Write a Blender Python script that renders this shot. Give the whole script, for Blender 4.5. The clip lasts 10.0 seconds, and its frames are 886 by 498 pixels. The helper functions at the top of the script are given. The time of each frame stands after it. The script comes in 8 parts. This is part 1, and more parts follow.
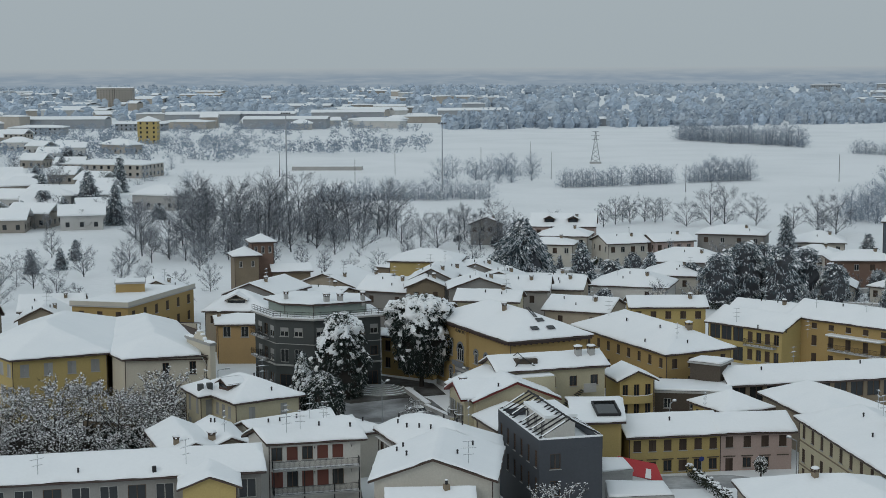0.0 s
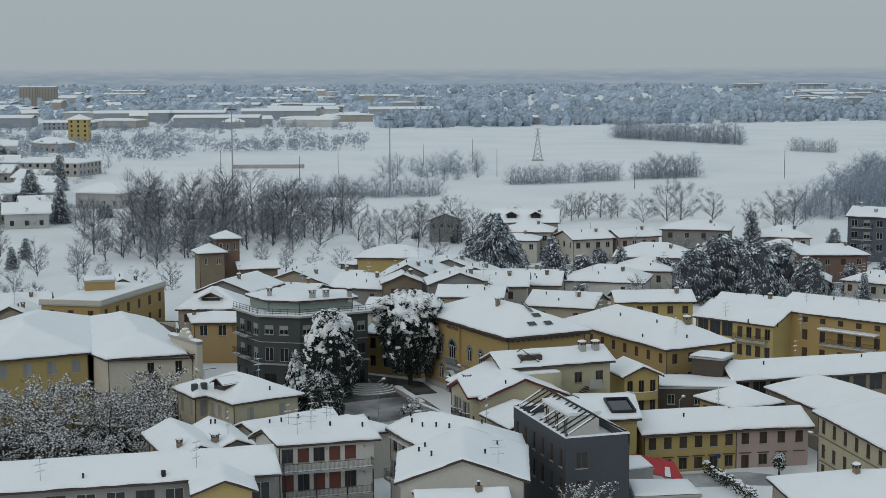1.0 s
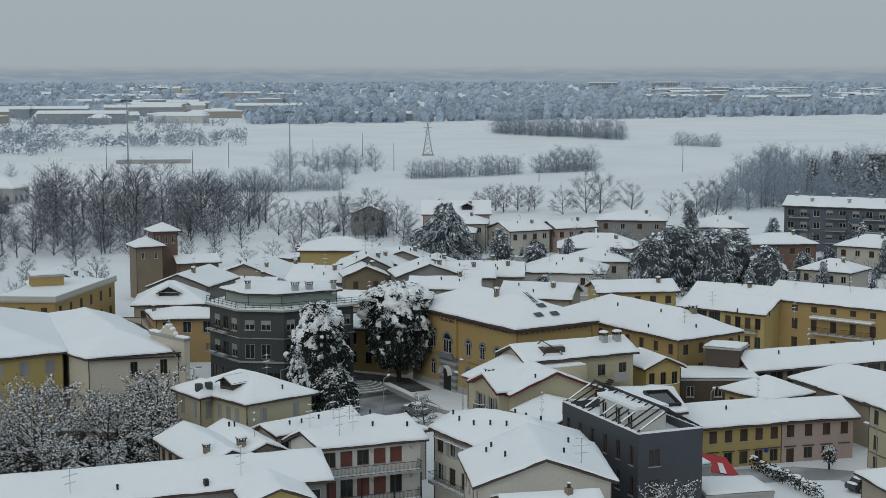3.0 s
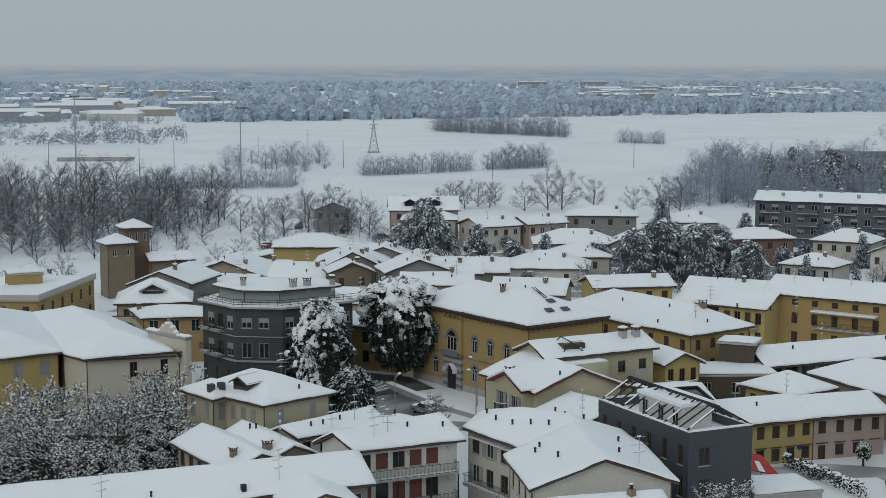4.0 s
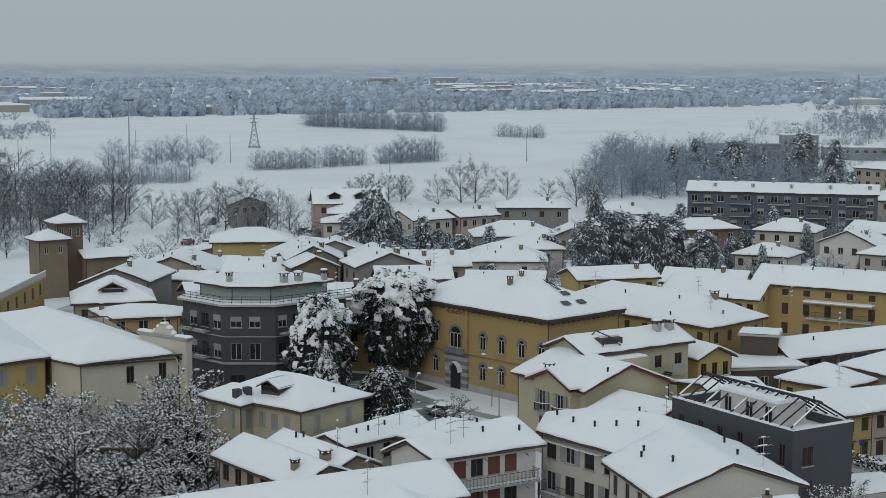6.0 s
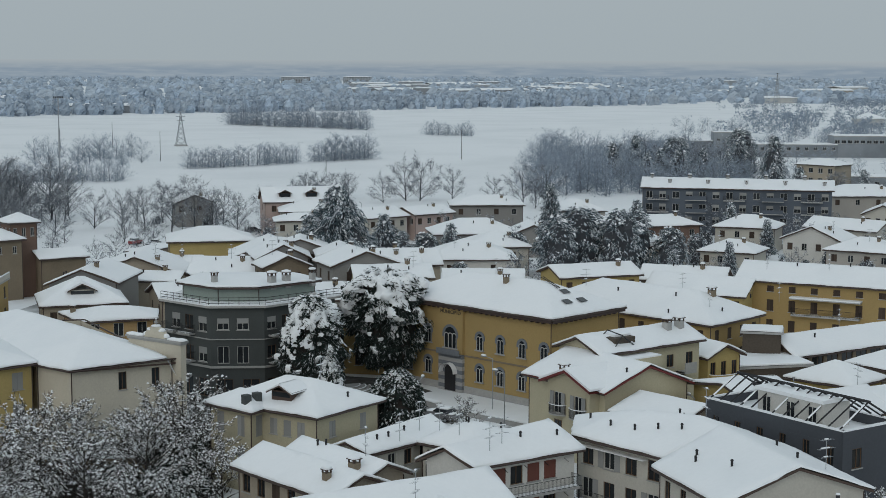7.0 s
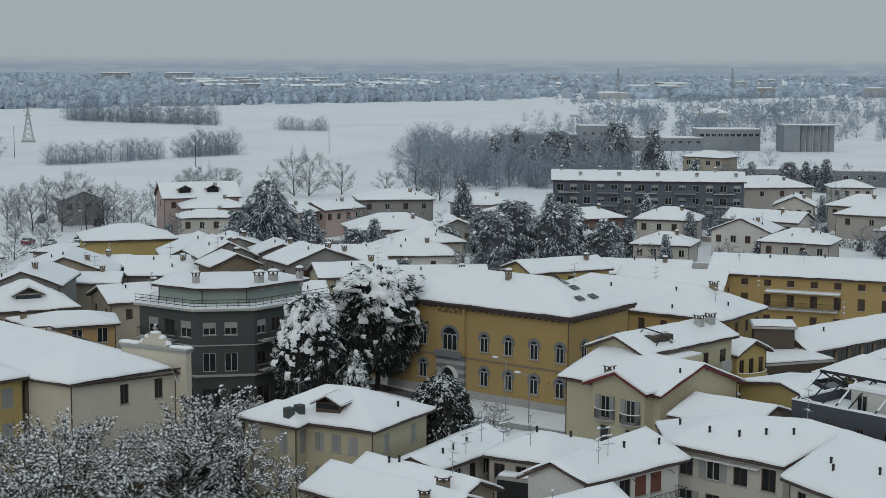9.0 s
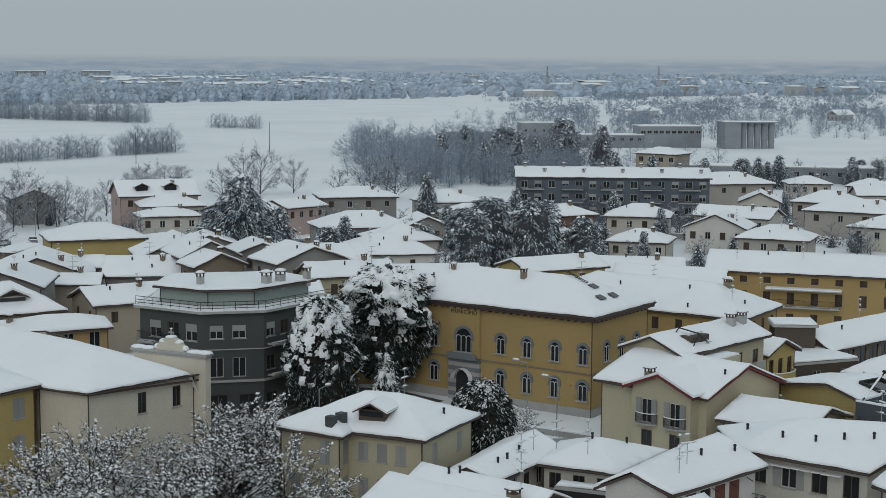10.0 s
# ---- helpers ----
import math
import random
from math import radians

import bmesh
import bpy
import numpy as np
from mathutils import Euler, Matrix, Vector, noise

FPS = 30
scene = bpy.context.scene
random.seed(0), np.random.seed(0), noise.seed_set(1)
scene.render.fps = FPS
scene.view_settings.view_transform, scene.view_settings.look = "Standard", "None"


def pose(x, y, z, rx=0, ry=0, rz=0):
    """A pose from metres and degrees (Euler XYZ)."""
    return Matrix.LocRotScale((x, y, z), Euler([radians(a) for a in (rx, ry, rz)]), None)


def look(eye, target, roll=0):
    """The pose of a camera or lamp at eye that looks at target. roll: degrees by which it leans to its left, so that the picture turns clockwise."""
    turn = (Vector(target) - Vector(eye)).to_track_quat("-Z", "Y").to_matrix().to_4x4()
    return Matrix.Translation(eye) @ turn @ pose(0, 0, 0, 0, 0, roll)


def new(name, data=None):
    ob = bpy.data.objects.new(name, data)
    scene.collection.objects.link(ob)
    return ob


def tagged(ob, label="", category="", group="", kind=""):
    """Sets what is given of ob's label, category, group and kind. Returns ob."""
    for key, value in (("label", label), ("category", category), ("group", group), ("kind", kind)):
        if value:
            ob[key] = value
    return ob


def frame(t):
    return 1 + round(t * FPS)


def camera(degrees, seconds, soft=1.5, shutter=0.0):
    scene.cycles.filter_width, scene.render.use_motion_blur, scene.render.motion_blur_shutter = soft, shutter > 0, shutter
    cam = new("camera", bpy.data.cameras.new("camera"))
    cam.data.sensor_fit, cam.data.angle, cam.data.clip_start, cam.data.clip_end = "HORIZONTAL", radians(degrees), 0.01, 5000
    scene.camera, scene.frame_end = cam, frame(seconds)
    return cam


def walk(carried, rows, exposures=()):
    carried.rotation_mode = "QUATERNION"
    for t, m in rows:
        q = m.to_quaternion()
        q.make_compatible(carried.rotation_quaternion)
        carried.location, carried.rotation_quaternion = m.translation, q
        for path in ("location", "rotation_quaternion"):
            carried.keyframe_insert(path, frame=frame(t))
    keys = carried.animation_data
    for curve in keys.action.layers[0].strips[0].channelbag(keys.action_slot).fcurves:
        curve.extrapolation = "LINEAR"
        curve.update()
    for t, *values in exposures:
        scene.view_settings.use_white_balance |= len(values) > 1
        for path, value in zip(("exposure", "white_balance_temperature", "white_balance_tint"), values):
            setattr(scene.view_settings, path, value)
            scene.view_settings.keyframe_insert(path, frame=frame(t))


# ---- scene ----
cam = camera(32.13, 10.0, soft=0.65)
PATH = [
    (0, (10.64, -6.41, 47.78), (5.49, 92.80, 36.26), -0.26),
    (0.5, (5.28, -3.21, 46.93), (2.71, 96.09, 35.42), -0.24),
    (1, (-0.00, -0.00, 46.11), (-0.06, 99.33, 34.59), -0.21),
    (1.5, (-5.09, 3.26, 45.32), (-2.65, 102.56, 33.79), -0.16),
    (2, (-10.06, 6.63, 44.56), (-5.20, 105.84, 33.01), -0.11),
    (2.5, (-15.12, 10.14, 43.80), (-7.81, 109.20, 32.23), -0.07),
    (4, (-30.22, 21.66, 41.54), (-15.68, 119.92, 29.93), 0.04),
    (4.5, (-34.94, 25.53, 40.87), (-17.87, 123.37, 29.23), 0.07),
    (5, (-39.53, 29.58, 40.28), (-19.94, 126.95, 28.63), 0.09),
    (6.5, (-52.61, 42.89, 38.61), (-25.33, 138.37, 26.84), 0.14),
    (7, (-56.73, 47.47, 38.13), (-26.50, 142.06, 26.36), 0.17),
    (7.5, (-60.78, 52.09, 37.66), (-27.49, 145.65, 25.86), 0.20),
    (8, (-64.80, 56.84, 37.24), (-28.58, 149.30, 25.40), 0.22),
    (8.5, (-68.65, 61.68, 36.80), (-29.79, 153.05, 24.91), 0.25),
    (9, (-72.34, 66.80, 36.36), (-31.07, 157.10, 24.44), 0.29),
    (9.5, (-75.77, 72.19, 35.89), (-32.07, 161.34, 23.97), 0.33),
    (10, (-79.12, 77.79, 35.41), (-32.96, 165.69, 23.43), 0.37),
]
walk(cam, [(t, look(eye, target, roll)) for t, eye, target, roll in PATH])

# ---- light ----
world = bpy.data.worlds.new("overcast_sky")
scene.world = world
world.use_nodes = True
wn, wl = world.node_tree.nodes, world.node_tree.links
wn.clear()
w_out, w_bg = wn.new("ShaderNodeOutputWorld"), wn.new("ShaderNodeBackground")
w_sky, w_mix, w_grad = wn.new("ShaderNodeTexSky"), wn.new("ShaderNodeMix"), wn.new("ShaderNodeMapRange")
w_tc, w_sep, w_mul = wn.new("ShaderNodeTexCoord"), wn.new("ShaderNodeSeparateXYZ"), wn.new("ShaderNodeVectorMath")
w_sky.sky_type, w_sky.sun_disc = "NISHITA", False
w_sky.sun_elevation, w_sky.sun_rotation = radians(28), radians(215)
w_sky.air_density, w_sky.dust_density = 1.5, 6.0
w_mix.data_type = "RGBA"
w_mix.inputs["Factor"].default_value = 0.97
w_mix.inputs["B"].default_value = (3.48, 4.02, 4.33, 1)
# an overcast sky is about three times as bright overhead as at the horizon
w_grad.inputs["From Min"].default_value, w_grad.inputs["From Max"].default_value = 0.0, 1.0
w_grad.inputs["To Min"].default_value, w_grad.inputs["To Max"].default_value = 1.06, 1.55
w_mul.operation = "SCALE"
wl.new(w_tc.outputs["Generated"], w_sep.inputs[0])
wl.new(w_sep.outputs["Z"], w_grad.inputs["Value"])
wl.new(w_sky.outputs[0], w_mix.inputs["A"])
wl.new(w_mix.outputs["Result"], w_mul.inputs[0])
wl.new(w_grad.outputs["Result"], w_mul.inputs["Scale"])
wl.new(w_mul.outputs[0], w_bg.inputs["Color"])
w_bg.inputs["Strength"].default_value = 0.0985
wl.new(w_bg.outputs[0], w_out.inputs[0])

sun = new("sun", bpy.data.lights.new("sun", "SUN"))
sun.data.energy, sun.data.angle, sun.data.color = 0.5, radians(40), (1.0, 0.96, 0.9)
sun.matrix_basis = look((0, 0, 50), (60, 80, -5))


# ---- materials ----
def mat(name, colour, rough=0.8, metal=0.0, vary=0.15, scale=1.5, fine=14.0, bump=0.15, second=None, amount=0.35, rnd=0.0, spec=0.3):
    """A surface with stains at two scales, fine relief and, with rnd, a shift of tone from object to object."""
    m = bpy.data.materials.new(name)
    m.use_nodes = True
    nt = m.node_tree
    n, l = nt.nodes, nt.links
    b = n["Principled BSDF"]
    b.inputs["Roughness"].default_value, b.inputs["Metallic"].default_value = rough, metal
    b.inputs["Specular IOR Level"].default_value = spec
    tc = n.new("ShaderNodeTexCoord")
    big, small = n.new("ShaderNodeTexNoise"), n.new("ShaderNodeTexNoise")
    big.inputs["Scale"].default_value, small.inputs["Scale"].default_value = scale * 0.25, fine
    big.inputs["Detail"].default_value, small.inputs["Detail"].default_value = 5, 3
    l.new(tc.outputs["Object"], big.inputs["Vector"])
    l.new(tc.outputs["Object"], small.inputs["Vector"])
    ramp = n.new("ShaderNodeMapRange")
    ramp.inputs["From Min"].default_value, ramp.inputs["From Max"].default_value = 0.42, 0.68
    l.new(big.outputs["Fac"], ramp.inputs["Value"])
    mx = n.new("ShaderNodeMix")
    mx.data_type = "RGBA"
    mx.inputs["A"].default_value = (*colour, 1)
    mx.inputs["B"].default_value = (*(second or [c * 0.72 for c in colour]), 1)
    sc = n.new("ShaderNodeMath")
    sc.operation, sc.inputs[1].default_value = "MULTIPLY", amount
    l.new(ramp.outputs["Result"], sc.inputs[0])
    l.new(sc.outputs[0], mx.inputs["Factor"])
    hsv = n.new("ShaderNodeHueSaturation")
    l.new(mx.outputs["Result"], hsv.inputs["Color"])
    val = n.new("ShaderNodeMapRange")
    val.inputs["To Min"].default_value, val.inputs["To Max"].default_value = 1 - vary, 1 + vary
    l.new(small.outputs["Fac"], val.inputs["Value"])
    if rnd:
        oi, rr, ml = n.new("ShaderNodeObjectInfo"), n.new("ShaderNodeMapRange"), n.new("ShaderNodeMath")
        rr.inputs["To Min"].default_value, rr.inputs["To Max"].default_value = 1 - rnd, 1 + rnd
        ml.operation = "MULTIPLY"
        l.new(oi.outputs["Random"], rr.inputs["Value"])
        l.new(rr.outputs["Result"], ml.inputs[0])
        l.new(val.outputs["Result"], ml.inputs[1])
        l.new(ml.outputs[0], hsv.inputs["Value"])
    else:
        l.new(val.outputs["Result"], hsv.inputs["Value"])
    l.new(hsv.outputs["Color"], b.inputs["Base Color"])
    if bump:
        bp = n.new("ShaderNodeBump")
        bp.inputs["Strength"].default_value, bp.inputs["Distance"].default_value = bump, 0.05
        l.new(small.outputs["Fac"], bp.inputs["Height"])
        l.new(bp.outputs["Normal"], b.inputs["Normal"])
    return m


SNOW = mat("snow", (0.84, 0.86, 0.88), 0.55, vary=0.03, scale=0.8, fine=3.0, bump=0.3, second=(0.78, 0.81, 0.84), amount=0.5)
SNOWGROUND = mat("snow_on_ground", (0.8, 0.82, 0.84), 0.6, vary=0.05, scale=0.08, fine=0.6, bump=0.25, second=(0.66, 0.69, 0.71), amount=0.5)
SLUSH = mat("wet_road_slush", (0.26, 0.27, 0.28), 0.45, vary=0.3, scale=0.6, fine=2.0, second=(0.62, 0.64, 0.66), amount=0.9)
PAVED = mat("wet_stone_paving", (0.11, 0.11, 0.11), 0.5, vary=0.25, scale=0.8, fine=3.0, second=(0.5, 0.52, 0.54), amount=0.55)
OCHRE = mat("ochre_plaster", (0.37, 0.265, 0.115), 0.85, second=(0.31, 0.215, 0.09), scale=0.9, fine=6)
YELLOW = mat("yellow_plaster", (0.43, 0.335, 0.14), 0.85, second=(0.34, 0.265, 0.12), scale=0.9, fine=6)
CREAM = mat("cream_plaster", (0.46, 0.42, 0.3), 0.85, second=(0.37, 0.335, 0.25), scale=0.9, fine=6)
PALE = mat("pale_grey_plaster", (0.5, 0.48, 0.43), 0.85, second=(0.4, 0.38, 0.34), scale=0.9, fine=6)
WHITEWALL = mat("white_plaster", (0.58, 0.57, 0.54), 0.85, second=(0.46, 0.45, 0.43), scale=0.9, fine=6)
BEIGE = mat("beige_plaster", (0.36, 0.315, 0.25), 0.85, second=(0.28, 0.245, 0.2), scale=0.9, fine=6)
PINK = mat("pink_plaster", (0.42, 0.33, 0.3), 0.85, second=(0.34, 0.27, 0.25), scale=0.9, fine=6)
ORANGE = mat("orange_plaster", (0.42, 0.285, 0.14), 0.85, second=(0.33, 0.23, 0.12), scale=0.9, fine=6)
GREYWALL = mat("dark_grey_plaster", (0.072, 0.08, 0.08), 0.85, second=(0.05, 0.057, 0.058), scale=0.9, fine=6)
SLATE = mat("blue_grey_cladding", (0.065, 0.072, 0.085), 0.6, second=(0.05, 0.056, 0.066), scale=0.5, fine=4)
APTBLUE = mat("slate_blue_render", (0.1, 0.118, 0.145), 0.75, second=(0.075, 0.09, 0.112), scale=0.5, fine=4)
GREENGREY = mat("green_grey_plaster", (0.25, 0.3, 0.275), 0.85, second=(0.19, 0.225, 0.21), scale=0.9, fine=6)
BRICK = mat("brown_brick", (0.19, 0.125, 0.098), 0.9, vary=0.25, second=(0.14, 0.092, 0.076), fine=8)
STONE = mat("grey_stone", (0.36, 0.36, 0.35), 0.85, vary=0.2, second=(0.26, 0.26, 0.26), fine=5)
OLDWALL = mat("old_brown_plaster", (0.22, 0.18, 0.13), 0.9, vary=0.2, second=(0.15, 0.12, 0.09), fine=5)
CONCRETE = mat("weathered_concrete", (0.38, 0.38, 0.37), 0.9, vary=0.15, second=(0.28, 0.28, 0.28), fine=4)
TILE = mat("brown_roof_edge", (0.085, 0.06, 0.05), 0.8, vary=0.3, fine=8)
REDWOOD = mat("dark_red_bargeboard", (0.16, 0.035, 0.035), 0.6, vary=0.15)
GLASS = mat("dark_window_glass", (0.022, 0.026, 0.03), 0.12, vary=0.3, fine=1.0, bump=0, spec=0.5)
FRAMEW = mat("pale_window_frame", (0.5, 0.5, 0.48), 0.6, vary=0.08)
FRAMEB = mat("brown_window_frame", (0.12, 0.075, 0.045), 0.6, vary=0.15)
SHUT = mat("brown_shutter", (0.06, 0.042, 0.032), 0.7, vary=0.2, rnd=0.25)
SHUTG = mat("grey_shutter", (0.3, 0.305, 0.3), 0.7, vary=0.12, rnd=0.15)
SHUTR = mat("russet_blind", (0.17, 0.065, 0.05), 0.7, vary=0.15, rnd=0.15)
IRON = mat("dark_iron", (0.035, 0.035, 0.038), 0.6, metal=0.3, vary=0.2)
STEEL = mat("galvanised_steel", (0.36, 0.38, 0.4), 0.5, metal=0.6, vary=0.15)
GUTTER = mat("brown_gutter", (0.07, 0.05, 0.045), 0.5, vary=0.15)
BARK = mat("winter_bark", (0.05, 0.045, 0.041), 0.95, vary=0.35, fine=9)
def flecked(name, dark, light, share, rough=0.9):
    """Fine twigs or needles of which a share carries snow, differing from piece to piece."""
    m = bpy.data.materials.new(name)
    m.use_nodes = True
    n, l = m.node_tree.nodes, m.node_tree.links
    b = n["Principled BSDF"]
    b.inputs["Roughness"].default_value, b.inputs["Specular IOR Level"].default_value = rough, 0.2
    geo, ramp = n.new("ShaderNodeNewGeometry"), n.new("ShaderNodeValToRGB")
    e = ramp.color_ramp.elements
    e[0].position, e[0].color = 0.0, (*[c * 0.75 for c in dark], 1)
    e[1].position, e[1].color = 1.0, (*light, 1)
    for p, c in ((1 - share - 0.02, [c * 1.25 for c in dark]), (1 - share + 0.02, [c * 0.8 for c in light])):
        q = e.new(p)
        q.color = (*c, 1)
    tc, big, val, hsv = n.new("ShaderNodeTexCoord"), n.new("ShaderNodeTexNoise"), n.new("ShaderNodeMapRange"), n.new("ShaderNodeHueSaturation")
    big.inputs["Scale"].default_value = 0.25
    val.inputs["To Min"].default_value, val.inputs["To Max"].default_value = 0.75, 1.25
    l.new(tc.outputs["Object"], big.inputs["Vector"])
    l.new(big.outputs["Fac"], val.inputs["Value"])
    l.new(geo.outputs["Random Per Island"], ramp.inputs["Fac"])
    l.new(ramp.outputs["Color"], hsv.inputs["Color"])
    l.new(val.outputs["Result"], hsv.inputs["Value"])
    l.new(hsv.outputs["Color"], b.inputs["Base Color"])
    return m


WINTERTWIG = flecked("flecked_winter_twigs", (0.13, 0.145, 0.168), (0.62, 0.66, 0.71), 0.34)
# pale blue twigs for far groves: distance haze is put into the colour
HAZETWIG = flecked("hazy_far_twigs", (0.27, 0.325, 0.395), (0.48, 0.54, 0.61), 0.3)
GARDENTWIG = flecked("garden_twigs", (0.06, 0.056, 0.052), (0.66, 0.68, 0.7), 0.18)
SNOWNEEDLE = flecked("needles_with_snow", (0.026, 0.038, 0.034), (0.6, 0.63, 0.66), 0.1)
# needles of distant conifers, paler and bluer than SNOWNEEDLE to suggest haze
FARNEEDLE = flecked("hazy_far_needles_with_snow", (0.075, 0.105, 0.122), (0.62, 0.67, 0.72), 0.42)
BELTBARK = mat("dark_winter_bark", (0.07, 0.075, 0.085), 0.95, vary=0.35, fine=9)
# bark of the far groves, lightened and blued to imitate haze
HAZEBARK = mat("hazy_far_bark", (0.17, 0.195, 0.23), 0.95, vary=0.35, fine=6, bump=0)
EARTH = mat("damp_earth", (0.05, 0.046, 0.04), 0.9, vary=0.35, scale=1.2, fine=2.5, second=(0.3, 0.31, 0.32), amount=0.35)
BAYSTONE = mat("blue_grey_stone", (0.17, 0.185, 0.205), 0.8, vary=0.25, second=(0.11, 0.12, 0.135), fine=5)
DARKWOOD = mat("dark_brown_boards", (0.085, 0.07, 0.056), 0.85, vary=0.3, fine=5)
IVORY = mat("ivory_plaster", (0.57, 0.53, 0.44), 0.85, second=(0.46, 0.43, 0.37), scale=0.9, fine=6)
RED = mat("red_awning", (0.42, 0.03, 0.035), 0.6, vary=0.12)
WHITEPAINT = mat("white_paint", (0.75, 0.75, 0.74), 0.5, vary=0.04)
HEDGE = mat("dark_hedge", (0.035, 0.042, 0.03), 0.9, vary=0.5, fine=5)


# ---- mesh tools ----
def ground_z(x, y):
    s = min(max((y - 380) / 220, 0), 1)
    return -1.8 + 1.8 * s * s * (3 - 2 * s)


class Soup:
    """Vertices and faces of one mesh in the making."""

    def __init__(self):
        self.v, self.f = [], []

    def face(self, pts):
        n = len(self.v)
        self.v += [tuple(p) for p in pts]
        self.f.append(tuple(range(n, n + len(pts))))

    def box(self, x0, x1, y0, y1, z0, z1, m=None):
        p = [Vector((x, y, z)) for z in (z0, z1) for y in (y0, y1) for x in (x0, x1)]
        if m:
            p = [m @ q for q in p]
        n = len(self.v)
        self.v += [tuple(q) for q in p]
        self.f += [tuple(n + i for i in q) for q in ((0, 2, 3, 1), (4, 5, 7, 6), (0, 1, 5, 4), (1, 3, 7, 5), (3, 2, 6, 7), (2, 0, 4, 6))]

    def prism(self, poly, z0, z1):
        n, k = len(self.v), len(poly)
        self.v += [(x, y, z0) for x, y in poly] + [(x, y, z1) for x, y in poly]
        self.f.append(tuple(n + i for i in reversed(range(k))))
        self.f.append(tuple(n + k + i for i in range(k)))
        self.f += [(n + i, n + (i + 1) % k, n + k + (i + 1) % k, n + k + i) for i in range(k)]

    def tube(self, a, b, r0, r1, sides=4, cap=True):
        a, b = Vector(a), Vector(b)
        q = (b - a).to_track_quat("Z", "Y")
        n = len(self.v)
        for c, r in ((a, r0), (b, r1)):
            for i in range(sides):
                t = 2 * math.pi * i / sides
                self.v.append(tuple(c + q @ Vector((r * math.cos(t), r * math.sin(t), 0))))
        self.f += [(n + i, n + (i + 1) % sides, n + sides + (i + 1) % sides, n + sides + i) for i in range(sides)]
        if cap:
            self.f.append(tuple(n + sides + i for i in range(sides)))

    def mesh(self, name, material, smooth=False, weld=True):
        me = bpy.data.meshes.new(name)
        if weld:
            seen, index, pts = {}, [], []
            for p in self.v:
                k = (round(p[0], 3), round(p[1], 3), round(p[2], 3))
                if k not in seen:
                    seen[k] = len(pts)
                    pts.append(p)
                index.append(seen[k])
            faces = []
            for f in self.f:
                g = []
                for i in f:
                    if index[i] not in g:
                        g.append(index[i])
                if len(g) > 2:
                    faces.append(g)
            me.from_pydata(pts, [], faces)
        else:
            me.from_pydata(self.v, [], self.f)
        me.materials.append(material)
        if smooth:
            me.polygons.foreach_set("use_smooth", [True] * len(me.polygons))
        me.update()
        return me


def part(name, soup, material, parent=None, label="", smooth=False, m=None):
    """One mesh object under a thing or a part; soup may be a ready mesh."""
    ob = new(name, soup if isinstance(soup, bpy.types.Mesh) else soup.mesh(name, material, smooth))
    ob.parent = parent
    if m is not None:
        ob.matrix_basis = m
    return tagged(ob, label)


def clip(poly, a, b, c):
    """The part of a convex polygon where a x + b y + c >= 0."""
    out = []
    for i, p in enumerate(poly):
        q = poly[(i + 1) % len(poly)]
        dp, dq = a * p[0] + b * p[1] + c, a * q[0] + b * q[1] + c
        if dp >= 0:
            out.append(p)
        if (dp > 0 > dq) or (dp < 0 < dq):
            t = dp / (dp - dq)
            out.append((p[0] + t * (q[0] - p[0]), p[1] + t * (q[1] - p[1])))
    return out


def edge_planes(poly):
    """For each edge the inward distance as a x + b y + c."""
    out = []
    for i, p in enumerate(poly):
        q = poly[(i + 1) % len(poly)]
        dx, dy = q[0] - p[0], q[1] - p[1]
        n = math.hypot(dx, dy)
        a, b = -dy / n, dx / n
        out.append((a, b, -(a * p[0] + b * p[1])))
    return out


def inset(poly, d):
    planes = [(a, b, c - d) for a, b, c in edge_planes(poly)]
    out = []
    for i in range(len(poly)):
        a1, b1, c1 = planes[i - 1]
        a2, b2, c2 = planes[i]
        det = a1 * b2 - a2 * b1
        out.append(((b1 * c2 - b2 * c1) / det, (a2 * c1 - a1 * c2) / det))
    return out


def envelope(poly, planes):
    """The faces of the lowest of some planes z = a x + b y + c over a convex polygon."""
    faces = []
    for i, (a, b, c) in enumerate(planes):
        f = list(poly)
        for j, (a2, b2, c2) in enumerate(planes):
            if j != i and len(f) > 2:
                e = 1e-7 if j < i else 0
                f = clip(f, a2 - a, b2 - b, c2 - c - e)
        if len(f) > 2:
            faces.append([(x, y, a * x + b * y + c) for x, y in f])
    return faces


def lowest(planes, x, y):
    return min(a * x + b * y + c for a, b, c in planes)


def roof_planes(poly, eave, slope, gables):
    ed = edge_planes(poly)
    s = [slope] * len(poly) if not isinstance(slope, (list, tuple)) else slope
    return [(a * s[i], b * s[i], c * s[i] + eave) for i, (a, b, c) in enumerate(ed) if i not in gables]


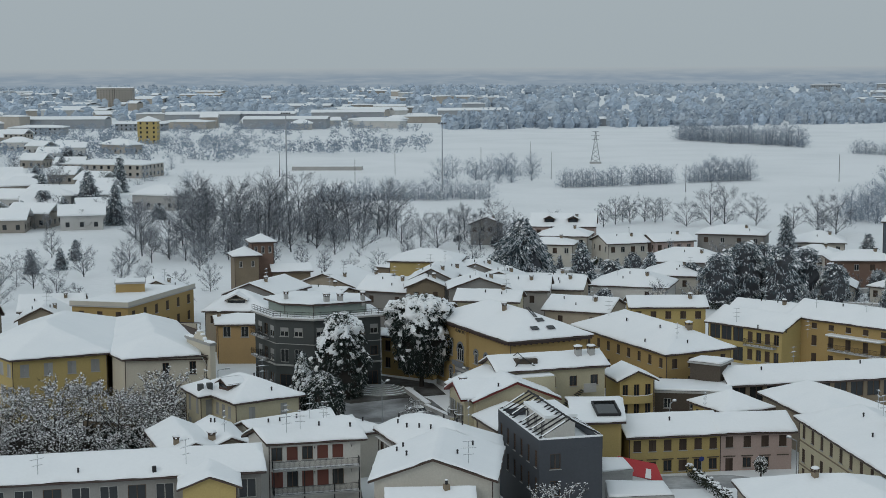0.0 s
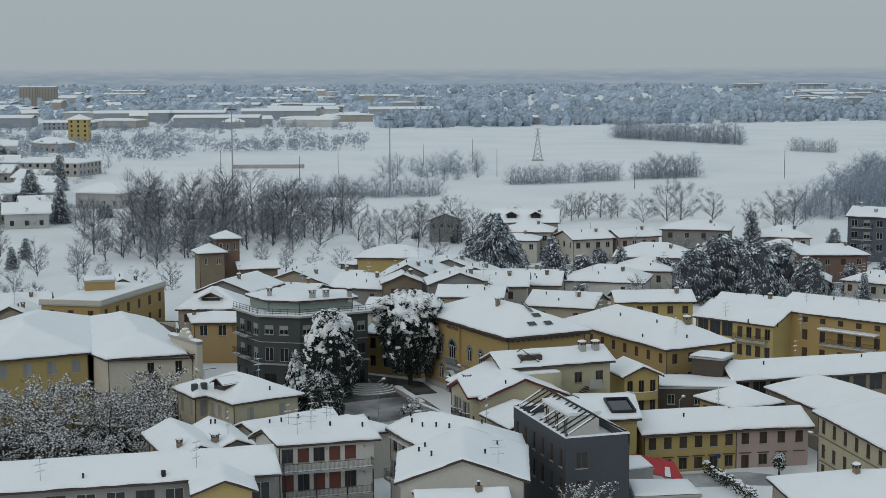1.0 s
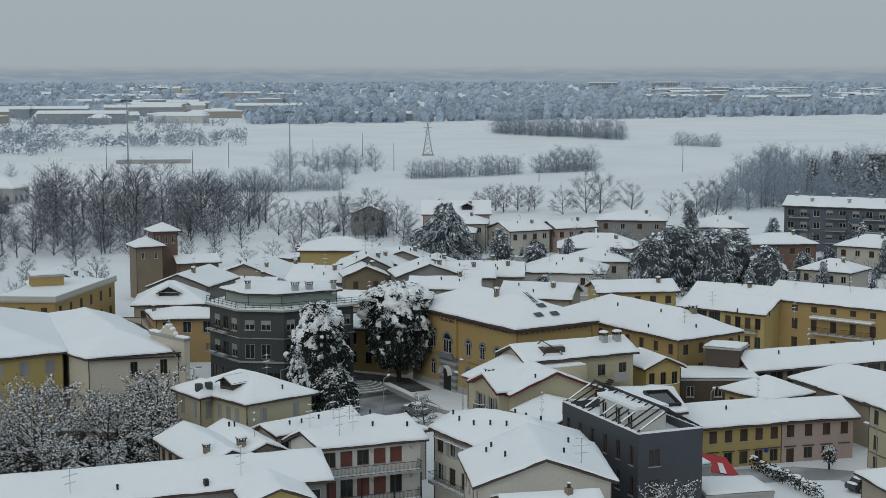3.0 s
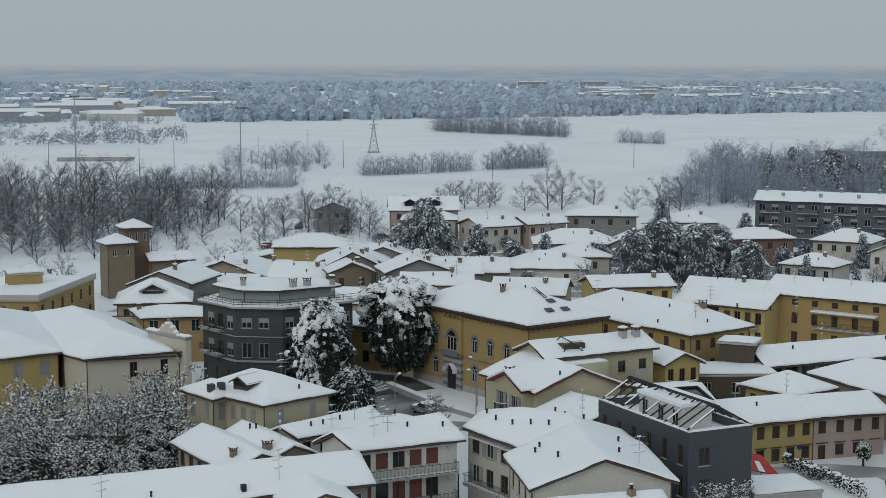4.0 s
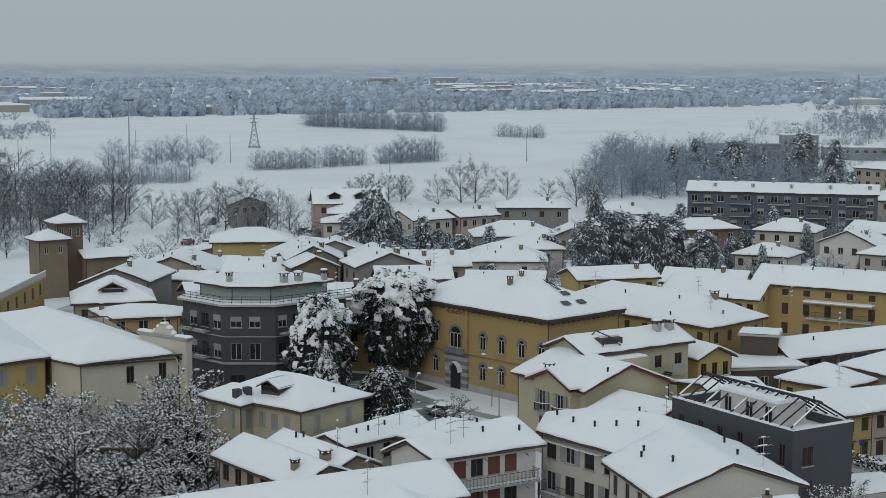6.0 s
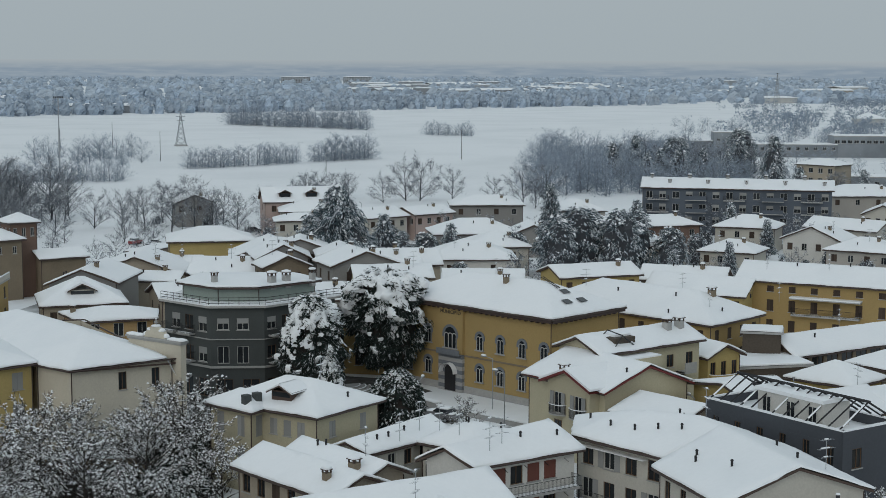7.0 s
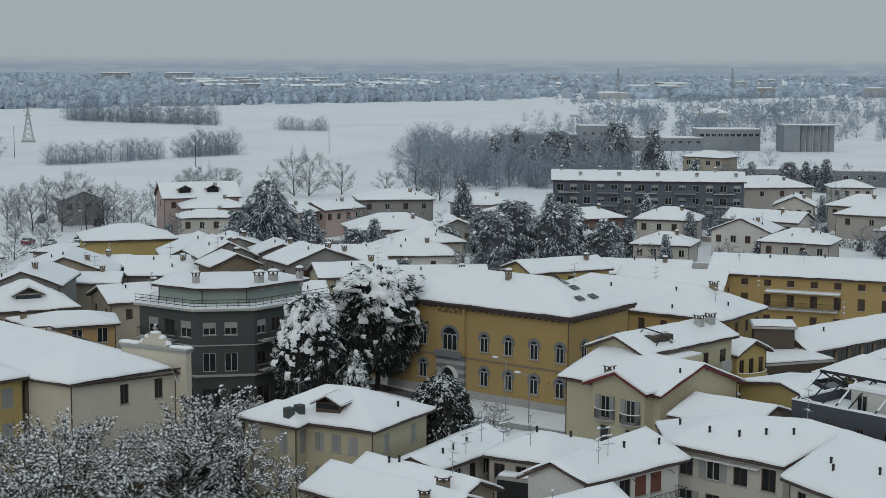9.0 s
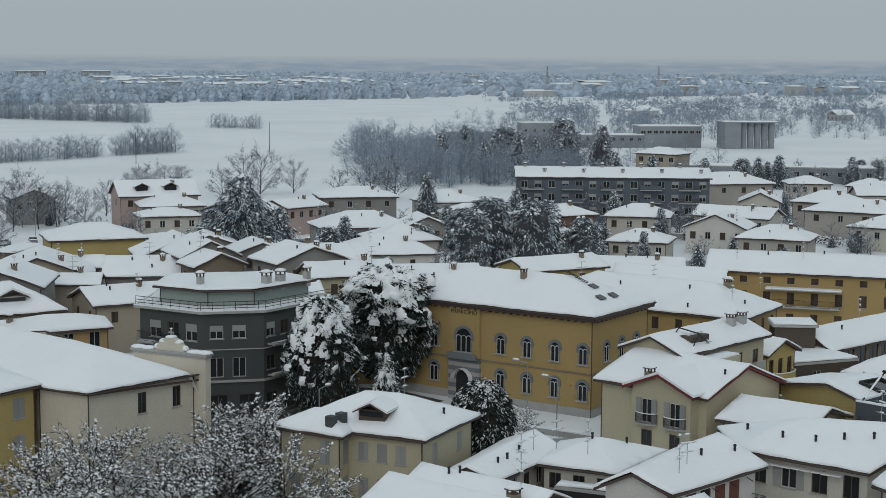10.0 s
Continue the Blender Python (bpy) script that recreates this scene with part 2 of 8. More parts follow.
def welded(faces, name, material, smooth, cell=0, rough=0.0, skirt=0.0, wander=0.0):
    """Faces joined into one sheet, cut into cells, made uneven and given a skirt along the rim."""
    bm = bmesh.new()
    for f in faces:
        bm.faces.new([bm.verts.new(p) for p in f])
    bmesh.ops.remove_doubles(bm, verts=bm.verts, dist=0.02)
    if cell:
        xs, ys = [v.co.x for v in bm.verts], [v.co.y for v in bm.verts]
        for k, (lo, hi) in enumerate(((min(xs), max(xs)), (min(ys), max(ys)))):
            n = max(int((hi - lo) / cell), 1)
            for i in range(1, n):
                co = [0, 0, 0]
                no = [0, 0, 0]
                co[k], no[k] = lo + (hi - lo) * i / n, 1
                bmesh.ops.bisect_plane(bm, geom=bm.verts[:] + bm.edges[:] + bm.faces[:], dist=0.001, plane_co=co, plane_no=no)
    rim = [e for e in bm.edges if e.is_boundary]
    rimv = {v for e in rim for v in e.verts}
    for v in bm.verts:
        p = v.co * 0.45
        v.co.z += rough * noise.noise(p)
        if v in rimv and wander:
            v.co.x += wander * noise.noise(p * 4 + Vector((9, 0, 0)))
            v.co.y += wander * noise.noise(p * 4 + Vector((0, 7, 0)))
            v.co.z += wander * 0.6 * noise.noise(p * 5)
    if skirt:
        made = bmesh.ops.extrude_edge_only(bm, edges=rim)["geom"]
        for v in (g for g in made if isinstance(g, bmesh.types.BMVert)):
            v.co.z -= skirt
    bmesh.ops.recalc_face_normals(bm, faces=bm.faces)
    me = bpy.data.meshes.new(name)
    bm.to_mesh(me)
    bm.free()
    me.materials.append(material)
    if smooth:
        me.polygons.foreach_set("use_smooth", [True] * len(me.polygons))
    return me


def snow_planes(poly, base, depth, rim=0.15, steep=1.6):
    out = list((a, b, c + depth) for a, b, c in base)
    for a, b, c in base:
        for d, e, f in edge_planes(poly):
            out.append((a + d * steep, b + e * steep, c + f * steep + rim))
    return out


def rect(x, y, ang, w, d):
    """A rectangle from its first corner, w along the angle and d to its left, anticlockwise."""
    c, s = math.cos(radians(ang)), math.sin(radians(ang))
    return [(x, y), (x + w * c, y + w * s), (x + w * c - d * s, y + w * s + d * c), (x - d * s, y + d * c)]


# ---- windows, chimneys and other parts of houses ----
CACHE = {}


def cached(key, build):
    if key not in CACHE:
        CACHE[key] = build()
    return CACHE[key]


def window_meshes(w, h, frame_mat):
    def build():
        fr = Soup()
        t = 0.07
        for x0, x1, z0, z1 in ((-w / 2, -w / 2 + t, 0, h), (w / 2 - t, w / 2, 0, h), (-w / 2, w / 2, 0, t), (-w / 2, w / 2, h - t, h), (-t / 2, t / 2, t, h - t)):
            fr.box(x0, x1, 0.08, 0.15, z0, z1)
        pane, sill = Soup(), Soup()
        pane.box(-w / 2 + 0.02, w / 2 - 0.02, 0.115, 0.13, 0.02, h - 0.02)
        sill.box(-w / 2 - 0.1, w / 2 + 0.1, -0.1, 0.06, -0.09, -0.005)
        return fr.mesh("window", frame_mat), pane.mesh("pane", GLASS), sill.mesh("sill", STONE)
    return cached(("win", w, h, frame_mat.name), build)


def shutter_mesh(w, h, m, folded):
    """A louvred leaf: one sheet folded like a saw, with its back."""
    def build():
        s = Soup()
        y0, y1 = (-0.08, -0.02) if folded else (0.0, 0.07)
        k = max(int(h / 0.2), 2)
        prof = [(y1, 0)]
        for i in range(k):
            prof += [(y0, h * i / k), (y0 + 0.03, h * (i + 1) / k - 0.001)]
        prof += [(y0, h), (y1, h)]
        n = len(prof)
        s.v = [(x, y, z) for x in (0, w) for y, z in prof]
        s.f = [(i, (i + 1) % n, n + (i + 1) % n, n + i) for i in range(n)]
        s.f += [tuple(reversed(range(n))), tuple(range(n, 2 * n))]
        return s.mesh("shutter", m, weld=False)
    return cached(("shut", w, h, m.name, folded), build)


def add_window(parent, m, w, h, kind):
    """kind: p plain, s shut, o open shutters, r roller blind half down."""
    fm = FRAMEB if kind in "bs" else FRAMEW
    fr, pane, sill = window_meshes(w, h, fm)
    ob = part("window", fr, None, parent, m=m)
    part("pane", pane, None, ob)
    if h < 2:
        part("sill", sill, None, ob)
    if kind[0] in "sg":
        sm = shutter_mesh(round(w / 2 - 0.01, 3), h, SHUTG if kind[0] == "g" else SHUT, False)
        for x in (-w / 2, 0.01):
            part("shutter", sm, None, ob, m=Matrix.Translation((x, 0, 0)))
    elif kind[0] in "oO":
        sm = shutter_mesh(round(w / 2, 3), h, SHUTG if kind[0] == "O" else SHUT, True)
        for x in (-w, w / 2):
            part("shutter", sm, None, ob, m=Matrix.Translation((x, 0, 0)))
    elif kind[0] in "rR":
        k = round(h * (0.45 if kind[0] == "r" else 0.98), 3)
        sm = shutter_mesh(round(w - 0.02, 3), k, SHUTR if kind[0] == "R" else SHUTG, False)
        part("blind", sm, None, ob, m=Matrix.Translation((-w / 2 + 0.01, 0.0, h - k)))
    return ob


def facade_frame(a, b):
    """Local axes of a wall from a to b, seen from outside: x along it, y inward, z up."""
    u = Vector((b[0] - a[0], b[1] - a[1], 0)).normalized()
    v = Vector((-u.y, u.x, 0))
    return Matrix(((u.x, v.x, 0, a[0]), (u.y, v.y, 0, a[1]), (0, 0, 1, 0), (0, 0, 0, 1)))


def wall_soup(soup, a, b, z0, z1, holes, top):
    """A wall face with openings and their reveals; top(s) is the height of the wall above z1 at s metres along."""
    m = facade_frame(a, b)
    n = math.hypot(b[0] - a[0], b[1] - a[1])
    xs = sorted({0.0, n, *(x for h in holes for x in (h[0], h[1]))})
    zs = sorted({z0, z1, *(z for h in holes for z in (h[2], h[3]))})
    for x0, x1 in zip(xs, xs[1:]):
        for p, q in zip(zs, zs[1:]):
            cx, cz = (x0 + x1) / 2, (p + q) / 2
            if x1 - x0 < 1e-4 or q - p < 1e-4 or any(h[0] < cx < h[1] and h[2] < cz < h[3] for h in holes):
                continue
            soup.face([m @ Vector(c) for c in ((x0, 0, p), (x1, 0, p), (x1, 0, q), (x0, 0, q))])
    for x0, x1, p, q in holes:
        d = 0.2
        for c in (((x0, 0, p), (x0, d, p), (x0, d, q), (x0, 0, q)), ((x1, 0, p), (x1, 0, q), (x1, d, q), (x1, d, p)),
                  ((x0, 0, p), (x1, 0, p), (x1, d, p), (x0, d, p)), ((x0, 0, q), (x0, d, q), (x1, d, q), (x1, 0, q)),
                  ((x0, d, p), (x1, d, p), (x1, d, q), (x0, d, q))):
            soup.face([m @ Vector(k) for k in c])
    k = 24
    pts = [(n * i / k, top(n * i / k)) for i in range(k + 1)]
    if max(z for _, z in pts) > z1 + 0.02:
        soup.face([m @ Vector((0, 0, z1)), m @ Vector((n, 0, z1))] + [m @ Vector((s, 0, max(z, z1))) for s, z in reversed(pts)])


def chimney(parent, x, y, z, h=1.3, w=0.55, material=None, kind="cap", ang=25):
    """A chimney stack with a cover and its cushion of snow."""
    material = material or OLDWALL
    m = pose(x, y, z, 0, 0, ang)
    s = Soup()
    s.box(-w / 2, w / 2, -w / 2, w / 2, -0.6, h * 0.75)
    ob = part("chimney", s, material, parent, m=m)
    c = Soup()
    if kind == "cap":
        for sx in (-1, 1):
            for sy in (-1, 1):
                c.box(sx * w * 0.42 - 0.06, sx * w * 0.42 + 0.06, sy * w * 0.42 - 0.06, sy * w * 0.42 + 0.06, h * 0.75, h)
        c.box(-w * 0.65, w * 0.65, -w * 0.65, w * 0.65, h, h + 0.07)
        part("cover", c, TILE, ob)
        blob(ob, "snow_cap", 0, 0, h + 0.07, w * 0.66, w * 0.66, 0.26)
    elif kind == "pot":
        c.tube((0, 0, h * 0.75), (0, 0, h * 1.15), w * 0.3, w * 0.26, 8)
        part("pot", c, IRON, ob)
        blob(ob, "snow_cap", 0, 0, h * 1.15, w * 0.28, w * 0.28, 0.12)
    return ob


def blob(parent, name, x, y, z, rx, ry, h, m=None):
    """A rounded cushion of snow on a flat top."""
    def build():
        s = Soup()
        k, rings = 10, ((1.0, 0.0), (1.02, 0.35), (0.85, 0.75), (0.45, 0.97))
        for i, (r, zz) in enumerate(rings):
            for j in range(k):
                t = 2 * math.pi * j / k
                c, sn = math.cos(t), math.sin(t)
                q = (abs(c) ** 4 + abs(sn) ** 4) ** -0.25
                s.v.append((r * q * c * rx, r * q * sn * ry, zz * h))
        s.v.append((0, 0, h))
        for i in range(len(rings) - 1):
            s.f += [(i * k + j, i * k + (j + 1) % k, (i + 1) * k + (j + 1) % k, (i + 1) * k + j) for j in range(k)]
        n = len(rings) - 1
        s.f += [(n * k + j, n * k + (j + 1) % k, len(s.v) - 1) for j in range(k)]
        return s.mesh(name, SNOW, True)
    me = cached((name, round(rx, 2), round(ry, 2), round(h, 2)), build)
    return part(name, me, None, parent, m=(m or Matrix()) @ Matrix.Translation((x, y, z)))


WINGS = []


def house(label, poly, eave, slope=0.42, gables=(), wall=None, wins=(), chims=(), over=0.55, base=None, depth=0.23, trim=None, name="house",
          category="house", pipes=True, group="", into=None):
    """A building from the outline of its eaves. wins: (edge, first, last, count, sill heights, width, height, kinds).
    chims: (x, y, height, kind). slope 0 makes a flat roof. into: the house of which this is a wing."""
    wall = wall or CREAM
    cx, cy = sum(p[0] for p in poly) / len(poly), sum(p[1] for p in poly) / len(poly)
    z0 = ground_z(cx, cy) if base is None else base
    if into:
        top = into
        WINGS.append((poly, top))
        cx, cy, z0 = top.location
    else:
        top = tagged(new(name), label, category, group)
        top.location = (cx, cy, z0)
    loc = [(x - cx, y - cy) for x, y in poly]
    ev = eave - z0
    planes = roof_planes(loc, ev, slope, gables)
    inner = inset(loc, over) if over else loc
    soup = Soup()
    n = len(loc)
    low = ev - 0.12
    for i in range(n):
        a, b = inner[i], inner[(i + 1) % n]
        length = math.hypot(b[0] - a[0], b[1] - a[1])
        fm = facade_frame(a, b)
        holes = []
        for e, f0, f1, count, sills, w, h, kinds in wins:
            if e != i:
                continue
            j = 0
            for sz in sills:
                for c in range(count):
                    kind = kinds[j % len(kinds)]
                    j += 1
                    if kind == "-":
                        continue
                    s = f0 + (f1 - f0) * (c + 0.5) / count
                    x = s if f1 > 1.5 else s * length
                    zz = sz + eave - z0 if sz < 0 else sz
                    if zz + h > low - 0.02 or x - w / 2 < 0.15 or x + w / 2 > length - 0.15 or zz < 0.02:
                        continue
                    if any(x - w / 2 < q[1] + 0.05 and x + w / 2 > q[0] - 0.05 and zz < q[3] + 0.05 and zz + h > q[2] - 0.05 for q in holes):
                        continue
                    holes.append((x - w / 2, x + w / 2, zz, zz + h))
                    add_window(top, fm @ Matrix.Translation((x, 0, zz)), w, h, kind)
        ux, uy = (b[0] - a[0]) / length, (b[1] - a[1]) / length
        wall_soup(soup, a, b, -1.0, low, holes, lambda s: lowest(planes, a[0] + ux * s, a[1] + uy * s) - 0.1)
    part("wall", soup, wall, top)
    if slope:
        faces = envelope(loc, planes)
        rs = Soup()
        for f in faces:
            rs.face(f)
            rs.face([(x, y, z - 0.2) for x, y, z in reversed(f)])
        for i in range(n):
            a, b = loc[i], loc[(i + 1) % n]
            k = 16 if i in gables else 1
            for j in range(k):
                p = [(a[0] + (b[0] - a[0]) * t, a[1] + (b[1] - a[1]) * t) for t in (j / k, (j + 1) / k)]
                za, zb = lowest(planes, *p[0]), lowest(planes, *p[1])
                rs.face([(*p[0], za - 0.2), (*p[1], zb - 0.2), (*p[1], zb), (*p[0], za)])
        part("roof", rs, trim or TILE, top)
        rim_poly = inset(loc, -0.04)
        sp = snow_planes(rim_poly, [(a, b, c + 0.03) for a, b, c in planes], depth)
        part("snow_cover", welded(envelope(rim_poly, sp), "snow_cover", SNOW, True, 0.9, 0.08, 0.1, 0.085), None, top)
        for i in range(n):
            if i in gables or not pipes:
                continue
            a, b = loc[i], loc[(i + 1) % n]
            g = Soup()
            g.tube((*a, ev - 0.12), (*b, ev - 0.12), 0.09, 0.09, 6)
            part("gutter", g, GUTTER, top)
            d = Soup()
            q = inner[i]
            d.tube((q[0], q[1], -0.5), (q[0], q[1], ev - 0.15), 0.06, 0.06, 6)
            part("downpipe", d, GUTTER, top)
    else:
        rs = Soup()
        rs.prism(loc, ev - 0.25, ev)
        part("roof", rs, trim or CONCRETE, top)
        sp = snow_planes(inset(loc, 0.12), [(0, 0, ev + 0.02)], depth)
        part("snow_cover", welded(envelope(inset(loc, 0.12), sp), "snow_cover", SNOW, True, 0.9, 0.06, 0.12, 0.08), None, top)
    for c in chims:
        x, y, h, kind = c[:4]
        x, y = x - cx, y - cy
        chimney(top, x, y, (lowest(planes, x, y) if slope else ev), h, c[4] if len(c) > 4 else 0.55, c[5] if len(c) > 5 else None, kind)
    return top


def along(poly, edge, s, t):
    """A point s of the way along an edge and t metres in from it."""
    a, b = poly[edge], poly[(edge + 1) % len(poly)]
    u = Vector((b[0] - a[0], b[1] - a[1]))
    n = Vector((-u.y, u.x)).normalized()
    return a[0] + u.x * s + n.x * t, a[1] + u.y * s + n.y * t


# ---- ground and distance ----
def ground():
    s = Soup()
    rings = [0, 40, 80, 120, 160, 200, 240, 280, 320, 360, 400, 450, 500, 550, 600, 700, 850, 1000, 1300, 1700, 2300, 3200, 4600]
    k = 72
    cx, cy = 0, 60
    for r in rings[1:]:
        for j in range(k):
            t = 2 * math.pi * j / k
            x, y = cx + r * math.cos(t), cy + r * math.sin(t)
            s.v.append((x, y, ground_z(x, y)))
    s.v.append((cx, cy, ground_z(cx, cy)))
    for i in range(len(rings) - 2):
        s.f += [(i * k + j, i * k + (j + 1) % k, (i + 1) * k + (j + 1) % k, (i + 1) * k + j)[::-1] for j in range(k)]
    s.f += [(len(s.v) - 1, j, (j + 1) % k) for j in range(k)]
    ob = part("ground", s, SNOWGROUND, None, "flat snow-covered ground of town and open fields", True)
    return tagged(ob, category="ground", kind="structure")


ground()


def strip(name, pts, width, z, material, label, category="road"):
    """A road or path as a band along some points, lying a little over the ground."""
    s = Soup()
    for i, p in enumerate(pts):
        a, b = Vector(pts[max(i - 1, 0)]), Vector(pts[min(i + 1, len(pts) - 1)])
        d = (b - a).normalized()
        n = Vector((-d.y, d.x)) * width / 2
        for q in (Vector(p) + n, Vector(p) - n):
            s.v.append((q.x, q.y, ground_z(q.x, q.y) + z))
    s.f = [(2 * i + 1, 2 * i + 3, 2 * i + 2, 2 * i) for i in range(len(pts) - 1)]
    return tagged(part(name, s, material), label, category, kind="structure")


GREYISH = mat("grey_plaster", (0.26, 0.255, 0.245), 0.9, second=(0.2, 0.195, 0.19), scale=0.9, fine=6)
TAUPE = mat("taupe_plaster", (0.37, 0.35, 0.32), 0.9, second=(0.29, 0.275, 0.255), scale=0.9, fine=6)
ROOFS = []


# ---- the town hall ----
MUN = rect(8.7, 210.8, 27.7, 14, 27)
house("ochre plastered town hall with a snowy hipped roof", MUN, 9.1, 0.42, (), OCHRE, [], [(*along(MUN, 3, 0.55, 5.5), 1.3, "cap")], 0.7, name="town_hall", category="town hall")

WING = rect(-13.2, 241.8, -28, 11.0, 9)
house("ochre wing of the town hall behind the cedars", WING, 4.6, 0.3, (1, 3), OCHRE, [(0, 0, 1, 4, (-2.4, -5.2), 1.0, 1.7, "b")], name="town_hall_wing", category="town hall")

# ---- houses in front of and round the square ----
HIP = [(-25.65, 182.4), (-17.45, 188.3), (-26.0, 198.0), (-33.3, 192.3)]
hip_villa = house("cream two-storey villa with a snowy hipped roof", HIP, 6.1, 0.45, (), CREAM,
                  [(0, 0, 1, 2, (-2.3, -5.2), 0.9, 1.5, "g"), (3, 5.4, 10.4, 3, (-2.3, -5.2), 0.9, 1.5, "g")],
                  [])
HIPBAY = [(-31.0, 186.3), (-26.8, 189.9), (-30.5, 195.2), (-34.6, 192.2)]
house("", HIPBAY, 6.1, 0.45, (), CREAM, [(3, 0, 1, 2, (-2.6, -5.6), 1.0, 2.0, "g"), (0, 0.4, 1.9, 1, (-2.6, -5.6), 0.9, 2.0, "g")], [(-31.1, 188.2, 1.3, "", 0.7, GREYWALL), (-30.0, 188.7, 1.2, "", 0.7, GREYWALL)], into=hip_villa)
WH = [(-46.0, 205.9), (-34.3, 210.4), (-37.5, 218.5), (-41.8, 239.0), (-57.4, 241.0), (-49.4, 210.9)]
house("off-white plastered house with a snowy hipped roof", WH, 7.2, 0.36, (), IVORY,
      [(0, 0.33, 1, 2, (-2.8,), 0.95, 1.9, "b")])
WY = [(-61.5, 203.7), (-48.9, 210.2), (-55.4, 240.7), (-69.5, 237.0), (-70.5, 214.0)]
house("yellow plastered house with pale shutters and a snowy roof", WY, 7.4, 0.34, (), YELLOW, [(0, 0, 1, 4, (-2.6, -5.9), 1.25, 1.8, "g"), (4, 0, 1, 5, (-2.6, -5.9), 1.25, 1.8, "g")])
B1 = [(-60, 142.3), (-16.7, 153.4), (-19.0, 161.0), (-62, 150)]
house("long low grey building with a snow-covered roof", B1, 5.2, 0.5, (1, 3), GREYISH,
      [(0, 0, 1, 15, (-2.9,), 1.9, 2.1, "pbp")], [(-28.3, 151.1, 1.0, "", 0.4, IRON)])
B1X = rect(-24.8, 146.4, 12, 6.6, 8)
house("small yellow gabled wing with a snowy roof", B1X, 5.0, 0.38, (0, 2), YELLOW, [])
B6 = rect(-29.5, 161.5, 23.6, 6.8, 14)
house("small house with a snowy gabled roof in a garden", B6, 4.4, 0.43, (0, 2), BEIGE, [(3, 0, 1, 6, (-2.0,), 1.1, 1.7, "bbs")], [(-29.0, 164.6, 1.0, "cap")])
B6B = rect(-25.6, 166.4, 23.6, 5.4, 12)
house("small house with a snowy gabled roof beside a courtyard", B6B, 4.2, 0.45, (0, 2), BEIGE, [(1, 0, 1, 3, (-2.0,), 0.9, 1.3, "b")], [(-25.7, 168.6, 1.2, "cap", 0.75)])
B2 = [(-17.9, 160.7), (-6.9, 164.0), (-10.9, 170.4), (-21.5, 164.8)]
house("white three-storey house with long balconies and russet blinds", B2, 6.3, 0.5, (3, 1), WHITEWALL,
      [(0, 0, 1, 6, (-2.1,), 1.25, 1.55, "bRbRR-"), (0, 0, 1, 6, (-5.2,), 1.3, 1.9, "RbRRb-"), (0, 0, 1, 5, (0.0,), 1.4, 2.0, "b")], [])
B2B = [(-22.3, 176.9), (-12.4, 182.9), (-15.2, 188.0), (-25.7, 180.2)]
court_house = house("grey courtyard house with low snow-covered roofs", B2B, 3.7, 0.42, (1, 3), PALE, [(0, 0, 1, 5, (-1.9,), 1.0, 1.4, "bp")], over=0.45)
B2C = [(-12.9, 174.5), (-5.2, 178.6), (-11.6, 185.0), (-16.9, 180.0)]
house("", B2C, 3.8, 0.4, (), PALE, [(3, 0, 1, 3, (-1.9,), 1.0, 1.3, "b")], [], over=0.45, into=court_house)
house("black boarded courtyard shed with a flat snowy roof", [(-16.9, 177.3), (-13.0, 172.4), (-11.9, 173.3), (-15.8, 178.2)], 2.7, 0, (), IRON, [], over=0.05, name="shed", category="shed", depth=0.2)
FAN = [(-4.8, 144.0), (8.2, 144.5), (8.8, 158.5), (-4.9, 155.4)]
fan_house = house("pale house with a wide snow-covered gabled roof", FAN, 6.75, 0.35, (0, 2), PALE, [(3, 0, 1, 4, (-2.4, -5.3), 1.0, 1.7, "b"), (0, 0, 1, 3, (-5.0,), 1.0, 1.5, "s")], [])
FANB = [(-6.6, 167.8), (-2.4, 158.3), (8.7, 158.0), (8.4, 164.0), (3.7, 169.6), (-3.6, 174.2)]
house("", FANB, 6.55, 0.38, (1,), PALE, [(0, 0, 1, 4, (-2.3, -5.2), 1.25, 1.75, "bOb")], [], into=fan_house)
FS = rect(-2.6, 138, 5, 9, 7)
house("low house with a snow-covered roof", FS, 5.6, 0.3, (1, 3), BEIGE, [], [(3.2, 141.5, 1.0, "pot")])
GREY = rect(12.5, 155.6, 17, 7.2, 16)
house("modern dark grey clad block with a roof terrace", GREY, 7.2, 0, (), SLATE, [(3, 0, 1, 6, (-2.2, -5.2), 0.75, 1.9, "b"), (0, 0, 1, 2, (-2.2, -5.2), 1.2, 1.7, "b-")], name="apartment_block", over=0.02, base=-1.8, trim=SLATE)
LH = [(4.4, 185.85), (15.67, 188.4), (12.0, 200.6), (0.2, 198.0)]
house("cream house with dark red bargeboards and a snowy roof", LH, 5.8, 0.4, (0, 2), CREAM, [(3, 0.0, 2.6, 1, (-2.3, -5.2), 0.9, 1.5, "-"), (3, 10.2, 11.8, 1, (-2.2, -5.0), 1.2, 1.5, "b")], [(2.85, 192.6, 1.5, "cap", 0.75)], trim=REDWOOD)
B23 = [(7.6, 176.3), (16.2, 180.1), (12.7, 188.1), (4.3, 184.6)]
house("low annexe with a snow-covered roof", B23, 4.3, 0.3, (0, 2), BEIGE, [])
B21 = rect(7.2, 193.6, 20, 16.3, 7.4)
house("cream house with a roof terrace and a snowy roof", B21, 8.1, 0.4, (1, 3), CREAM, [(0, 0, 1, 5, (-2.6,), 1.1, 1.4, "ggbbb"), (3, 0, 1, 2, (-1.4,), 0.9, 1.0, "b")], [(18.2, 200.3, 1.3, "cap", 0.8, CONCRETE), (20.0, 200.9, 1.3, "cap", 0.8, CONCRETE)])
B25 = [(16.6, 176.8), (23.3, 178.0), (23.3, 192.0), (16.2, 191.2)]
